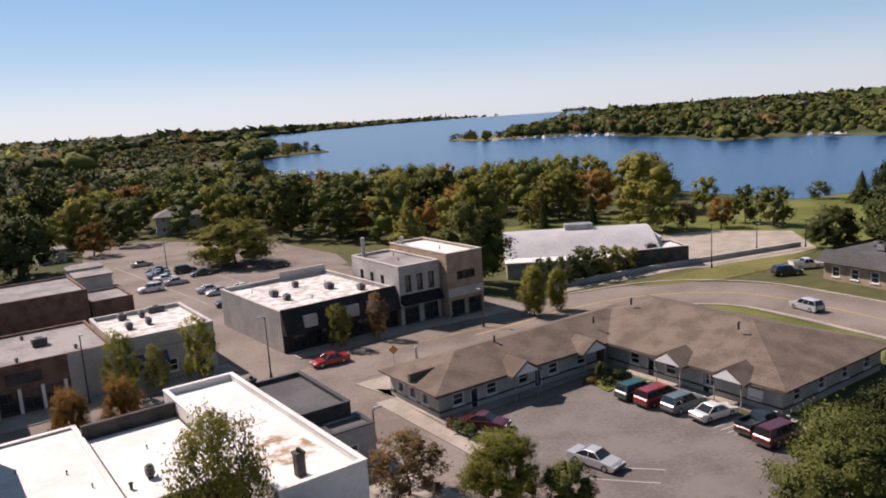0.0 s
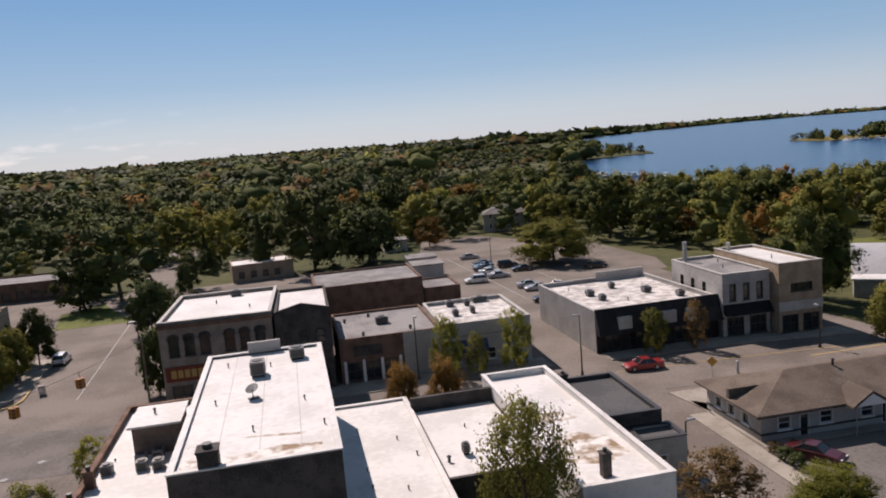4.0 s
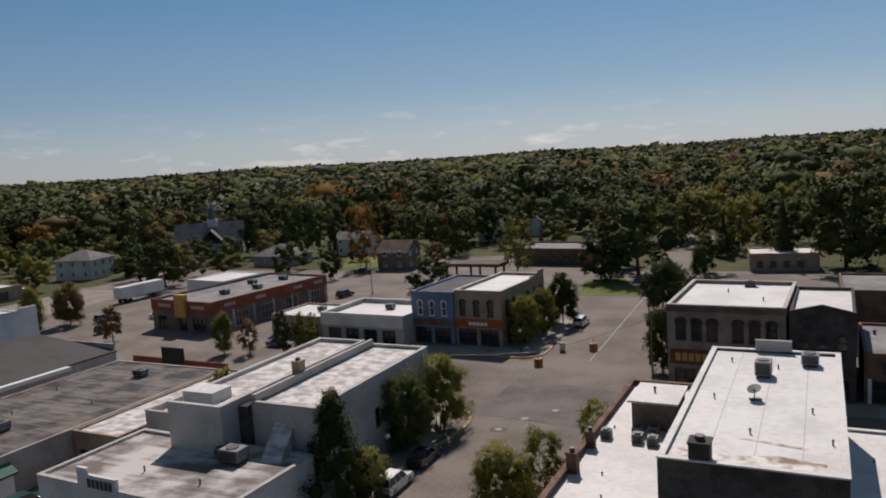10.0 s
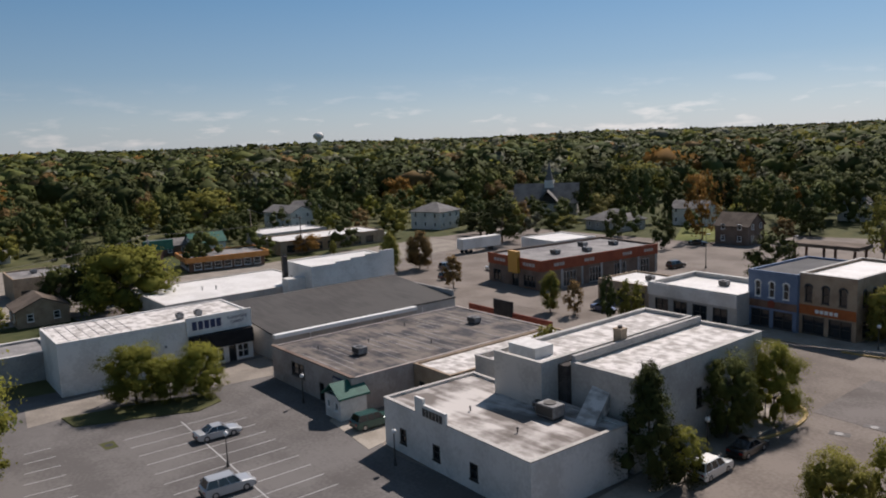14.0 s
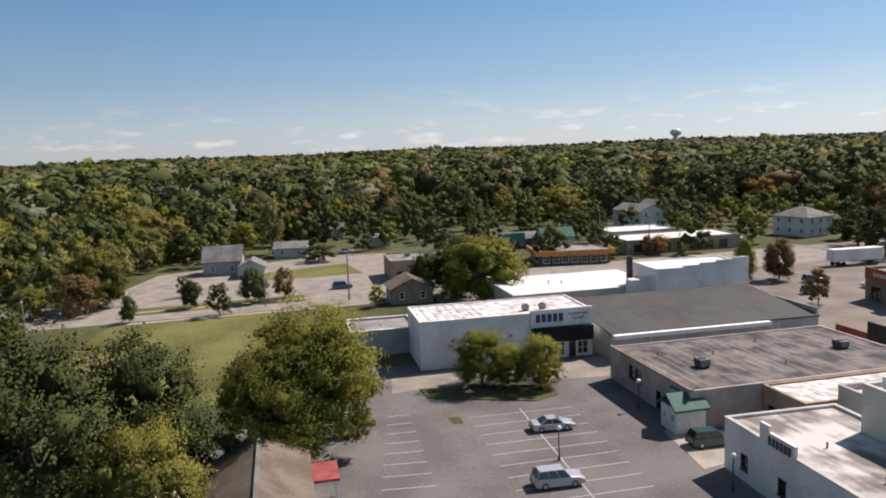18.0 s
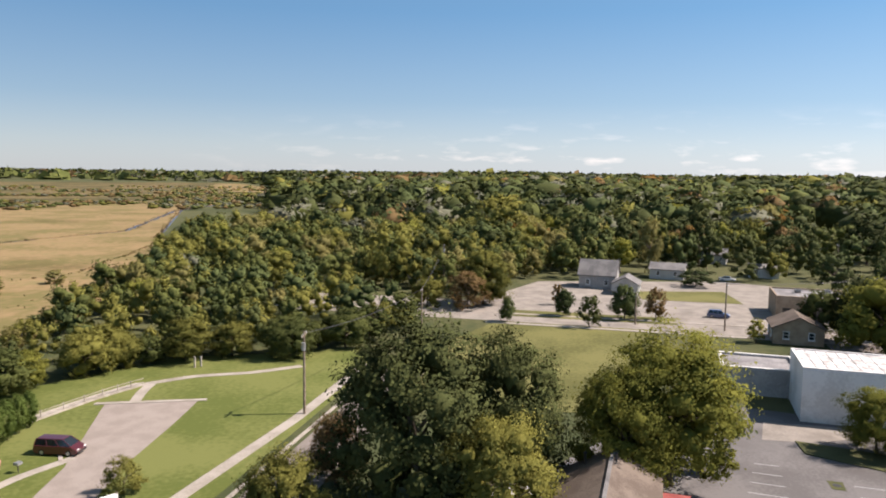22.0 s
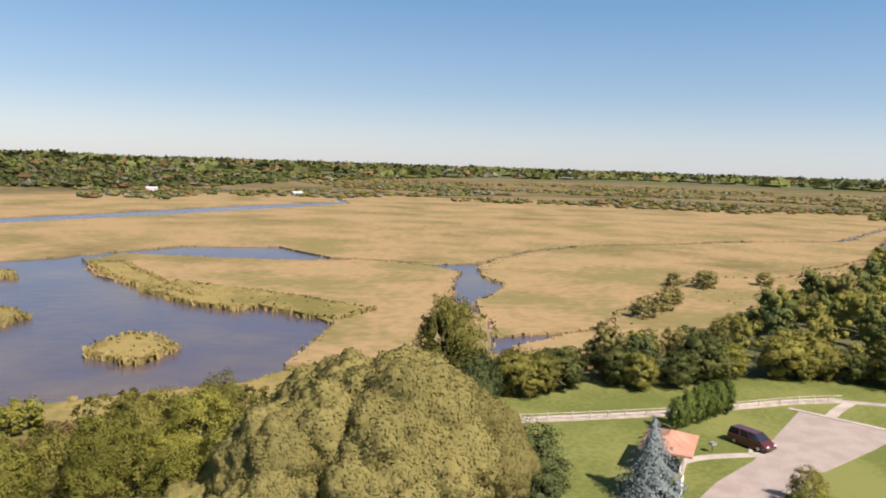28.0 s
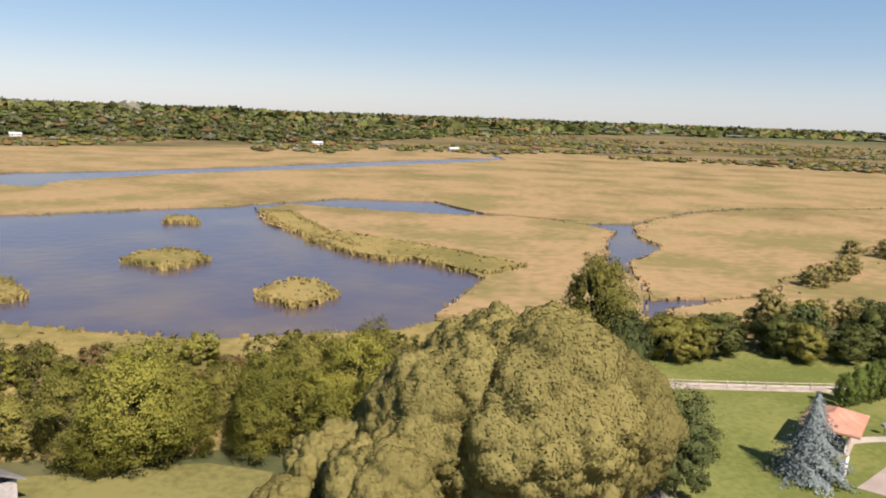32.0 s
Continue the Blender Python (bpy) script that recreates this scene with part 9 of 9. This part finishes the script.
shelter()
for _x, _y, _h in ((-58.6, -59.6, 3.4), (-60.6, -60.2, 3.8), (-62.6, -60.7, 4.0), (-64.6, -61.1, 4.0), (-66.6, -61.5, 3.9), (-68.4, -61.8, 3.7)):
    tree(_x, _y, _h * 1.1, 2.5, L_HEDGE, "column", 0, group="row of evergreen shrubs", label="clipped upright evergreen shrub in a row")
for _x, _y in ((-48.6, -48.4), (-47.6, -47.4), (-46.8, -46.6)):
    _c = thing("park_bench", pose(_x, _y, 0, 0, 0, 35), "small white park seat on the grass", "bench", "park benches")
    part("seat", box(-0.5, 0.5, -0.2, 0.2, 0.40, 0.46), trim_white, _c)
    part("back", box(-0.5, 0.5, 0.16, 0.22, 0.46, 0.85), trim_white, _c)
    for s in (-1, 1):
        part("leg", box(s * 0.42 - 0.04, s * 0.42 + 0.04, -0.18, 0.18, 0, 0.4), trim_white, _c)
_g = thing("grill_stand", pose(-57.6, -53.4, 0), "small dark park grill on a post", "grill")
part("post", rod((0, 0, 0), (0, 0, 0.8), 0.05, None, 6), trim_dark, _g)
part("firebox", box(-0.3, 0.3, -0.25, 0.25, 0.8, 1.05), steel, _g)
_g = thing("park_sign", pose(-52.6, -40.4, 0, 0, 0, 150), "low white park name board on the grass", "sign")
part("board", box(-1.2, 1.2, -0.08, 0.08, 0.4, 1.3, bevel=0.03), trim_white, _g)
for s in (-1, 1):
    part("post", box(s * 1.1 - 0.07, s * 1.1 + 0.07, -0.07, 0.07, 0, 1.4), wood, _g)
bars(5, -0.8, 0.8, 0.75, 0.95, green_metal, _g, pose(0, -0.08, 0))
for _x, _y in ((-96.0, -58.4), (-96.7, -57.8)):
    _g = thing("gate_post", pose(_x, _y, 0), "pale path post at the wood's edge", "post", "path posts")
    part("post", box(-0.1, 0.1, -0.1, 0.1, 0, 1.5), wood_pale, _g)
    part("cap", box(-0.13, 0.13, -0.13, 0.13, 1.5, 1.58), wood_pale, _g)

# hedges and shrubs by the motel, and by the curved hall
for _x, _y, _w, _h in ((39.4, 50.0, 1.4, 1.2), (39.3, 48.6, 1.6, 1.4), (39.2, 47.1, 1.7, 1.5), (57.2, 47.6, 2.0, 2.4), (58.6, 46.6, 1.8, 1.3), (56.6, 46.4, 1.6, 1.1), (55.9, 47.8, 1.2, 0.9)):
    tree(_x, _y, _h, _w, L_GREEN if _w > 1.5 else L_BROWN, "round", 1, group="shrubs by the motel", label="rounded clipped shrub beside the motel")
for _x, _y, _w, _h in ((88, 79.5, 6, 5), (92, 79, 6, 6), (96, 78, 6, 5.5), (100, 77.5, 5, 4.5), (85, 82, 5, 5)):
    tree(_x, _y, _h, _w, L_YELLOW if _x > 94 else L_GREEN, "round", 1, group="shrubs by the curved hall", label="loose green shrub beside the curved hall")
for _x, _y, _w, _h in ((-135, -132, 7, 5.5), (-140, -136, 6, 4.5), (-131, -138, 5, 4), (-154, -131, 6, 4.5), (-112, -118, 6, 4.5), (-104, -112, 6, 5), (-96, -108, 6, 5)):
    tree(_x, _y, _h, _w, L_WILLOW, "round", 1, group="marsh shrubs", label="grey-green shrub at the marsh edge")

# ---- far shore ----
def boat(x, y, a, length=7.0):
    ob = thing("boat", pose(x, y, 0.05, 0, 0, a), "white moored motor boat", "boat", "moored boats")
    bm = bmesh.new()
    L, W = length / 2, length / 6
    prism([(-L, -W), (L * 0.4, -W), (L, 0), (L * 0.4, W), (-L, W)], 0, 1.1, bm)
    part("hull", bm, trim_white, ob)
    part("cabin", box(-L * 0.3, L * 0.35, -W * 0.7, W * 0.7, 1.1, 2.3), trim_white, ob)
    part("windscreen", box(L * 0.35, L * 0.38, -W * 0.6, W * 0.6, 1.3, 2.1), glass, ob)
    return ob


_r = random.Random(9)
for i in range(14):
    boat(196 + _r.uniform(-2, 14), 318 + i * 9, _r.uniform(0, 360))
for i in range(16):
    boat(505 + i * 6 - i * i * 0.2 + _r.uniform(-4, 4), 548 - i * 7 + _r.uniform(-4, 4), _r.uniform(0, 360), 9)
for i in range(3):
    boat(474 + i * 8, 226 - i * 6, _r.uniform(0, 360), 9)
building("marina_shed", "grey boat shed on the shore", 182, 194, 425, 445, 5.0, light_wall, grey_roof, 0.2, 20)
ISLE = frayed([(505, 560), (540, 546), (580, 570), (600, 640), (560, 668), (525, 640)], 8, 3, 12)
ground_part("island_shore", ISLE, 0.6, reed_green, "low grassy island in the lake", "island")
SPIT = frayed([(270, 590), (320, 634), (378, 645), (420, 740), (455, 900), (430, 900), (380, 740), (320, 660), (262, 640)], 6, 6, 12)
ground_part("spit_shore", SPIT, 0.6, earth, "low wooded spit in the lake", "spit")
_rows = []
for i in range(400):
    x, y = _r.uniform(255, 610), _r.uniform(540, 900)
    if in_any(x, y, [ISLE, SPIT]):
        _rows.append((x, y, _r.uniform(7, 12), _r.uniform(8, 11), _r.choice((L_GREEN, L_DARK, L_YELLOW))))
joined_trees("island_trees", _rows, "dark green trees on the island and the spit")
for _x, _y, _a in ((191, -604, 20), (166, -627, 20), (16.5, -768, 0), (30, -772, 0), (-54, -608, 10), (-153, -562, 15), (219, -900, 30), (-40, -890, 0)):
    house("pale far farm building", _x, _y, 8, 4.5, 2.6, _a, light_wall, metal_roof, 1.2)
